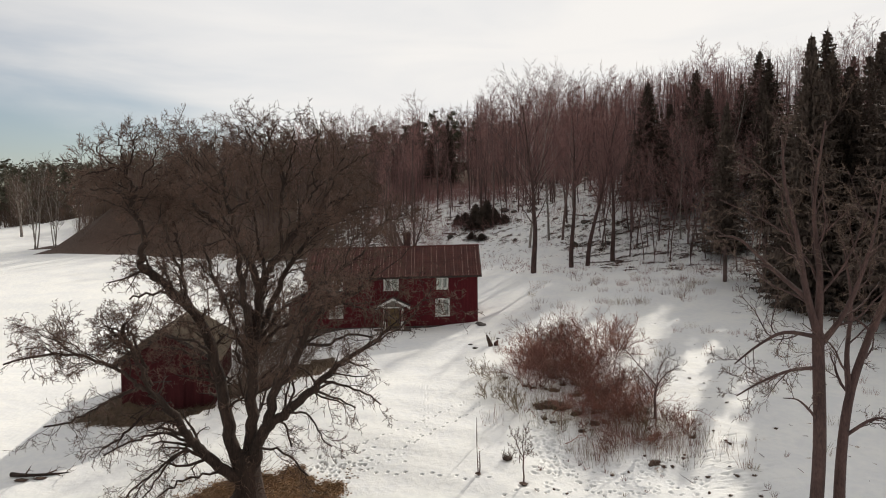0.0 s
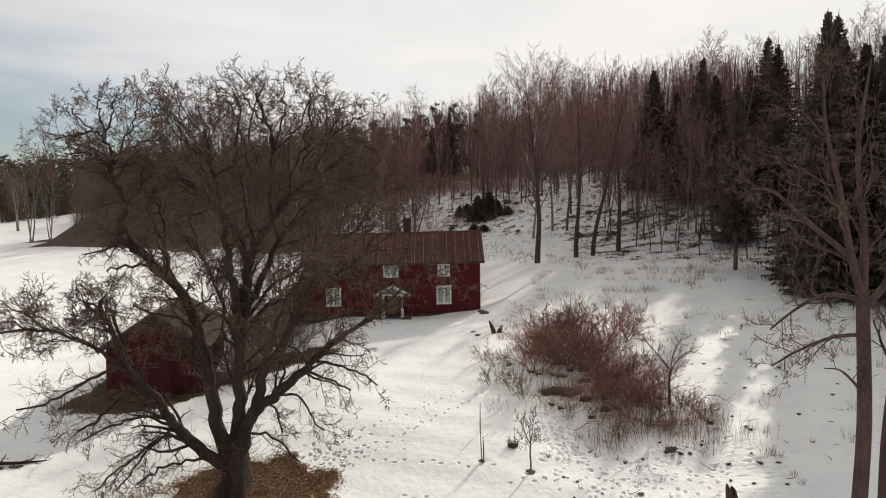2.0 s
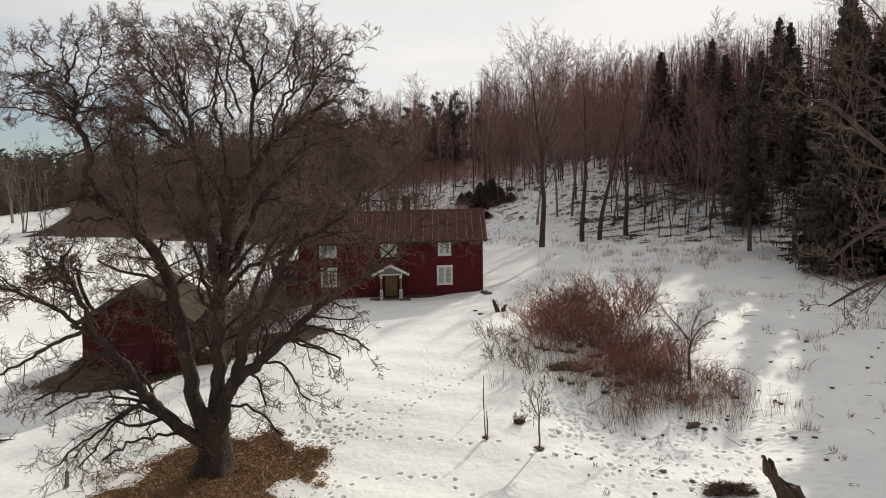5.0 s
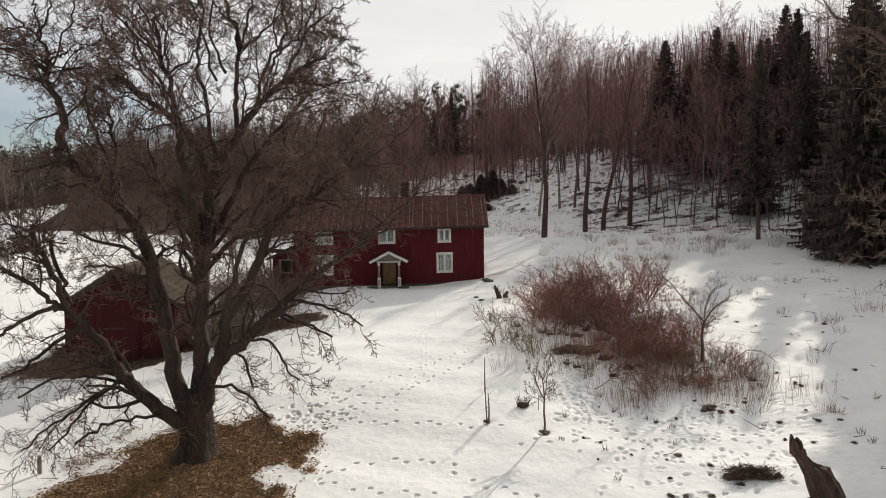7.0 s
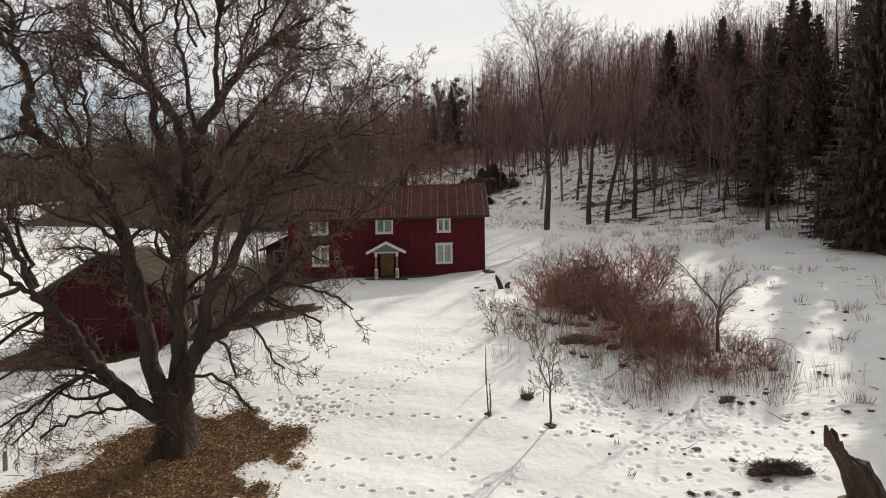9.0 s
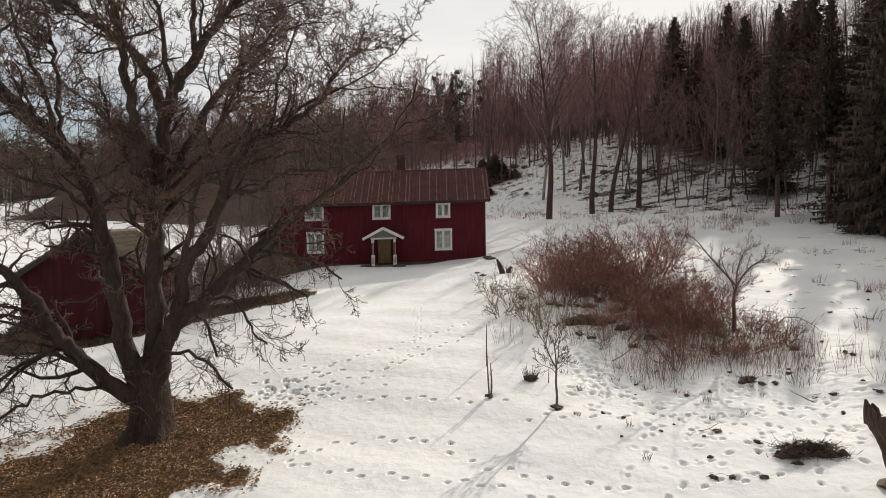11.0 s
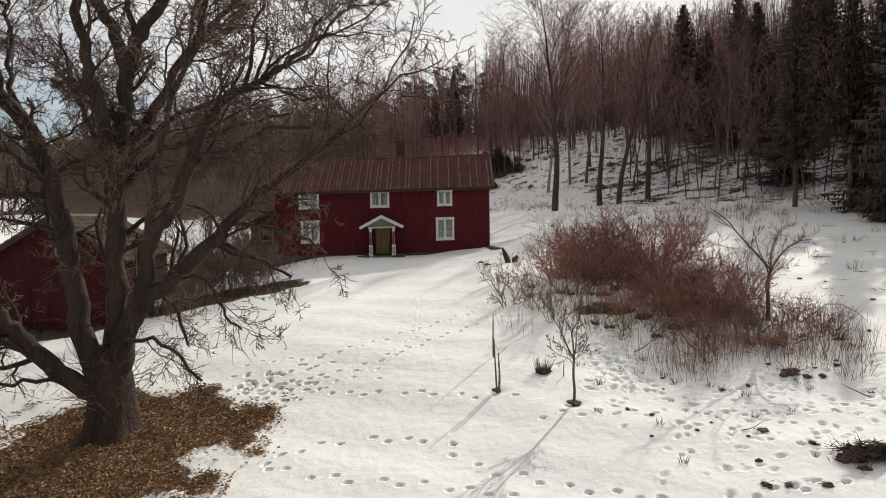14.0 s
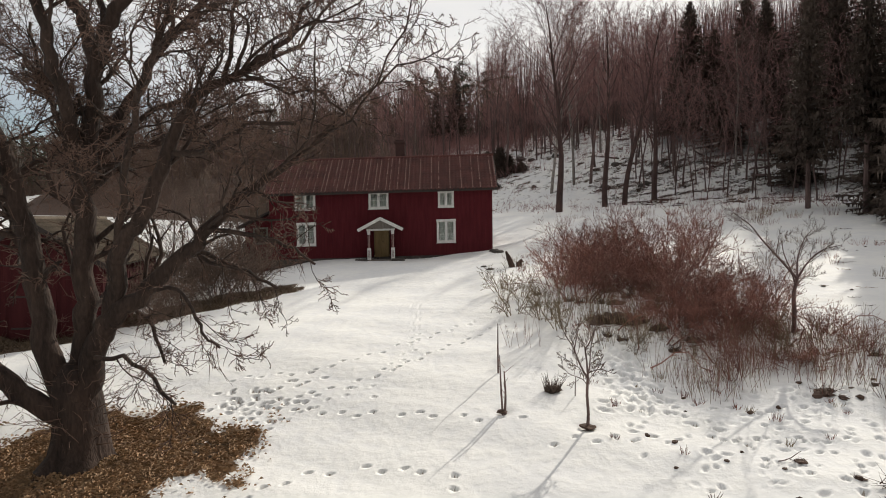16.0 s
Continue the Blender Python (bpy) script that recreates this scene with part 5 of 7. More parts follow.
def spruce(seed, height_m, spread, needles, bare_to=0.08, ring=9, close=1.0, fine=1):
    """A spruce: irregular whorls of drooping boughs, each thick with hanging sprays of needles."""
    rng = random.Random(seed)
    wood, green = Geo(), Geo()
    wood.tube([Vector((0, 0, -0.3)), Vector((0, 0, height_m * 0.5)), Vector((0, 0, height_m))], [height_m * 0.013, height_m * 0.008, 0.015], 6)
    # dead lower branches on the bare part of the trunk
    for _ in range(int(90 * bare_to)):
        a, q = rng.uniform(0, 6.28), rng.uniform(0.8, height_m * bare_to + 1.5)
        p = Vector((0, 0, q))
        e = p + Vector((math.cos(a), math.sin(a), rng.uniform(-0.5, 0.1))) * rng.uniform(0.7, 2.0)
        wood.blade(p, e, 0.025, rng)
        for _ in range(3):
            b = p.lerp(e, rng.uniform(0.3, 0.9))
            wood.blade(b, b + Vector((rng.gauss(0, 0.4), rng.gauss(0, 0.4), rng.gauss(-0.2, 0.2))), 0.016, rng)
    z = height_m * bare_to
    while z < height_m * 0.985:
        u = z / height_m
        reach = spread * (1 - u) ** 0.95 * rng.uniform(0.85, 1.1) + 0.12
        step = close * (0.30 + 0.010 * height_m * (1 - u)) * rng.uniform(0.85, 1.15)
        for i in range(ring):
            a = 6.2832 * (i + rng.uniform(-0.5, 0.5)) / ring
            ll = reach * rng.uniform(0.6, 1.2)
            zz = z + rng.uniform(-0.7, 0.7) * step
            droop = -0.22 - 0.4 * (1 - u) * rng.uniform(0.7, 1.2)
            segs = max(3, int(ll / 0.42))
            pts = [Vector((math.cos(a) * ll * t, math.sin(a) * ll * t, zz + ll * (droop * t + 0.3 * t * t))) for t in (k / segs for k in range(segs + 1))]
            side = Vector((-math.sin(a), math.cos(a), 0))
            for k in range(max(1, segs // 4), segs + 1):
                p0, p1 = pts[k - 1], pts[k]
                w = (min(0.75, ll * 0.3) * (1.25 - 0.75 * k / segs) + 0.05) * (0.62 if fine > 1 else 1.0)
                for s in (-1, 1) * fine:
                    b = p0.lerp(p1, rng.uniform(0.0, 0.5))
                    tip = b + side * (s * w * rng.uniform(0.6, 1.4)) + (p1 - p0) * rng.uniform(0.4, 1.6) + Vector((0, 0, -w * rng.uniform(0.1, 0.9)))
                    green.add([b, b + (p1 - p0) * 0.8, tip], [(0, 1, 2)])
                b = p0.lerp(p1, rng.random())
                q = (p1 - p0) * rng.uniform(0.5, 0.9) + side * rng.uniform(-0.3, 0.3) * w
                for f in (-0.4, 0.35):
                    green.blade(b + q * f, b + q * f + side * (rng.uniform(-0.5, 0.5) * w) + Vector((0, 0, -0.3 * w - rng.uniform(0.15, 0.55))), rng.uniform(0.06, 0.13), rng)
            green.add([pts[-1] + side * 0.06, pts[-1] - side * 0.06, pts[-1] + (pts[-1] - pts[-2]) * 0.9], [(0, 1, 2)])
        z += step
    return wood.mesh("trunk", BARK), green.mesh("crown", needles)


def pine(seed, height_m):
    """A pine: bare trunk, a few limbs, loose clumps of needles at the top."""
    rng = random.Random(seed)
    wood, green = Geo(), Geo()
    trunk = wander(Vector((0, 0, -0.3)), Vector((0, 0, 1)), height_m, 8, 0.03, 0.03, rng)
    wood.tube(trunk, [0.18 - 0.02 * i for i in range(8)] + [0.02], 6)
    for _ in range(26):
        u = rng.uniform(0.5, 1.0)
        p, d = along(trunk, min(u, 0.99))
        nd = turned(Vector((0, 0, 1)), rng.uniform(55, 85), rng)
        ll = 3.4 * (1.25 - u) * rng.uniform(0.5, 1.1) + 0.4
        kp = wander(p, nd, ll, 4, 0.15, 0.09, rng)
        wood.tube(kp, [0.05, 0.04, 0.03, 0.02, 0.012], 3)
        for q in kp[2:]:
            for _ in range(12):
                c = q + Vector((rng.gauss(0, 0.35), rng.gauss(0, 0.35), rng.gauss(0.05, 0.2)))
                t = turned(Vector((0, 0, 1)), rng.uniform(10, 80), rng) * rng.uniform(0.3, 0.6)
                s = turned(t, 90, rng) * 0.13
                green.add([c - s, c + s, c + t], [(0, 1, 2)])
    return wood.mesh("trunk", BARK), green.mesh("crown", PINENEEDLE)


def shrub(seed, stems, hh, spread, twig, dense=1.0):
    rng = random.Random(seed)
    g, t = Geo(), Geo()
    for _ in range(stems):
        a = rng.uniform(0, 6.28)
        p = Vector((math.cos(a) * rng.uniform(0, 0.45), math.sin(a) * rng.uniform(0, 0.45), -0.1))
        d = Vector((math.cos(a) * spread * rng.uniform(0.1, 1), math.sin(a) * spread * rng.uniform(0.1, 1), 1)).normalized()
        ll = hh * rng.uniform(0.55, 1.1)
        pts = wander(p, d, ll, 5, 0.17, -0.05, rng)
        grow(g, t, pts, 0.017, 0.007, 0, dict(split=1, sides=(4, 3, 3), kids=(7.5 * dense, 6.2 * dense), **{"from": (0.32, 0.1)}, thin=(0.6, 0.7), ratio=(0.45, 0.5), angle=(48, 46), rise=(0.08, 0.06), segs=(3, 1), bend=(0.16, 0.1), lift=(0.05, 0.0), min=0.007, blade=True, fork=0.25), rng)
    g.add(t.v, t.f)
    return (g.mesh("shrub", twig),)


def stalks(seed, count, hh, radius, mat):
    rng = random.Random(seed)
    g = Geo()
    for _ in range(count):
        a, r = rng.uniform(0, 6.28), radius * math.sqrt(rng.random())
        p = Vector((r * math.cos(a), r * math.sin(a), -0.08))
        pts = wander(p, turned(Vector((0, 0, 1)), rng.uniform(0, 22), rng), hh * rng.uniform(0.4, 1.1), 3, 0.08, -0.03, rng)
        g.tube(pts, [0.006, 0.005, 0.004, 0.0025], 3)
    return g.mesh("weed_clump", mat)


class Kind:
    """One kind of plant: built once as an Empty with its parts; further ones are copies at other places, turns and sizes."""

    def __init__(self, name, meshes, label, category, group):
        self.name, self.meshes, self.label, self.category, self.group = name, meshes, label, category, group

    def put(self, x, y, turn=0.0, size=1.0, wide=1.0, lean=0.0, label=""):
        m = pose(x, y, height(x, y) - 0.03, lean, 0, turn)
        if len(self.meshes) == 1:
            ob = tagged(new(self.name, self.meshes[0]), label or self.label, self.category, self.group)
            ob.matrix_world = m @ Matrix.Diagonal((size * wide, size * wide, size, 1))
            return ob
        ob = thing(self.name, m, label or self.label, self.category, self.group)
        ob.matrix_world = m @ Matrix.Diagonal((size * wide, size * wide, size, 1))
        for me in self.meshes:
            part(me.name.split(".")[0], me, None, ob)
        return ob


def clear_of(placed, x, y, gap):
    return all((x - a) ** 2 + (y - b) ** 2 > gap * gap for a, b in placed)


def build_woods():
    rng = random.Random(77)
    wood_group = "trees of the wooded slope"
    birches = [Kind("birch_tree", bare_tree("birch", 100 + i, 21, birch_spec(1.1), BIRCHBARK if i % 2 else BARK, TWIG, 0.19, 2), "tall slender bare birch on the wooded slope", "tree", wood_group) for i in range(4)]
    aspens = [Kind("aspen_tree", bare_tree("aspen", 200 + i, 20, aspen_spec(1.1), BARK, TWIG, 0.20, 2), "tall bare grey-brown aspen on the wooded slope", "tree", wood_group) for i in range(4)]
    stout = [Kind("birch_tree", bare_tree("edge", 150 + i, 21, dict(birch_spec(1.2), kids=(36, 9, 12)), ASHBARK, TWIG, 0.34, 3), "stout tall bare birch at the foot of the wooded slope", "tree", wood_group) for i in range(2)]
    stout += [Kind("aspen_tree", bare_tree("edge", 160 + i, 20, dict(aspen_spec(1.2), kids=(32, 9, 12)), ASHBARK, TWIG, 0.32, 3), "stout tall bare aspen at the foot of the wooded slope", "tree", wood_group) for i in range(2)]
    thin = [Kind("young_tree", bare_tree("young", 300 + i, 11, dict(birch_spec(0.8), kids=(16, 5, 3)), BARK, TWIG, 0.07, 3), "thin young bare tree at the edge of the wood", "tree", "young trees under the wood") for i in range(3)]
    far = [Kind("birch_tree", bare_tree("far", 400 + i, 18, dict(birch_spec(0.7), sides=(5, 3, 3, 3), kids=(22, 6, 9), min=0.018), BIRCHBARK if i == 0 else BARK, TWIG, 0.15, 2), "bare birch deeper in the wood", "tree", wood_group) for i in range(4)]
    spruces = [Kind("spruce_tree", spruce(500 + i, 20, 3.9, NEEDLE, (0.10, 0.24, 0.34)[i]), "tall dark green spruce among bare trees", "tree", "spruces in the wood") for i in range(3)]
    low_spruce = Kind("spruce_tree", spruce(520, 17, 4.1, NEEDLE, 0.04, 11, 0.72, 2), "broad dark spruce with boughs down to the snow", "tree", "spruces in the wood")
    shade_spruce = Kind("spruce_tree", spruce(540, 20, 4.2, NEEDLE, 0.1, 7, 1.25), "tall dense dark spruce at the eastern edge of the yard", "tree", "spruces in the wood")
    pines = [Kind("pine_tree", pine(600 + i, 17), "tall pine with a loose dark crown", "tree", "pines on the ridge") for i in range(2)]
    placed = []

    def put(kind, x, y, size=1.0, wide=1.0, lean=0.0):
        placed.append((x, y))
        kind.put(x, y, rng.uniform(0, 360), size, wide, lean)

    # the row at the wood's edge behind the house
    put(stout[0], 10.3, 78.2, 0.97, 1.05)
    put(stout[2], 15.0, 80.0, 0.94, 1.0)
    put(stout[3], 17.0, 80.6, 0.9, 1.0)
    put(stout[1], 20.3, 82.0, 0.8, 1.1)
    put(birches[1], 14.4, 93.2, 0.95)
    put(birches[2], 16.1, 92.2, 0.98)
    put(birches[3], 11.7, 92.6, 1.0)
    put(birches[2], 7.6, 104.0, 0.9)
    clump = Kind("birch_tree", bare_tree("clump", 181, 14.5, dict(birch_spec(0.9), kids=(18, 6, 7), min=0.02), BIRCHBARK, DULLTWIG, 0.16, 4, 4), "many-stemmed pale birch at the edge of the pasture", "tree", wood_group)
    put(clump, -73.4, 123.6, 1.1, 0.8)
    put(clump, -70.4, 124.6, 0.9, 0.8)
    put(clump, -92.0, 150.0, 0.9)
    for x, y, s in ((28.1, 77.8, 1.0), (30.2, 74.6, 1.0), (30.5, 71.0, 1.05), (33.6, 73.8, 1.0), (22.4, 82.2, 1.1), (25.0, 83.6, 0.95), (33.4, 78.5, 1.0), (29.6, 77.2, 0.9), (26.3, 80.1, 1.0), (24.0, 78.0, 0.7), (36.5, 70.0, 1.1), (27.0, 74.5, 0.75), (34.5, 67.5, 0.85), (31.8, 80.0, 1.0), (35.6, 76.4, 1.1), (23.6, 86.0, 1.2)):
        put(thin[int(x) % 3], x, y, s, 1.0, rng.uniform(-2, 2))
    n = 0
    while n < 30:
        x, y = rng.uniform(20, 40), rng.uniform(68, 96)
        s = (y + 0.65 * x - 95) / 1.2
        if s < -0.5 or s > 11 or x > 0.55 * y - 6 or not clear_of(placed, x, y, 1.3):
            continue
        put(thin[n % 3], x, y, rng.uniform(0.85, 1.35), rng.uniform(1.0, 1.3), rng.uniform(-3, 3))
        n += 1
    # spruces on the right-hand slope
    for x, y, s, k in ((28.9, 97.0, 1.03, 0), (24.8, 90.0, 0.7, 2), (34.0, 88.5, 1.0, 1), (38.5, 83.0, 1.05, 2), (41.5, 88.0, 1.1, 0), (45.0, 80.0, 1.15, 1), (47.5, 74.0, 1.15, 0), (52.0, 82.0, 1.1, 2), (36.0, 98.0, 1.05, 1), (44.0, 96.0, 1.1, 2), (50.0, 90.0, 1.2, 1), (56.0, 88.0, 1.1, 0), (40.5, 74.5, 1.0, 2), (44.0, 68.5, 1.05, 0), (49.0, 65.0, 1.1, 1), (30.5, 90.0, 0.75, 0), (55.0, 74.0, 1.2, 2), (42.5, 61.0, 0.95, 1)):
        put(shade_spruce if x > 0.66 * y else spruces[k], x, y, s * 0.8, rng.uniform(1.25, 1.55))
    for _ in range(26):
        x, y = rng.uniform(20, 62), rng.uniform(66, 104)
        if (y + 0.65 * x - 95) < 2 or x > 0.7 * y or not clear_of(placed, x, y, 1.9):
            continue
        put(spruces[1 + rng.randrange(2)], x, y, rng.uniform(0.5, 0.76), rng.uniform(1.3, 1.7))
    put(spruces[2], 29.4, 62.5, 0.88, 0.95)
    put(spruces[1], 27.4, 66.5, 0.88, 0.9)
    # low-crowned spruces just inside the edge
    n = 0
    while n < 14:
        x, y = rng.uniform(20.5, 46), rng.uniform(66, 92)
        s = (y + 0.65 * x - 95) / 1.2
        if s < 1.5 or s > 12 or not clear_of(placed, x, y, 2.0):
            continue
        put(spruces[0], x, y, rng.uniform(0.42, 0.66), rng.uniform(1.1, 1.4))
        n += 1
    for x, y, q in ((29.0, 54.4, 1.28), (32.8, 61.8, 1.1), (33.0, 59.5, 1.1), (34.2, 58.0, 1.15), (33.2, 50.5, 1.15), (38.0, 61.5, 1.15), (31.5, 46.0, 1.2), (37.0, 52.0, 1.15), (35.0, 43.0, 1.3), (40.0, 47.0, 1.3), (33.5, 38.0, 0.9), (39.0, 39.0, 1.0), (44.0, 54.0, 1.15), (43.0, 43.0, 1.0), (37.5, 33.5, 0.95), (45.5, 36.0, 1.0)):
        put(low_spruce if y > 49 and x < 35 else shade_spruce, x, y, q if y > 49 and x < 35 else q * 0.9, 0.78 if x < 30 else rng.uniform(1.0, 1.2))
    # bare trees among and before them
    n = 0
    while n < 16:
        x, y = rng.uniform(20, 58), rng.uniform(66, 108)
        s = (y + 0.65 * x - 95) / 1.2
        if s < 2 or s > 34 or x > 0.66 * y - 2 or not clear_of(placed, x, y, 1.5):
            continue
        put((birches + aspens)[n % 8], x, y, rng.uniform(0.62, 0.85), rng.uniform(0.85, 1.1), rng.uniform(-4, 4))
        n += 1
    # dark evergreen scrub on the bank behind the house
    scrub = Kind("juniper_bush", spruce(530, 3.2, 1.7, NEEDLE, 0.01, 11, 0.55), "dark low evergreen scrub on the snowy bank", "bush", "evergreen scrub on the bank")
    for x, y, q, w in ((4.6, 104.9, 0.65, 1.5), (6.2, 104.0, 0.95, 1.3), (7.8, 104.6, 0.75, 1.5), (2.4, 108.2, 0.5, 1.5), (3.4, 107.4, 0.6, 1.4), (6.9, 106.4, 1.0, 1.3), (4.3, 101.2, 0.3, 2.2), (5.7, 99.8, 0.28, 2.6), (9.5, 103.6, 0.4, 1.7), (5.2, 106.8, 0.9, 1.3)):
        scrub.put(x, y, rng.uniform(0, 360), q, w, rng.uniform(-14, 14))
    # bush-like tree of many stems behind the ridge of the house
    many = Kind("hazel_tree", bare_tree("hazel", 171, 8.5, dict(birch_spec(0.8), kids=(12, 5, 5), angle=(30, 38, 40)), BARK, DULLTWIG, 0.16, 14, 6), "dark bare tree of many leaning stems behind the house", "tree", wood_group)
    put(many, -4.6, 99.0, 1.25, 1.2)
    put(many, -6.6, 101.0, 1.1, 1.2)
    # bare trees over the hill
    tries = 0
    n = 0
    while n < 92 and tries < 9000:
        tries += 1
        x, y = rng.uniform(-75, 75), rng.uniform(84, 178)
        s = (y + 0.65 * x - 95) / 1.2
        if (x < -62 and y < 190) or s < (3 if x > 12 else 9) or s > 82 or x > 0.62 * y + 12 or x < -0.62 * y - 6 or not clear_of(placed, x, y, 2.6 if s > 14 else 3.4):
            continue
        if x < 14 and s < 16 and rng.random() < 0.55:
            continue
        near = s < 30 and x > -30
        kind = (birches + aspens)[rng.randrange(8)] if near else far[rng.randrange(4)]
        put(kind, x, y, rng.uniform(0.66, 0.92) if near else rng.uniform(0.72, 0.98), rng.uniform(0.9, 1.1), rng.uniform(-4, 4))
        n += 1
    # pines and spruces along the ridge
    n = 0
    while n < 40:
        x, y = rng.uniform(-70, 60), rng.uniform(120, 190)
        s = (y + 0.65 * x - 95) / 1.2
        if s < 32 or s > 100 or not clear_of(placed, x, y, 2.5):
            continue
        put(pines[n % 2] if n % 5 else spruces[n % 3], x, y, rng.uniform(0.68, 0.92) * (1.0 if n % 5 else 0.75), 1.0 if n % 5 else 1.15)
        n += 1


build_woods()


def build_far_woods():
    """The wood beyond the pasture and over the ridge, one mesh of many simple trees."""
    rng = random.Random(9)
    wood, green, tw = Geo(), Geo(), Geo()

    def conifer(x, y, hh):
        z = height(x, y) - 0.3
        wood.tube([Vector((x, y, z)), Vector((x, y, z + hh))], [0.16, 0.03], 4)
        for _ in range(95):
            u = rng.uniform(0.12, 1.0)
            r = hh * 0.15 * (1.08 - u) ** 0.8
            a = rng.uniform(0, 6.28)
            c = Vector((x + math.cos(a) * r * rng.uniform(0.2, 1), y + math.sin(a) * r * rng.uniform(0.2, 1), z + hh * u))
            s = Vector((rng.gauss(0, 0.55), rng.gauss(0, 0.55), rng.gauss(0, 0.25)))
            green.add([c - s, c + s, c + Vector((math.cos(a) * 0.7, math.sin(a) * 0.7, rng.uniform(-0.7, 0.5)))], [(0, 1, 2)])

    def bare(x, y, hh):
        p = Vector((x, y, height(x, y) - 0.3))
        pts = wander(p, Vector((0, 0, 1)), hh, 5, 0.05, 0.03, rng)
        wood.tube(pts, [0.14, 0.11, 0.08, 0.06, 0.04, 0.02], 4)
        for _ in range(22):
            u = rng.uniform(0.25, 0.97)
            q, d = along(pts, u)
            nd = turned(d, rng.uniform(22, 45), rng)
            e = q + nd * hh * 0.26 * (1.2 - u)
            tw.blade(q, e, 0.05, rng)
            for _ in range(5):
                b = q.lerp(e, rng.uniform(0.15, 0.98))
                tw.blade(b, b + turned(nd, rng.uniform(20, 60), rng) * hh * rng.uniform(0.05, 0.11), 0.03, rng)

    n = 0
    while n < 1100:
        x = rng.uniform(-230, 60)
        y = rng.uniform(165, 290)
        edge = 178 + 0.12 * (x + 150) + 8 * math.sin(x * 0.07)
        if y < edge:
            continue
        front = y < edge + 14
        if rng.random() < (0.25 if front else 0.72):
            conifer(x, y, rng.uniform(12.5, 18))
        else:
            bare(x, y, rng.uniform(10, 17))
        n += 1
    # brush along the foot of the wood
    for k in range(1500):
        x = rng.uniform(-230, 20)
        deep = k > 800
        y = 178 + 0.12 * (x + 150) + 8 * math.sin(x * 0.07) + (rng.uniform(10, 40) if deep else rng.uniform(-2, 12))
        z, hh = height(x, y) - 0.1, rng.uniform(3.5, 8.0) if deep else rng.uniform(2.0, 5.5)
        for _ in range(9):
            q = Vector((x + rng.gauss(0, 0.8), y + rng.gauss(0, 0.8), z))
            e = q + turned(Vector((0, 0, 1)), rng.uniform(5, 40), rng) * hh * rng.uniform(0.5, 1.0)
            tw.blade(q, e, 0.10, rng)
            tw.blade(q.lerp(e, 0.4), q.lerp(e, 0.6) + Vector((rng.gauss(0, 0.7), rng.gauss(0, 0.7), rng.uniform(0, 0.8))), 0.08, rng)
    woods = thing("far_woods", pose(0, 0, 0), "distant mixed wood of pines and bare birches beyond the pasture", "woods", kind="stuff")
    part("trunks", wood, BARK, woods)
    part("pine_crowns", green, PINENEEDLE, woods)
    part("bare_crowns", tw, DULLTWIG, woods)


build_far_woods()


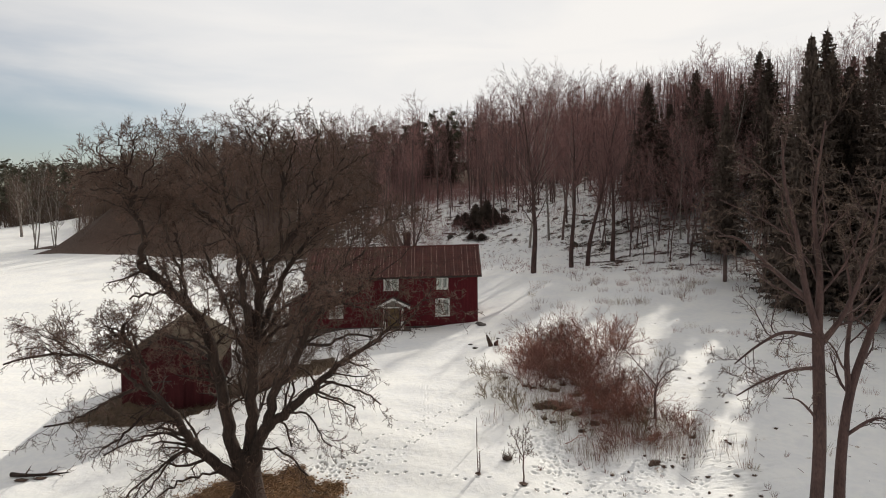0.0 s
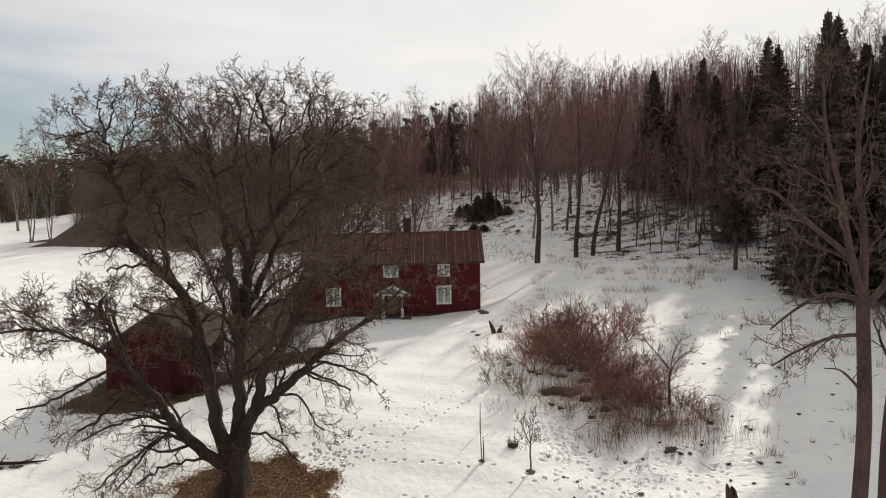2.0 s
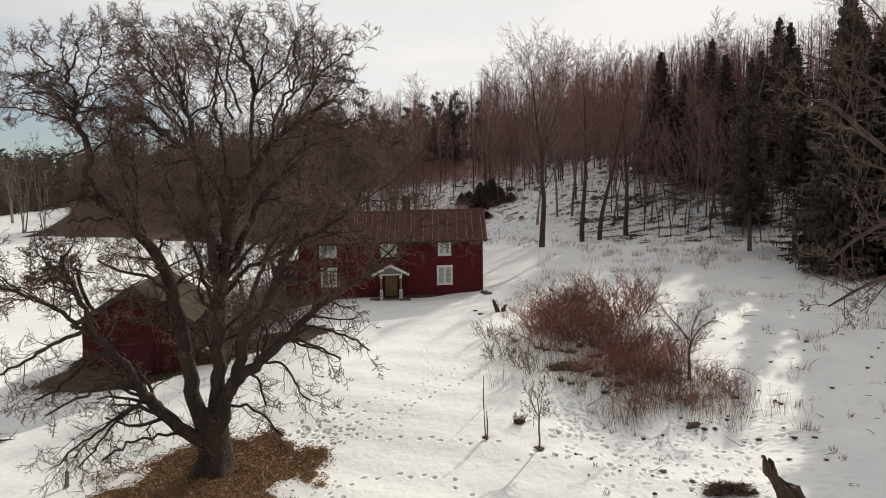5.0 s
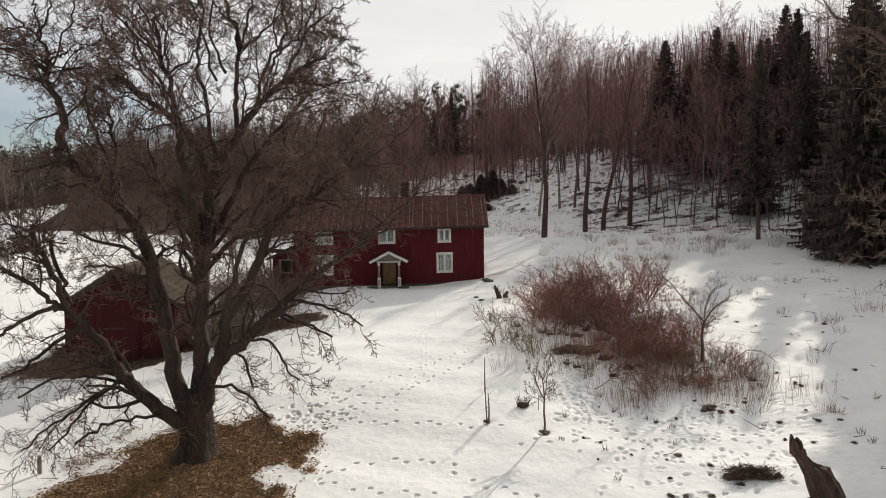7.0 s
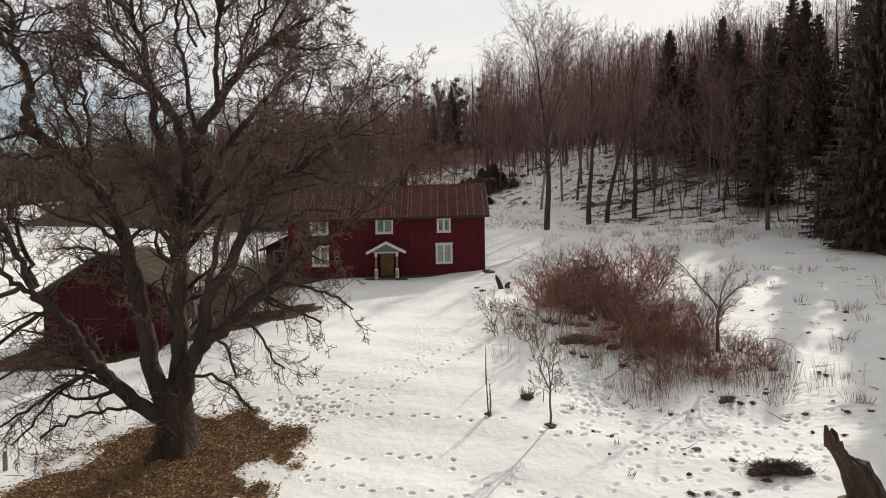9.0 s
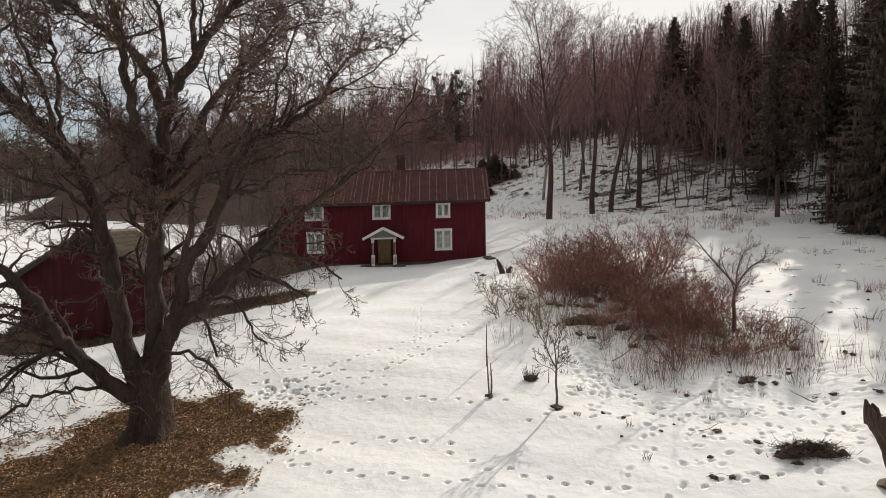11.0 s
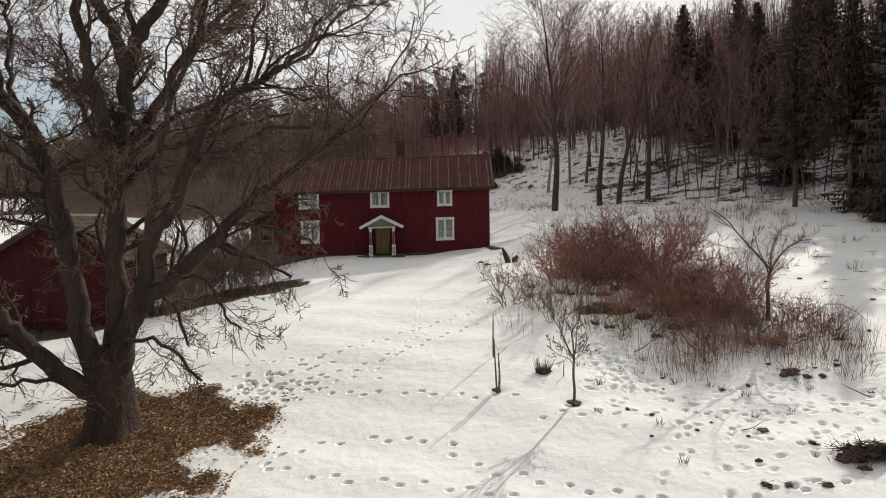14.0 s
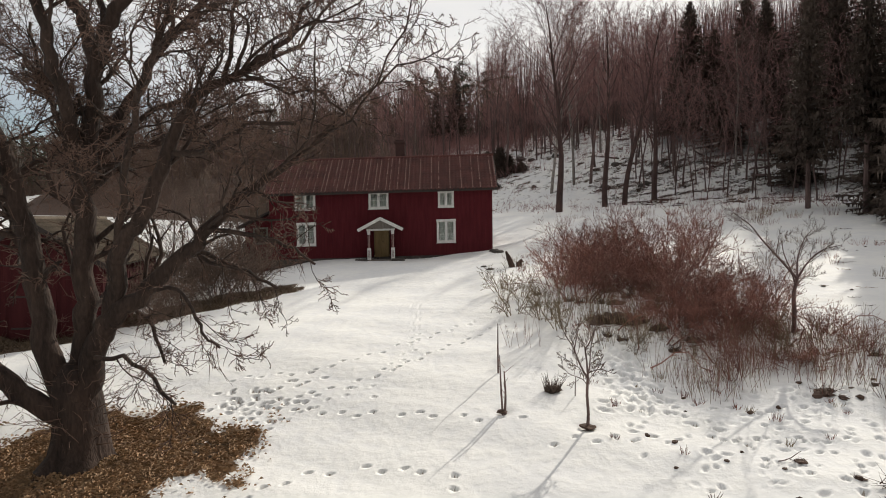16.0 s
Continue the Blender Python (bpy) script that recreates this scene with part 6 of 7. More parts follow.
def build_inner_wood():
    """The close-set bare stems and undergrowth within the wood on the slope, past counting."""
    rng = random.Random(19)
    wood, east_twigs, west_twigs = Geo(), Geo(), Geo()
    n = 0
    while n < 2450:
        x, y = rng.uniform(-125, 95), rng.uniform(84, 205)
        west_tongue = 1800 <= n < 2000
        if west_tongue:
            y = rng.uniform(124, 188)
            x = rng.uniform(-0.53, -0.36) * y
        elif n >= 1650:
            x, y = rng.uniform(5, 52), rng.uniform(86, 128)
        elif n >= 2000:
            x, y = rng.uniform(-14, 70), rng.uniform(96, 165)
        s = (y + 0.65 * x - 95) / 1.2
        if n >= 2000 and (s < 27 or s > 62):
            continue
        if 1650 <= n < 1800 and (s > 32 or s < 15):
            continue
        if not west_tongue and ((x < -62 and y < 190) or s < (4 if x < -8 else 13) or s > 88 or abs(x) > 0.72 * y + 6 or (n < 1650 and x > -8 and s < 22 and rng.random() < 0.6)):
            continue
        n += 1
        tw = west_twigs if x < -12 else east_twigs
        hh = rng.uniform(10, 17) if rng.random() < 0.7 else rng.uniform(4, 8)
        p = Vector((x, y, height(x, y) - 0.3))
        pts = wander(p, turned(Vector((0, 0, 1)), rng.uniform(0, 5), rng), hh, 4, 0.04, 0.02, rng)
        wood.tube(pts, [hh * q for q in (0.0085, 0.0065, 0.0048, 0.003, 0.0012)], 4)
        for _ in range(20):
            u = rng.uniform(0.2, 0.99)
            q, d = along(pts, min(u, 0.98))
            nd = turned(d, rng.uniform(22, 50), rng)
            e = q + nd * hh * (0.27 * (1.2 - u)) * rng.uniform(0.7, 1.2)
            thick = 0.5 if x > -5 else 0.75
            tw.blade(q, e, 0.034 * thick, rng)
            for _ in range(5):
                b = q.lerp(e, rng.uniform(0.2, 0.95))
                tw.blade(b, b + (turned(nd, rng.uniform(20, 55), rng) + Vector((0, 0, 0.2))) * hh * rng.uniform(0.05, 0.12), 0.02 * thick, rng)
    # brush on the floor of the wood and along its edge
    n = 0
    while n < 3850:
        x, y = rng.uniform(-120, 80), rng.uniform(80, 180)
        s = (y + 0.65 * x - 95) / 1.2
        edge = x < 0
        if (x < -60 and y < 190) or s < (2 if edge else 9) or s > 70 or abs(x) > 0.72 * y + 6 or (not edge and rng.random() < 0.72):
            continue
        n += 1
        hh = rng.uniform(0.8, 3.2) * (1.5 if edge else 1.0)
        if n > 2200:
            # the brush-grown mound out in the pasture
            x = rng.uniform(-66, -44)
            y = rng.uniform(121.5, 140)
            hh = rng.uniform(0.3, 1.0) if y < 128 else rng.uniform(1.5, 5.0)
        if n > 2850:
            # brush along the crest of the bank behind the house
            u = rng.random()
            x, y = -16 + 28 * u + rng.gauss(0, 1.5), 134 - 23 * u + abs(rng.gauss(0, 5))
            hh = rng.uniform(1.5, 4.0)
        if n > 3300:
            # and under the wood's western tongue
            y = rng.uniform(126, 186)
            x = rng.uniform(-0.53, -0.36) * y
            hh = rng.uniform(3.0, 6.5)
        z = height(x, y)
        tw = west_twigs if x < -12 else east_twigs
        for _ in range(7):
            q = Vector((x + rng.gauss(0, 0.4), y + rng.gauss(0, 0.4), z - 0.1))
            e = q + turned(Vector((0, 0, 1)), rng.uniform(3, 35), rng) * hh * rng.uniform(0.5, 1.1)
            tw.blade(q, e, 0.022, rng)
            for _ in range(3):
                b = q.lerp(e, rng.uniform(0.25, 0.9))
                tw.blade(b, b + turned((e - q).normalized(), rng.uniform(20, 50), rng) * hh * rng.uniform(0.15, 0.35), 0.014, rng)
    # low scrub over the open slope above the house, thick in one place
    tw = east_twigs
    n = 0
    while n < 1100:
        x, y = rng.uniform(-6, 46), rng.uniform(62, 125)
        if n >= 950:
            x, y = rng.gauss(5.6, 2.4), rng.gauss(106.5, 1.8)
        s = (y + 0.65 * x - 95) / 1.2
        if s < -9 or s > 34:
            continue
        n += 1
        z = height(x, y)
        hh = rng.uniform(0.25, 1.1) if n < 950 else rng.uniform(0.8, 2.2)
        for _ in range(6):
            q = Vector((x + rng.gauss(0, 0.35), y + rng.gauss(0, 0.35), z - 0.05))
            e = q + turned(Vector((0, 0, 1)), rng.uniform(5, 65), rng) * hh * rng.uniform(0.5, 1.2)
            tw.blade(q, e, 0.022, rng)
            b = q.lerp(e, rng.uniform(0.3, 0.8))
            tw.blade(b, b + turned((e - q).normalized(), rng.uniform(20, 60), rng) * hh * 0.4, 0.015, rng)
    inner = thing("inner_wood", pose(0, 0, 0), "dense bare brown stems and undergrowth inside the wood", "woods", kind="stuff")
    part("stems", wood, BARK, inner)
    part("twigs", east_twigs, TWIG, inner)
    part("twigs", west_twigs, DULLTWIG, inner)


build_inner_wood()


def build_ash():
    """The two-stemmed bare tree near the start of the way."""
    spec = dict(split=3, sides=(9, 6, 4, 3, 3), blade=True, fork=0.3, kids=(18, 7, 7, 7), **{"from": (0.34, 0.2, 0.12, 0.1)}, thin=(0.42, 0.5, 0.55, 0.6), ratio=(0.34, 0.48, 0.5, 0.5), angle=(52, 46, 46, 45), rise=(0.18, 0.06, 0.0, 0.0),
                segs=(7, 5, 3, 2), bend=(0.15, 0.2, 0.22, 0.2), lift=(0.06, 0.03, 0.0, 0.0), min=0.006, fine=0.0042, taper=0.9, shape=lambda u: 1.15 - 0.6 * u)
    for x, y, seed, limbs in (
        (10.75, 19.5, 31, (
            (((0, 0, -0.3), (-0.05, 0, 3), (0.1, 0.05, 6), (0.02, 0.1, 9.3)), 0.22, 0.16, 0),
            (((0.02, 0.1, 9.2), (-0.35, 0.1, 10.6), (-0.65, 0.1, 12.2), (-1.0, 0.1, 13.6), (-1.1, 0.1, 15.0)), 0.12, 0.025, 10),
            (((0.02, 0.1, 9.2), (0.15, 0.3, 11.0), (0.0, 0.4, 13.0), (0.3, 0.4, 15.4)), 0.13, 0.025, 11),
            (((0.05, 0.1, 8.9), (0.7, -0.1, 10.0), (1.3, -0.2, 11.8), (1.6, -0.2, 13.6)), 0.10, 0.025, 9),
            (((0.0, 0.1, 9.2), (-1.0, 0.0, 9.35), (-1.8, -0.1, 9.0), (-2.5, -0.2, 8.5)), 0.07, 0.02, 7),
            (((0.05, 0.1, 8.3), (-0.8, 0.0, 8.25), (-1.6, 0.1, 7.9), (-2.3, 0.1, 7.5)), 0.06, 0.02, 7),
            (((0.08, 0.05, 6.7), (-0.25, 0.0, 7.1), (-0.6, 0.0, 7.4), (-1.0, 0.0, 7.45)), 0.05, 0.012, 2),
            (((-0.2, 0.1, 10.2), (-1.2, 0.5, 11.2), (-2.0, 0.7, 12.0), (-2.6, 0.8, 12.1)), 0.08, 0.02, 7),
        )),
        (11.75, 19.9, 32, (
            (((0, 0, -0.3), (-0.1, 0, 3.2), (-0.05, 0, 5.6), (0.25, 0.1, 7.4), (0.9, 0.2, 9.2)), 0.2, 0.10, 4),
            (((0.2, 0.1, 7.2), (0.1, 0.1, 8.4), (0.2, 0.1, 10.0), (0.0, 0.2, 11.6)), 0.1, 0.02, 7),
            (((0.9, 0.2, 9.1), (1.4, 0.2, 10.6), (1.6, 0.2, 12.6)), 0.12, 0.03, 7),
            (((0.0, 0.0, 6.0), (0.8, -0.2, 6.6), (1.5, -0.3, 6.4)), 0.06, 0.02, 6),
        )),
    ):
        rng = random.Random(seed)
        wood, twigs = Geo(), Geo()
        for corners, r0, r1, kids in limbs:
            pts = smooth_path(corners, 4)
            s = dict(spec, kids=(kids, 6, 6, 6))
            if kids:
                length = sum((b - a).length for a, b in zip(pts[:-1], pts[1:]))
                s["from"] = (0.15 if r0 < 0.18 else 0.7, 0.2, 0.12, 0.1)
                s["ratio"] = (min(0.6, 2.4 / length), 0.48, 0.5, 0.5)
                grow(wood, twigs, pts, r0, r1, 0, s, rng)
            else:
                wood.tube(pts, [r0 + (r1 - r0) * k / (len(pts) - 1) for k in range(len(pts))], 10)
        tree = thing("ash_tree", pose(x, y, height(x, y)), "bare dark-barked ash with crooked upswept branches", "tree", "ashes by the yard")
        part("trunk", wood, ASHBARK, tree, smooth=True)
        part("crown", twigs, DULLTWIG, tree)


build_ash()


# ---- thicket and garden ----
def rugged(radius, seed, squash=(1, 1, 1), bumpy=0.25, detail=2):
    """A rough lump: an icosphere pushed in and out by noise."""
    bm = bmesh.new()
    bmesh.ops.create_icosphere(bm, subdivisions=detail, radius=radius)
    for v in bm.verts:
        k = 1 + bumpy * noise.noise(v.co * (1.6 / radius) + Vector((seed * 3.1, seed, 0))) * 2 + bumpy * 0.5 * noise.noise(v.co * (4 / radius) + Vector((seed, 0, seed)))
        v.co = Vector((v.co.x * squash[0], v.co.y * squash[1], v.co.z * squash[2])) * k
    g = Geo()
    bm.verts.index_update()
    g.add([v.co.copy() for v in bm.verts], [tuple(v.index for v in f.verts) for f in bm.faces])
    bm.free()
    return g


def build_thicket():
    rng = random.Random(14)
    brown = [Kind("shrub", shrub(760 + i, 15, (2.4, 3.0, 1.9)[i], 1.0, DULLTWIG, 1.15), "leafless brown shrub on the bank beside the barn", "shrub", "shrubs on the bank") for i in range(3)]
    kinds = [Kind("shrub", shrub(700 + i, 15, (2.3, 2.0, 2.6, 1.5)[i], 1.05, SHRUBTWIG, 1.1), "leafless red-brown twiggy shrub in the snowy thicket", "shrub", "shrubs of the thicket") for i in range(4)]
    pale = [Kind("shrub", shrub(720 + i, 12, (1.5, 1.1)[i], 0.9, PALETWIG), "leafless pale-twigged low shrub at the thicket's edge", "shrub", "shrubs of the thicket") for i in range(2)]
    for x, y in ((-13.4, 44.0), (-12.6, 45.6), (-13.0, 47.4), (-11.8, 48.6), (-12.4, 50.2), (-11.0, 46.6), (-13.6, 49.6), (-10.6, 50.6), (-14.0, 52.2), (-11.6, 52.6), (-12.8, 42.8), (-10.2, 48.8), (-13.9, 46.0), (-12.0, 43.6)):
        brown[rng.randrange(3)].put(x, y, rng.uniform(0, 360), rng.uniform(0.9, 1.45))
    for _ in range(14):
        y = rng.uniform(54, 68)
        brown[rng.randrange(3)].put(-10.5 - 0.36 * (y - 48) + rng.gauss(0, 1.3), y, rng.uniform(0, 360), rng.uniform(0.9, 1.5))
    weed = [stalks(740 + i, 19, 1.0, 0.8, (STRAW, SHRUBTWIG)[i]) for i in range(2)]
    # clumps: tall at the back, broad in the middle, low and broken in front
    for count, cx, sx, cy, sy, lo, hi in ((13, 8.4, 1.6, 46.4, 0.8, 0.95, 1.45), (7, 6.4, 0.9, 43.6, 0.7, 0.8, 1.2), (19, 7.7, 1.5, 40.8, 1.3, 0.7, 1.2), (9, 8.4, 1.3, 36.8, 0.8, 0.6, 0.95), (9, 8.7, 0.8, 36.0, 0.9, 0.6, 0.95), (7, 8.8, 1.3, 38.6, 0.8, 0.7, 1.05), (7, 11.3, 0.7, 34.8, 0.6, 0.4, 0.62)):
        for _ in range(count):
            x, y = rng.gauss(cx, sx), rng.gauss(cy, sy)
            (kinds if rng.random() < 0.85 else pale * 2)[rng.randrange(4)].put(x, y, rng.uniform(0, 360), rng.uniform(lo, hi))
    for _ in range(9):
        x, y = rng.gauss(8.4, 1.7), rng.gauss(33.6, 0.8)
        (kinds if rng.random() < 0.6 else pale * 2)[rng.randrange(4)].put(x, y, rng.uniform(0, 360), rng.uniform(0.35, 0.6))
    for _ in range(6):
        x, y = rng.gauss(11.2, 0.8), rng.gauss(33.4, 0.6)
        kinds[3].put(x, y, rng.uniform(0, 360), rng.uniform(0.35, 0.5), 1.6)
    # dark tussocks at the feet of the shrubs
    for k in range(34):
        u = rng.random()
        x, y = 5.6 + 5.6 * u + rng.gauss(0, 1.3), 42.0 - 8.2 * u + rng.gauss(0, 1.2)
        r = rng.uniform(0.08, 0.2)
        g = rugged(r, k + 200, (1.5, 1.1, 0.5), 0.5)
        for _ in range(50):
            a = rng.uniform(0, 6.28)
            q = Vector((r * 1.3 * math.cos(a) * rng.random(), r * 1.2 * math.sin(a) * rng.random(), 0.0))
            g.blade(q, q + Vector((rng.gauss(0, 0.22), rng.gauss(0, 0.22), rng.uniform(0.05, 0.4))), 0.01, rng)
        ob = tagged(new("tussock", g.mesh("tussock", EARTH)), "dark grass tussock at the foot of the thicket", "tussock", "tussocks in the thicket")
        ob.matrix_world = pose(x, y, height(x, y), 0, 0, rng.uniform(0, 360))
    for k, (x, y, r) in enumerate(((5.3, 37.6, 0.32), (5.8, 37.5, 0.4), (6.3, 37.4, 0.42), (6.7, 37.3, 0.3), (5.35, 36.1, 0.12), (5.7, 35.7, 0.13), (7.1, 36.4, 0.22), (7.8, 35.2, 0.2))):
        g = rugged(r, k + 260, (1.3, 1.0, 0.75), 0.45)
        for _ in range(int(300 * r)):
            a = rng.uniform(0, 6.28)
            q = Vector((r * 1.2 * math.cos(a), r * math.sin(a), 0.1 * r))
            g.blade(q, q + Vector((rng.gauss(0, 0.2), rng.gauss(0, 0.2), rng.uniform(0.1, 0.5))), 0.01, rng)
        ob = tagged(new("tussock", g.mesh("tussock", EARTH)), "dark earthy hummock overgrown with dead stalks", "tussock", "tussocks in the thicket")
        ob.matrix_world = pose(x, y, height(x, y), 0, 0, rng.uniform(0, 360))
    for k in range(26):
        x, y = rng.gauss(9.0, 1.7), max(33.6, rng.gauss(35.0, 1.1))
        a = rng.uniform(0, 6.28)
        l = rng.uniform(1.2, 2.8)
        g = Geo()
        arch = [Vector((math.cos(a) * l * u, math.sin(a) * l * u, -0.08 + l * 0.32 * math.sin(3.0 * min(u * 1.05, 1.0)) + 0.05 * rng.gauss(0, 1))) for u in (0, 0.2, 0.4, 0.6, 0.8, 1.0)]
        g.tube(arch, [0.024, 0.02, 0.017, 0.014, 0.01, 0.005], 4)
        for _ in range(26):
            q, d = along(arch, rng.uniform(0.15, 0.98))
            g.blade(q, q + (turned(d, rng.uniform(30, 80), rng) + Vector((0, 0, 0.3))) * rng.uniform(0.15, 0.5), 0.008, rng)
        ob = tagged(new("bent_branch", g.mesh("bent_branch", SHRUBTWIG)), "bent bare stem arching over the thicket's snow", "branch", "bent stems in the thicket")
        ob.matrix_world = pose(x, y, height(x, y))
    for x, y in ((2.7, 40.0), (3.2, 42.2), (3.6, 38.8), (2.4, 43.6), (4.2, 37.4)):
        pale[rng.randrange(2)].put(x, y, rng.uniform(0, 360), rng.uniform(0.9, 1.25))
    dry = (Geo(), Geo())
    for i in range(104):
        u = rng.random()
        x, y = 4.8 + 7.2 * u + rng.gauss(0, 0.9), 39.0 - 6.0 * u + rng.gauss(0, 1.4)
        if i > 83:
            x, y = rng.uniform(5.9, 10.8), 32.4 + rng.gauss(0, 0.4)
        k = rng.randrange(2)
        m = pose(x, y, height(x, y), 0, 0, rng.uniform(0, 360))
        dry[k].add([m @ v.co for v in weed[k].vertices], [tuple(f.vertices) for f in weed[k].polygons])
    for g, mat, label in ((dry[0], STRAW, "dry straw-coloured weed stalks standing in the snow"), (dry[1], SHRUBTWIG, "dry red-brown weed stalks standing in the snow")):
        tagged(new("dry_weeds", g.mesh("dry_weeds", mat)), label, "weeds", kind="stuff")


build_thicket()


def small_tree(name, seed, x, y, hh, girth, label, bark, spec, lean=2.0):
    wood, crown = bare_tree(name, seed, hh, spec, bark, DULLTWIG, girth, lean)
    ob = thing(name, pose(x, y, height(x, y)), label, "tree")
    part("trunk", wood, None, ob)
    part("crown", crown, None, ob)
    return ob


YOUNG = dict(split=1, sides=(7, 4, 3, 3), kids=(11, 4, 3), **{"from": (0.36, 0.25, 0.2)}, thin=(0.45, 0.55, 0.6), ratio=(0.42, 0.42, 0.45), angle=(36, 40, 40), rise=(0.25, 0.15, 0.1), segs=(5, 3, 2), bend=(0.09, 0.12, 0.12), lift=(0.06, 0.05, 0.04), min=0.005, taper=0.9, shape=lambda u: 1.15 - 0.7 * u)


def build_sapling():
    """Young fruit tree: a bare leg, three rising stems and fine side branches, in a ring of dug earth."""
    rng = random.Random(47)
    tree = thing("fruit_sapling", pose(3.5, 30.2, height(3.5, 30.2)), "young bare fruit tree with a slim straight trunk in dug earth", "tree")
    wood, twigs = Geo(), Geo()
    wood.tube(smooth_path(((0.0, 0, -0.2), (0.03, 0, 0.3), (0.0, 0.0, 0.75), (0.02, 0, 1.2)), 3), [0.04 - 0.001 * k for k in range(10)], 8)
    spec = dict(YOUNG, kids=(11, 5, 4), **{"from": (0.2, 0.2, 0.2)}, ratio=(0.34, 0.45, 0.45), angle=(48, 42, 40), rise=(0.2, 0.1, 0.1), bend=(0.16, 0.16, 0.12), min=0.005)
    for corners, r in (
        (((0.02, 0, 1.15), (-0.16, 0.05, 1.5), (-0.31, 0.1, 1.9), (-0.46, 0.15, 2.15), (-0.6, 0.2, 2.45)), 0.027),
        (((0.02, 0, 1.2), (-0.02, -0.08, 1.6), (-0.06, -0.15, 1.9), (0.01, -0.2, 2.05), (0.13, -0.2, 2.35), (0.12, -0.2, 2.7)), 0.026),
        (((0.02, 0, 1.2), (0.09, 0.1, 1.5), (0.13, 0.2, 1.85), (0.22, 0.25, 2.2), (0.3, 0.3, 2.45)), 0.02),
        (((-0.28, 0.1, 1.85), (-0.26, -0.1, 2.2), (-0.22, -0.2, 2.6)), 0.014),
        (((0.0, 0, 1.0), (-0.15, -0.2, 1.2), (-0.5, -0.4, 1.38), (-0.68, -0.5, 1.6)), 0.012),
        (((-0.05, 0, 1.28), (-0.25, 0.2, 1.45), (-0.66, 0.35, 1.7)), 0.012),
        (((0.04, 0, 1.3), (0.28, -0.15, 1.42), (0.6, -0.3, 1.34)), 0.012),
        (((0.03, 0, 1.12), (0.18, 0.2, 1.2), (0.4, 0.35, 1.45), (0.45, 0.4, 1.7)), 0.012),
    ):
        grow(wood, twigs, smooth_path(corners, 3), r, 0.006, 0, spec, rng)
    part("trunk", wood, BARK, tree, smooth=True)
    part("crown", twigs, DULLTWIG, tree)
    part("earth_ring", rugged(0.16, 9, (1.2, 0.9, 0.3), 0.5), EARTH, tree, "ring of dark dug earth round the trunk")


build_sapling()


def build_thorn():
    """The small open-crowned tree in the thicket: a straight stem that forks into long spreading limbs."""
    rng = random.Random(43)
    x, y = 11.0, 35.4
    tree = thing("thorn_tree", pose(x, y, height(x, y)), "small bare tree with an open spreading crown rising from the thicket", "tree")
    wood, twigs = Geo(), Geo()
    spec = dict(YOUNG, kids=(9, 6, 5), **{"from": (0.25, 0.2, 0.15)}, thin=(0.4, 0.5, 0.6), ratio=(0.44, 0.5, 0.55), angle=(38, 40, 40), rise=(0.15, 0.1, 0.05), bend=(0.14, 0.16, 0.12), min=0.0035, shape=lambda u: 1.1 - 0.5 * u)
    wood.tube(smooth_path(((0, 0, -0.2), (0.02, 0, 0.6), (0.0, 0.02, 1.2), (0.1, 0.0, 1.75)), 3), [0.075 - 0.002 * k for k in range(10)], 8)
    for corners, r in (
        (((0.1, 0, 1.7), (-0.35, 0.1, 2.25), (-0.9, 0.2, 2.9), (-1.3, 0.2, 3.4), (-1.75, 0.3, 3.75)), 0.045),
        (((0.1, 0, 1.7), (0.35, -0.1, 2.2), (0.75, -0.2, 2.6), (1.3, -0.3, 2.75)), 0.038),
        (((0.1, 0, 1.7), (0.25, 0.3, 2.3), (0.6, 0.6, 2.9), (1.0, 0.9, 3.2)), 0.035),
        (((0.05, 0, 1.5), (-0.3, -0.4, 2.0), (-0.7, -0.8, 2.5), (-0.9, -1.0, 3.0)), 0.03),
        (((0.0, 0, 1.3), (0.4, 0.4, 1.6), (0.8, 0.8, 1.7), (1.2, 1.0, 1.65)), 0.025),
    ):
        grow(wood, twigs, smooth_path(corners, 3), r, 0.009, 0, spec, rng)
    part("trunk", wood, BARK, tree, smooth=True)
    part("crown", twigs, DULLTWIG, tree)


build_thorn()


def build_yard_trees():
    """Slim bare trees between the barn and the house."""
    rng = random.Random(53)
    for k, (x, y, hh) in enumerate(((-17.0, 61.5, 6.5), (-15.4, 64.5, 6.0), (-18.6, 66.5, 7.0), (-20.5, 70.0, 7.5), (-16.2, 69.5, 6.5), (-14.4, 60.2, 5.0), (-19.6, 62.2, 6.0), (-22.6, 66.0, 6.5))):
        small_tree("yard_tree", 440 + k, x, y, hh, 0.085, "slim bare tree on the bank between barn and house", BARK, dict(YOUNG, kids=(16, 6, 6), **{"from": (0.2, 0.2, 0.15)}, angle=(42, 42, 42), ratio=(0.42, 0.45, 0.45), min=0.010), 3)


build_yard_trees()


# ---- small things in the yard ----
def at(x, y, dz=0.0, turn=0.0):
    return pose(x, y, height(x, y) + dz, 0, 0, turn)


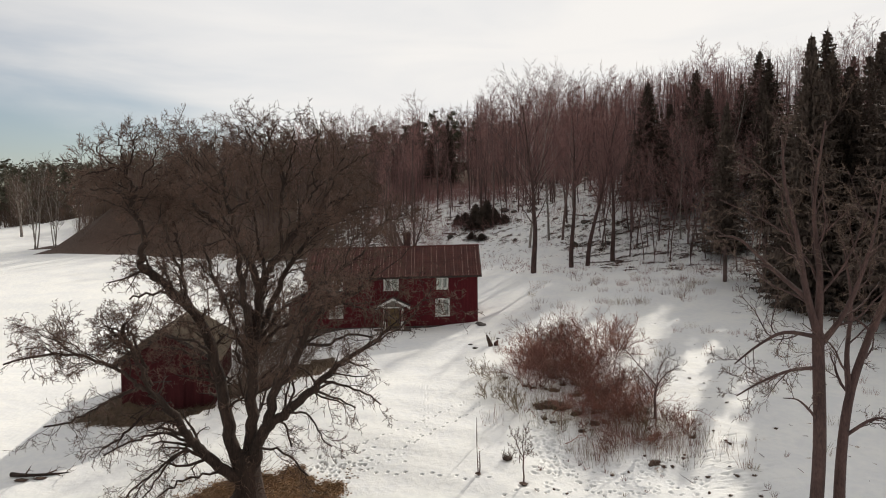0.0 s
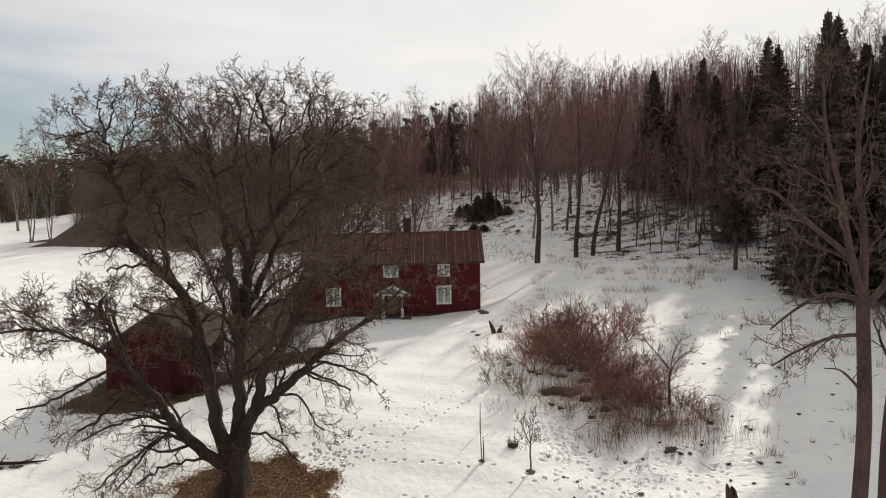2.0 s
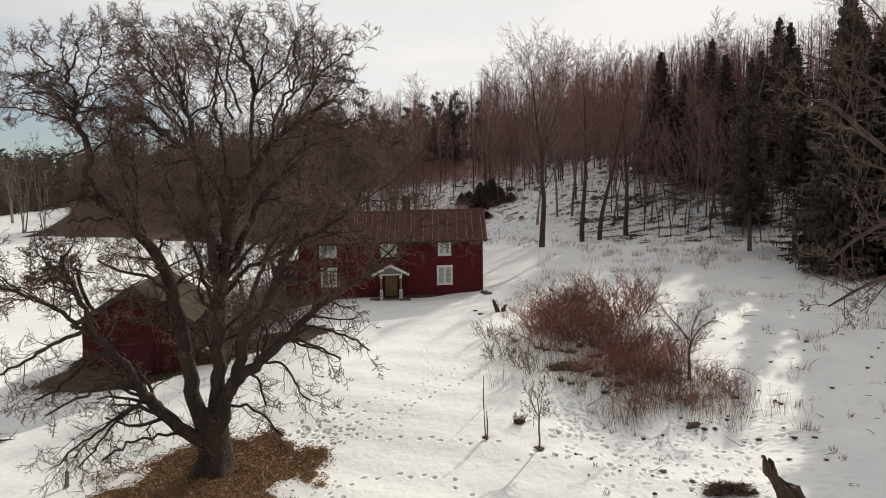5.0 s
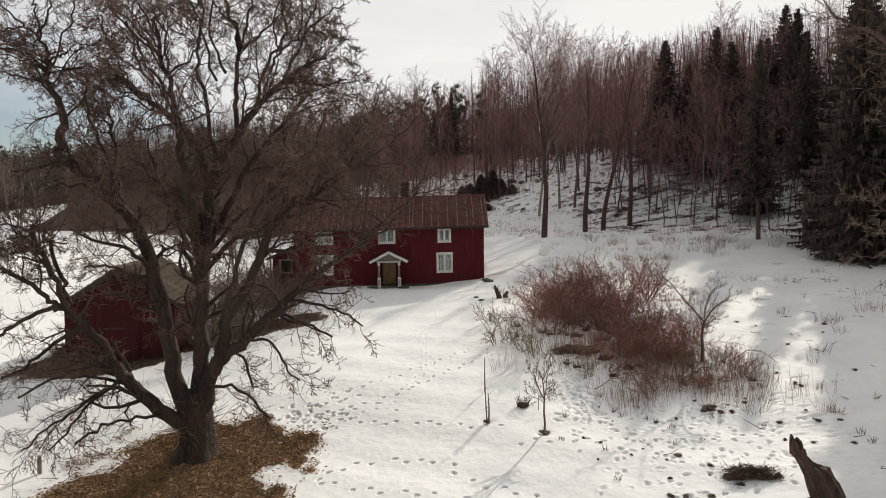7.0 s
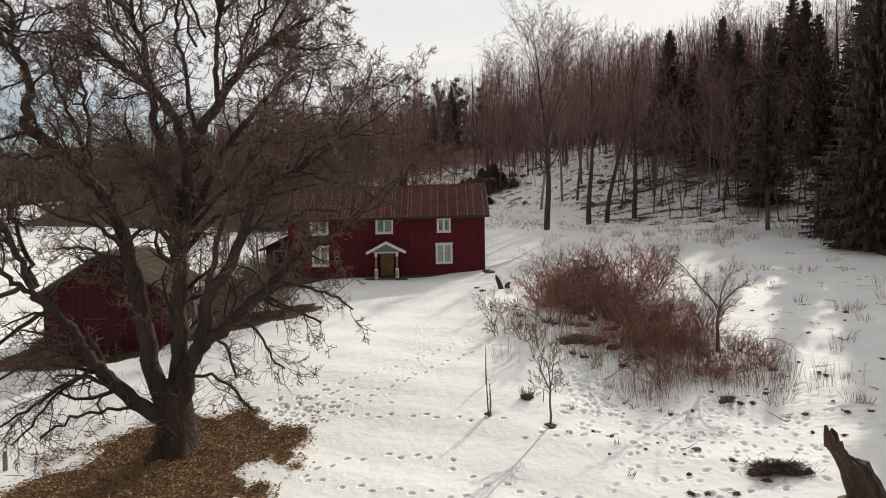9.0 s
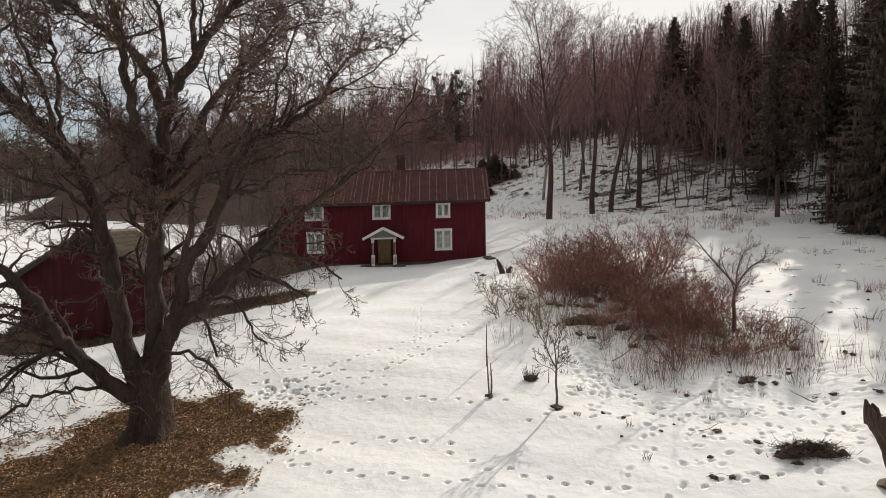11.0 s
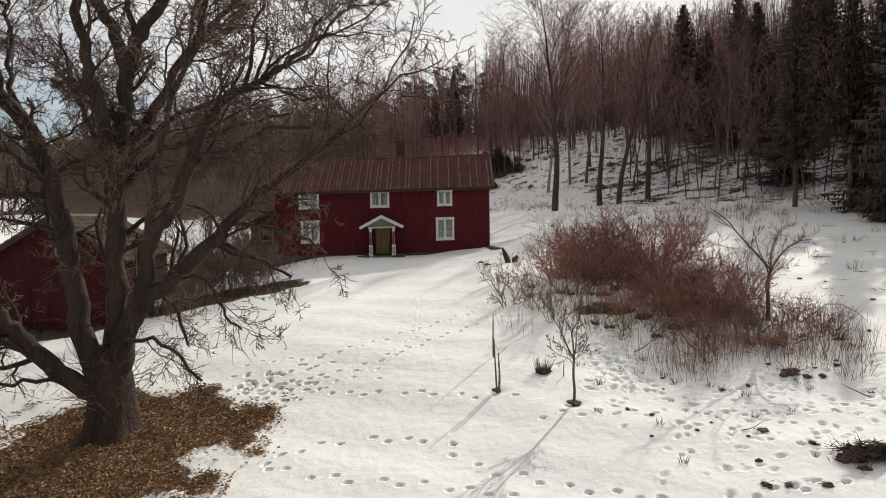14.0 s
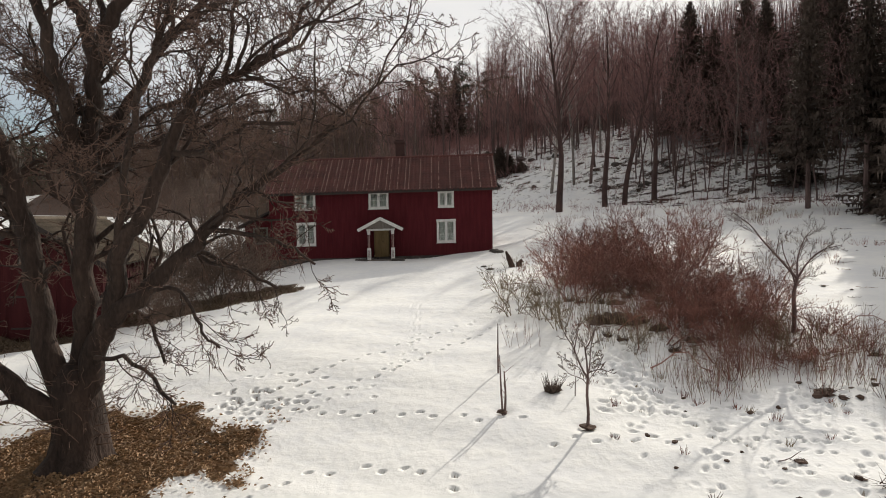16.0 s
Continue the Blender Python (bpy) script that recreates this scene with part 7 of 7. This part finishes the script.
def build_litter():
    """Fallen oak leaves on the thawed ground, each a curled blade of five corners."""
    rng = random.Random(51)
    g = Geo()
    n = 0
    while n < 20500:
        x, y = rng.uniform(-14.5, -3.2), rng.uniform(24.5, 34.5)
        m = float(litter_mask(x, y))
        if m < -0.25 or (m < -0.05 and rng.random() < 0.93) or (m < 0.12 and rng.random() < 0.7):
            continue
        n += 1
        z = height(x, y) + (rng.uniform(0.0, 0.04) - (0.06 if m > 0.15 else 0.0))
        a, l = rng.uniform(0, 6.28), rng.uniform(0.035, 0.075)
        d = Vector((math.cos(a), math.sin(a), rng.uniform(-0.15, 0.3))) * l
        s = Vector((-math.sin(a), math.cos(a), rng.uniform(-0.4, 0.4))) * l * 0.42
        c = Vector((x, y, z + 0.02))
        up = Vector((0, 0, rng.uniform(0.01, 0.05)))
        g.add([c - d, c + s + up, c + d, c - s + up, c], [(0, 4, 1), (1, 4, 2), (2, 4, 3), (3, 4, 0)])
    ob = new("leaf_litter", g.mesh("leaf_litter", LEAF))
    tagged(ob, "thick brown fallen oak leaves on thawed ground", "leaves", kind="stuff")


build_litter()


def build_grass_bank():
    """Matted dry grass on the thawed bank between barn and house, and on the mound by the barn."""
    rng = random.Random(52)
    g = Geo()
    n = 0
    while n < 5000:
        x, y = rng.uniform(-24, -6), rng.uniform(39, 51)
        if float(bank_mask(x, y)) < 0.05:
            continue
        n += 1
        c = Vector((x, y, height(x, y) - 0.07))
        g.blade(c, c + Vector((rng.gauss(0, 0.2), rng.gauss(0, 0.2), rng.uniform(0.08, 0.35))), 0.02, rng)
    tagged(new("dry_grass", g.mesh("dry_grass", MOSSY)), "matted dry brown grass on the thawed bank", "grass", kind="stuff")


build_grass_bank()


def build_snag():
    """The broken-off rotten trunk leaning by the way."""
    rng = random.Random(61)
    x, y = 10.4, 24.3
    ob = thing("dead_trunk", at(x, y), "broken rotten tree trunk leaning out of the snow", "dead tree")
    n, rows = 22, 16
    vs, fs = [], []
    for i in range(rows):
        u = i / (rows - 1)
        c = Vector((-0.82 * u + 0.05 * math.sin(6 * u), 0.05 * u, -0.3 + 2.25 * u))
        r = 0.43 - 0.16 * u + 0.6 * max(0, 0.2 - u)
        for j in range(n):
            a = 6.2832 * j / n
            k = r * (1 + 0.13 * math.sin(3 * a + 1.2 + 0.8 * u) + 0.10 * math.sin(7 * a + 2 * u) + 0.28 * noise.noise(Vector((1.7 * math.cos(a), 1.7 * math.sin(a), 1.1 * u + 4))) + rng.uniform(-0.07, 0.07))
            drop = 0.0 if u < 0.6 else (u - 0.6) / 0.4 * (0.62 * (0.5 + 0.5 * math.cos(a)) + 0.22 * (noise.noise(Vector((3 * math.cos(a), 3 * math.sin(a), 9))) + 0.5) + rng.uniform(0, 0.16))
            vs.append(c + Vector((k * math.cos(a), k * math.sin(a), -drop)))
    for i in range(rows - 1):
        for j in range(n):
            a, b = i * n + j, i * n + (j + 1) % n
            fs.append((a, b, b + n, a + n))
    o = len(vs)
    vs.append(Vector((-0.66, 0.05, 1.05)))
    fs += [((rows - 1) * n + j, (rows - 1) * n + (j + 1) % n, o) for j in range(n)]
    g = Geo()
    g.add(vs, fs)
    part("trunk", g, ROTWOOD, ob)
    for a, hh in ((2.4, 0.16), (3.5, 0.08), (1.4, 0.05)):
        b = Vector((-0.8 + 0.2 * math.cos(a), 0.05 + 0.2 * math.sin(a), 1.38))
        part("splinter", Geo().tube([b, b + Vector((-0.05, 0, 0.3)), b + Vector((-0.10, 0, 0.36 + hh))], [0.12, 0.09, 0.03], 6), ROTWOOD, ob)
    # thawed earth and moss at its foot
    g = rugged(0.8, 3, (1.0, 0.8, 0.16), 0.3)
    part("root_mound", g, MOSSY, ob)


build_snag()


def build_brush_pile():
    rng = random.Random(62)
    x, y = 9.2, 26.3
    ob = thing("brush_pile", at(x, y), "low pile of dark cut brushwood in the snow", "brush pile")
    for k in range(16):
        a, r = rng.uniform(0, 6.28), math.sqrt(rng.random())
        lump = part("earth_clump", rugged(rng.uniform(0.07, 0.15), 80 + k, (1.2, 1.0, 0.8), 0.6), EARTH, ob)
        lump.location = (0.75 * r * math.cos(a), 0.42 * r * math.sin(a), 0.05 * (1 - r))
    g = Geo()
    for _ in range(1700):
        a, r = rng.uniform(0, 6.28), math.sqrt(rng.random()) * (1 + 0.25 * rng.gauss(0, 1))
        p = Vector((0.8 * r * math.cos(a), 0.36 * r * math.sin(a), rng.uniform(0.0, 0.32) * max(0.2, 1.1 - r)))
        p += Vector((0.12 * math.sin(5 * a), 0.16 * math.sin(3 * a + 1), 0))
        g.blade(p, p + Vector((rng.gauss(0, 0.16), rng.gauss(0, 0.13), rng.gauss(0.04, 0.08))), rng.uniform(0.006, 0.014), rng)
    tagged(part("brushwood", g, EARTH, ob), kind="stuff")
    for _ in range(40):
        a, r = rng.uniform(0, 6.28), rng.uniform(0, 0.55)
        p = Vector((1.2 * r * math.cos(a), 0.75 * r * math.sin(a), rng.uniform(0.02, 0.2)))
        d = turned(Vector((math.cos(a), math.sin(a), 0.1)), rng.uniform(0, 40), rng)
        part("stick", Geo().tube(wander(p - d * 0.3, d, rng.uniform(0.25, 0.6), 3, 0.3, 0, rng), [0.016, 0.012, 0.009, 0.005], 4), EARTH, ob)


build_brush_pile()


def build_stakes():
    rng = random.Random(63)
    for x, y, hh, label in ((1.55, 31.3, 1.45, "thin wooden stake tied to a dead sapling stem"), (1.62, 34.0, 1.5, "thin leaning wooden stake in the snow"), (3.55, 32.05, 0.52, "short thin stick standing in the snow")):
        ob = thing("garden_stake", at(x, y), label, "stake", "garden stakes")
        part("pole", Geo().tube(wander(Vector((0, 0, -0.2)), Vector((-0.03, 0, 1)), hh + 0.2, 5, 0.02, 0, rng), [w * min(1.0, 0.35 + hh * 0.45) for w in (0.03, 0.028, 0.026, 0.022, 0.018, 0.012)], 6, True), BARK, ob)
        if 1.4 < hh < 1.5:
            part("sapling_stem", Geo().tube(wander(Vector((0.07, 0.02, -0.2)), Vector((-0.02, 0, 1)), 1.25, 5, 0.05, 0, rng), [0.035, 0.035, 0.03, 0.026, 0.02, 0.015], 6), BARK, ob)
            for k in range(7):
                p = Vector((0.05, 0, 0.35 + 0.13 * k))
                part("side_shoot", Geo().tube(wander(p, turned(Vector((0, 0, 1)), 50, rng), rng.uniform(0.12, 0.35), 3, 0.1, 0.1, rng), [0.008, 0.007, 0.006, 0.003], 3), SHRUBTWIG, ob)
            part("root_collar", rugged(0.14, 4, (1.2, 1.0, 0.4), 0.3, 1), EARTH, ob)
    ob = tagged(new("post", Geo().tube([Vector((0, 0, -0.3)), Vector((0.01, 0, 0.5)), Vector((0.02, 0, 0.62))], [0.075, 0.07, 0.055], 8, True).mesh("post", GREYWOOD)), "short weathered wooden post in the snow", "post")
    ob.matrix_world = at(-14.2, 29.7)


build_stakes()


def build_tufts():
    rng = random.Random(64)
    # the dark tuft beside the stakes
    spots = [(3.0, 32.5, 0.5, 0.2, 70)] + [(rng.uniform(4, 16), rng.uniform(26.5, 33), rng.uniform(0.12, 0.3), rng.uniform(0.06, 0.14), 14) for _ in range(26)]
    spots += [(rng.uniform(11, 24), rng.uniform(30, 52), rng.uniform(0.3, 0.8), rng.uniform(0.2, 0.5), 18) for _ in range(46)]
    spots += [(rng.uniform(8, 30), rng.uniform(60, 74), rng.uniform(0.4, 1.0), rng.uniform(0.4, 0.9), 26) for _ in range(70)]
    spots += [(rng.uniform(3.5, 6), rng.uniform(47, 56), rng.uniform(0.3, 0.6), rng.uniform(0.2, 0.4), 16) for _ in range(14)]
    for i, (x, y, hh, r, count) in enumerate(spots):
        g = Geo()
        for _ in range(count):
            a, q = rng.uniform(0, 6.28), r * math.sqrt(rng.random())
            p = Vector((q * math.cos(a), q * math.sin(a), -0.05))
            d = turned(Vector((math.cos(a) * 0.3, math.sin(a) * 0.3, 1)), rng.uniform(0, 24), rng)
            e = p + d * hh * rng.uniform(0.5, 1.15)
            m = p.lerp(e, 0.5) + Vector((0, 0, 0.04 * hh))
            g.tube([p, m, e], [0.008, 0.006, 0.002], 3)
        if i == 0:
            c = rugged(0.2, 6, (1.1, 0.9, 0.6), 0.3)
            g.add(c.v, c.f)
        ob = tagged(new("grass_tuft", g.mesh("grass_tuft", STRAW if i % 4 == 1 else SHRUBTWIG if i else DULLTWIG)), "dry grass tuft poking through the snow", "grass", "tufts in the snow")
        ob.matrix_world = at(x, y)
    # clods, stones and sticks melted out of the snow
    for i in range(48):
        if i < 20:
            x, y = rng.uniform(4.5, 13), rng.uniform(26.5, 32.5)
        elif i < 44:
            x, y = rng.uniform(9, 22), rng.uniform(31, 50)
        else:
            x, y = rng.uniform(-13, -5), rng.uniform(25, 36)
        r = rng.uniform(0.035, 0.085)
        ob = tagged(new("clod", rugged(r, i + 20, (1.3, 1.0, 0.7), 0.35, 1).mesh("clod", EARTH)), "dark clod of earth on the snow", "clod", "clods on the snow")
        ob.matrix_world = at(x, y, 0.01, rng.uniform(0, 360))
    for i, (x, y, r) in enumerate(((17.9, 38.5, 0.15), (13.6, 32.2, 0.12), (10.0, 30.9, 0.14), (11.1, 31.4, 0.1), (11.6, 29.7, 0.1), (12.8, 29.5, 0.11), (13.5, 29.4, 0.09), (13.1, 27.9, 0.09), (8.2, 27.1, 0.1), (7.5, 28.0, 0.14), (11.9, 28.1, 0.08), (6.5, 25.6, 0.12), (6.9, 25.5, 0.1), (7.6, 25.4, 0.11), (8.6, 25.9, 0.12), (8.4, 26.3, 0.14), (15.2, 36.5, 0.1), (16.4, 33.5, 0.11), (18.8, 35.0, 0.09), (14.6, 40.4, 0.09))):
        g = rugged(r * 0.75, i + 120, (1.4, 1.0, 0.5), 0.5, 2)
        for _ in range(22):
            a = rng.uniform(0, 6.28)
            q = Vector((r * 1.5 * math.cos(a) * rng.random(), r * 1.2 * math.sin(a) * rng.random(), 0.3 * r))
            g.blade(q, q + Vector((rng.gauss(0, 0.09), rng.gauss(0, 0.09), rng.uniform(-0.03, 0.05))), 0.007, rng)
        ob = tagged(new("clod", g.mesh("clod", EARTH)), "ragged clod of dark earth and dead grass on the snow", "clod", "clods on the snow")
        ob.matrix_world = at(x, y, 0.01, rng.uniform(0, 360))
    for i in range(90):
        x, y = rng.uniform(10.5, 27), rng.uniform(26, 56)
        g = Geo()
        for _ in range(rng.randrange(4, 14)):
            q = Vector((rng.gauss(0, 0.14), rng.gauss(0, 0.14), 0.01))
            g.blade(q, q + Vector((rng.gauss(0, 0.12), rng.gauss(0, 0.12), rng.uniform(0.0, 0.06))), rng.uniform(0.008, 0.02), rng)
        ob = tagged(new("leaf_scrap", g.mesh("leaf_scrap", EARTH if i % 3 else LEAF)), "scrap of dead leaves and twigs on shaded snow", "leaf litter", "leaf scraps on the snow")
        ob.matrix_world = at(x, y, 0.0, rng.uniform(0, 360))
    for i in range(46):
        x, y = (rng.uniform(5, 22), rng.uniform(27, 48)) if i < 34 else (rng.uniform(-16, -6), rng.uniform(25, 37))
        d = turned(Vector((1, 0, 0)), rng.uniform(0, 10), rng)
        l = rng.uniform(0.25, 0.8)
        g = Geo().tube(wander(Vector((-l / 2, 0, 0.03)), d, l, 4, 0.15, 0.03, rng), [0.016, 0.014, 0.012, 0.009, 0.004], 4)
        ob = tagged(new("stick", g.mesh("stick", BARK)), "fallen bare stick lying on the snow", "stick", "sticks on the snow")
        ob.matrix_world = at(x, y, 0.0, rng.uniform(0, 360))


build_tufts()


def build_stump():
    rng = random.Random(66)
    ob = thing("tree_stump", at(3.45, 50.3), "dark broken stump with sprouting shoots near the house corner", "stump")
    part("bole", Geo().tube([Vector((0, 0, -0.2)), Vector((0, 0, 0.1)), Vector((-0.16, 0, 0.5)), Vector((-0.30, 0, 0.85))], [0.24, 0.17, 0.13, 0.05], 9, True), ROTWOOD, ob)
    part("bole", Geo().tube([Vector((0.45, 0.1, -0.2)), Vector((0.4, 0.1, 0.2)), Vector((0.56, 0.1, 0.40))], [0.22, 0.16, 0.06], 8, True), ROTWOOD, ob)
    for _ in range(10):
        part("shoot", Geo().tube(wander(Vector((rng.uniform(-0.2, 0.5), 0, 0.1)), turned(Vector((0, 0, 1)), 30, rng), rng.uniform(0.3, 0.7), 3, 0.1, 0.05, rng), [0.01, 0.008, 0.006, 0.003], 3), SHRUBTWIG, ob)
    for i, (x, y, r) in enumerate(((2.3, 50.0, 0.16), (2.0, 51.0, 0.13), (3.2, 57.3, 0.3), (3.0, 57.9, 0.24), (4.2, 52.6, 0.14))):
        ob = tagged(new("stone", rugged(r, i + 40, (1.3, 1.0, 0.6), 0.25).mesh("stone", ROCK)), "dark stone showing through the snow", "stone", "stones by the house")
        ob.matrix_world = at(x, y)


build_stump()


def build_bank_rocks():
    """Boulders, upturned roots and low spruce scrub on the steep bank behind the house."""
    rng = random.Random(67)
    for i in range(32):
        if i < 12:
            x, y, r = rng.gauss(5.6, 2.8), rng.gauss(106.5, 2.2), rng.uniform(0.25, 0.6)
        else:
            x = rng.uniform(-22, 34)
            y = 95 - 0.65 * x + rng.uniform(4, 34)
            r = rng.uniform(0.2, 0.45)
        g = rugged(r, i + 70, (1.3, 1.0, 0.8), 0.3)
        ob = tagged(new("boulder", g.mesh("boulder", ROCK)), "dark rough boulder on the snowy bank", "boulder", "boulders on the bank")
        ob.matrix_world = at(x, y, 0.1 * r, rng.uniform(0, 360))
    for i in range(34):
        x = rng.uniform(-20, 36)
        y = 95 - 0.65 * x + rng.uniform(3, 26)
        l = rng.uniform(1.5, 4.5)
        d = turned(Vector((1, 0, 0)), rng.uniform(0, 10), rng)
        g = Geo().tube(wander(Vector((0, 0, 0.15)), d, l, 4, 0.06, 0.0, rng), [0.11, 0.10, 0.085, 0.07, 0.04], 6, True)
        ob = tagged(new("fallen_branch", g.mesh("fallen_branch", BARK)), "fallen branch lying on the forest floor", "branch", "fallen wood")
        ob.matrix_world = at(x, y, 0.05, rng.uniform(0, 360))


build_bank_rocks()


def build_fallen_limb():
    """A broken limb lying on the snow west of the oak."""
    rng = random.Random(71)
    x, y = -20.2, 33.6
    ob = thing("fallen_limb", at(x, y), "dark broken oak limb lying on the snow", "branch")
    spec = dict(split=1, sides=(6, 4, 3), kids=(9, 5), **{"from": (0.2, 0.2)}, thin=(0.5, 0.6), ratio=(0.4, 0.5), angle=(45, 45), rise=(-0.05, 0.0), segs=(3, 2), bend=(0.2, 0.2), lift=(-0.04, 0.0), min=0.012, blade=True, fork=0.3)
    wood, twigs = Geo(), Geo()
    grow(wood, twigs, smooth_path(((-1.6, 0.3, 0.06), (-0.5, 0.0, 0.12), (0.8, 0.25, 0.1), (1.9, 0.6, 0.08)), 4), 0.12, 0.03, 0, spec, rng)
    part("branch_wood", wood, OAKBARK, ob)
    part("twig_spray", twigs, OAKTWIG, ob)
    for k in range(3):
        clump = part("bark_clump", rugged(0.2, 90 + k, (1.6, 0.8, 0.3), 0.4), EARTH, ob)
        clump.location = (-0.8 + 0.9 * k, -0.3 + 0.2 * k, 0.0)


build_fallen_limb()


def build_forest_litter():
    """Needles, twigs and broken branches strewn over the snow under the spruces."""
    rng = random.Random(72)
    g = Geo()
    n = 0
    while n < 420:
        x, y = rng.uniform(16, 46), rng.uniform(62, 96)
        s = (y + 0.65 * x - 95) / 1.2
        if s < -5 or s > 12 or rng.random() < (0.75 if s < -1 else 0.1):
            continue
        n += 1
        rx, ry = rng.uniform(0.3, 1.5), rng.uniform(0.15, 0.5)
        z = height(x, y)
        for _ in range(int(60 * rx)):
            u, v = rng.gauss(0, rx * 0.5), rng.gauss(0, ry * 0.5)
            q = Vector((x + u, y + v, height(x + u, y + v) + 0.02))
            g.blade(q, q + Vector((rng.gauss(0, 0.22), rng.gauss(0, 0.16), rng.uniform(-0.01, 0.16))), rng.uniform(0.02, 0.05), rng)
    tagged(new("forest_litter", g.mesh("forest_litter", EARTH)), "dark needles and broken twigs strewn on the forest snow", "litter", kind="stuff")


build_forest_litter()
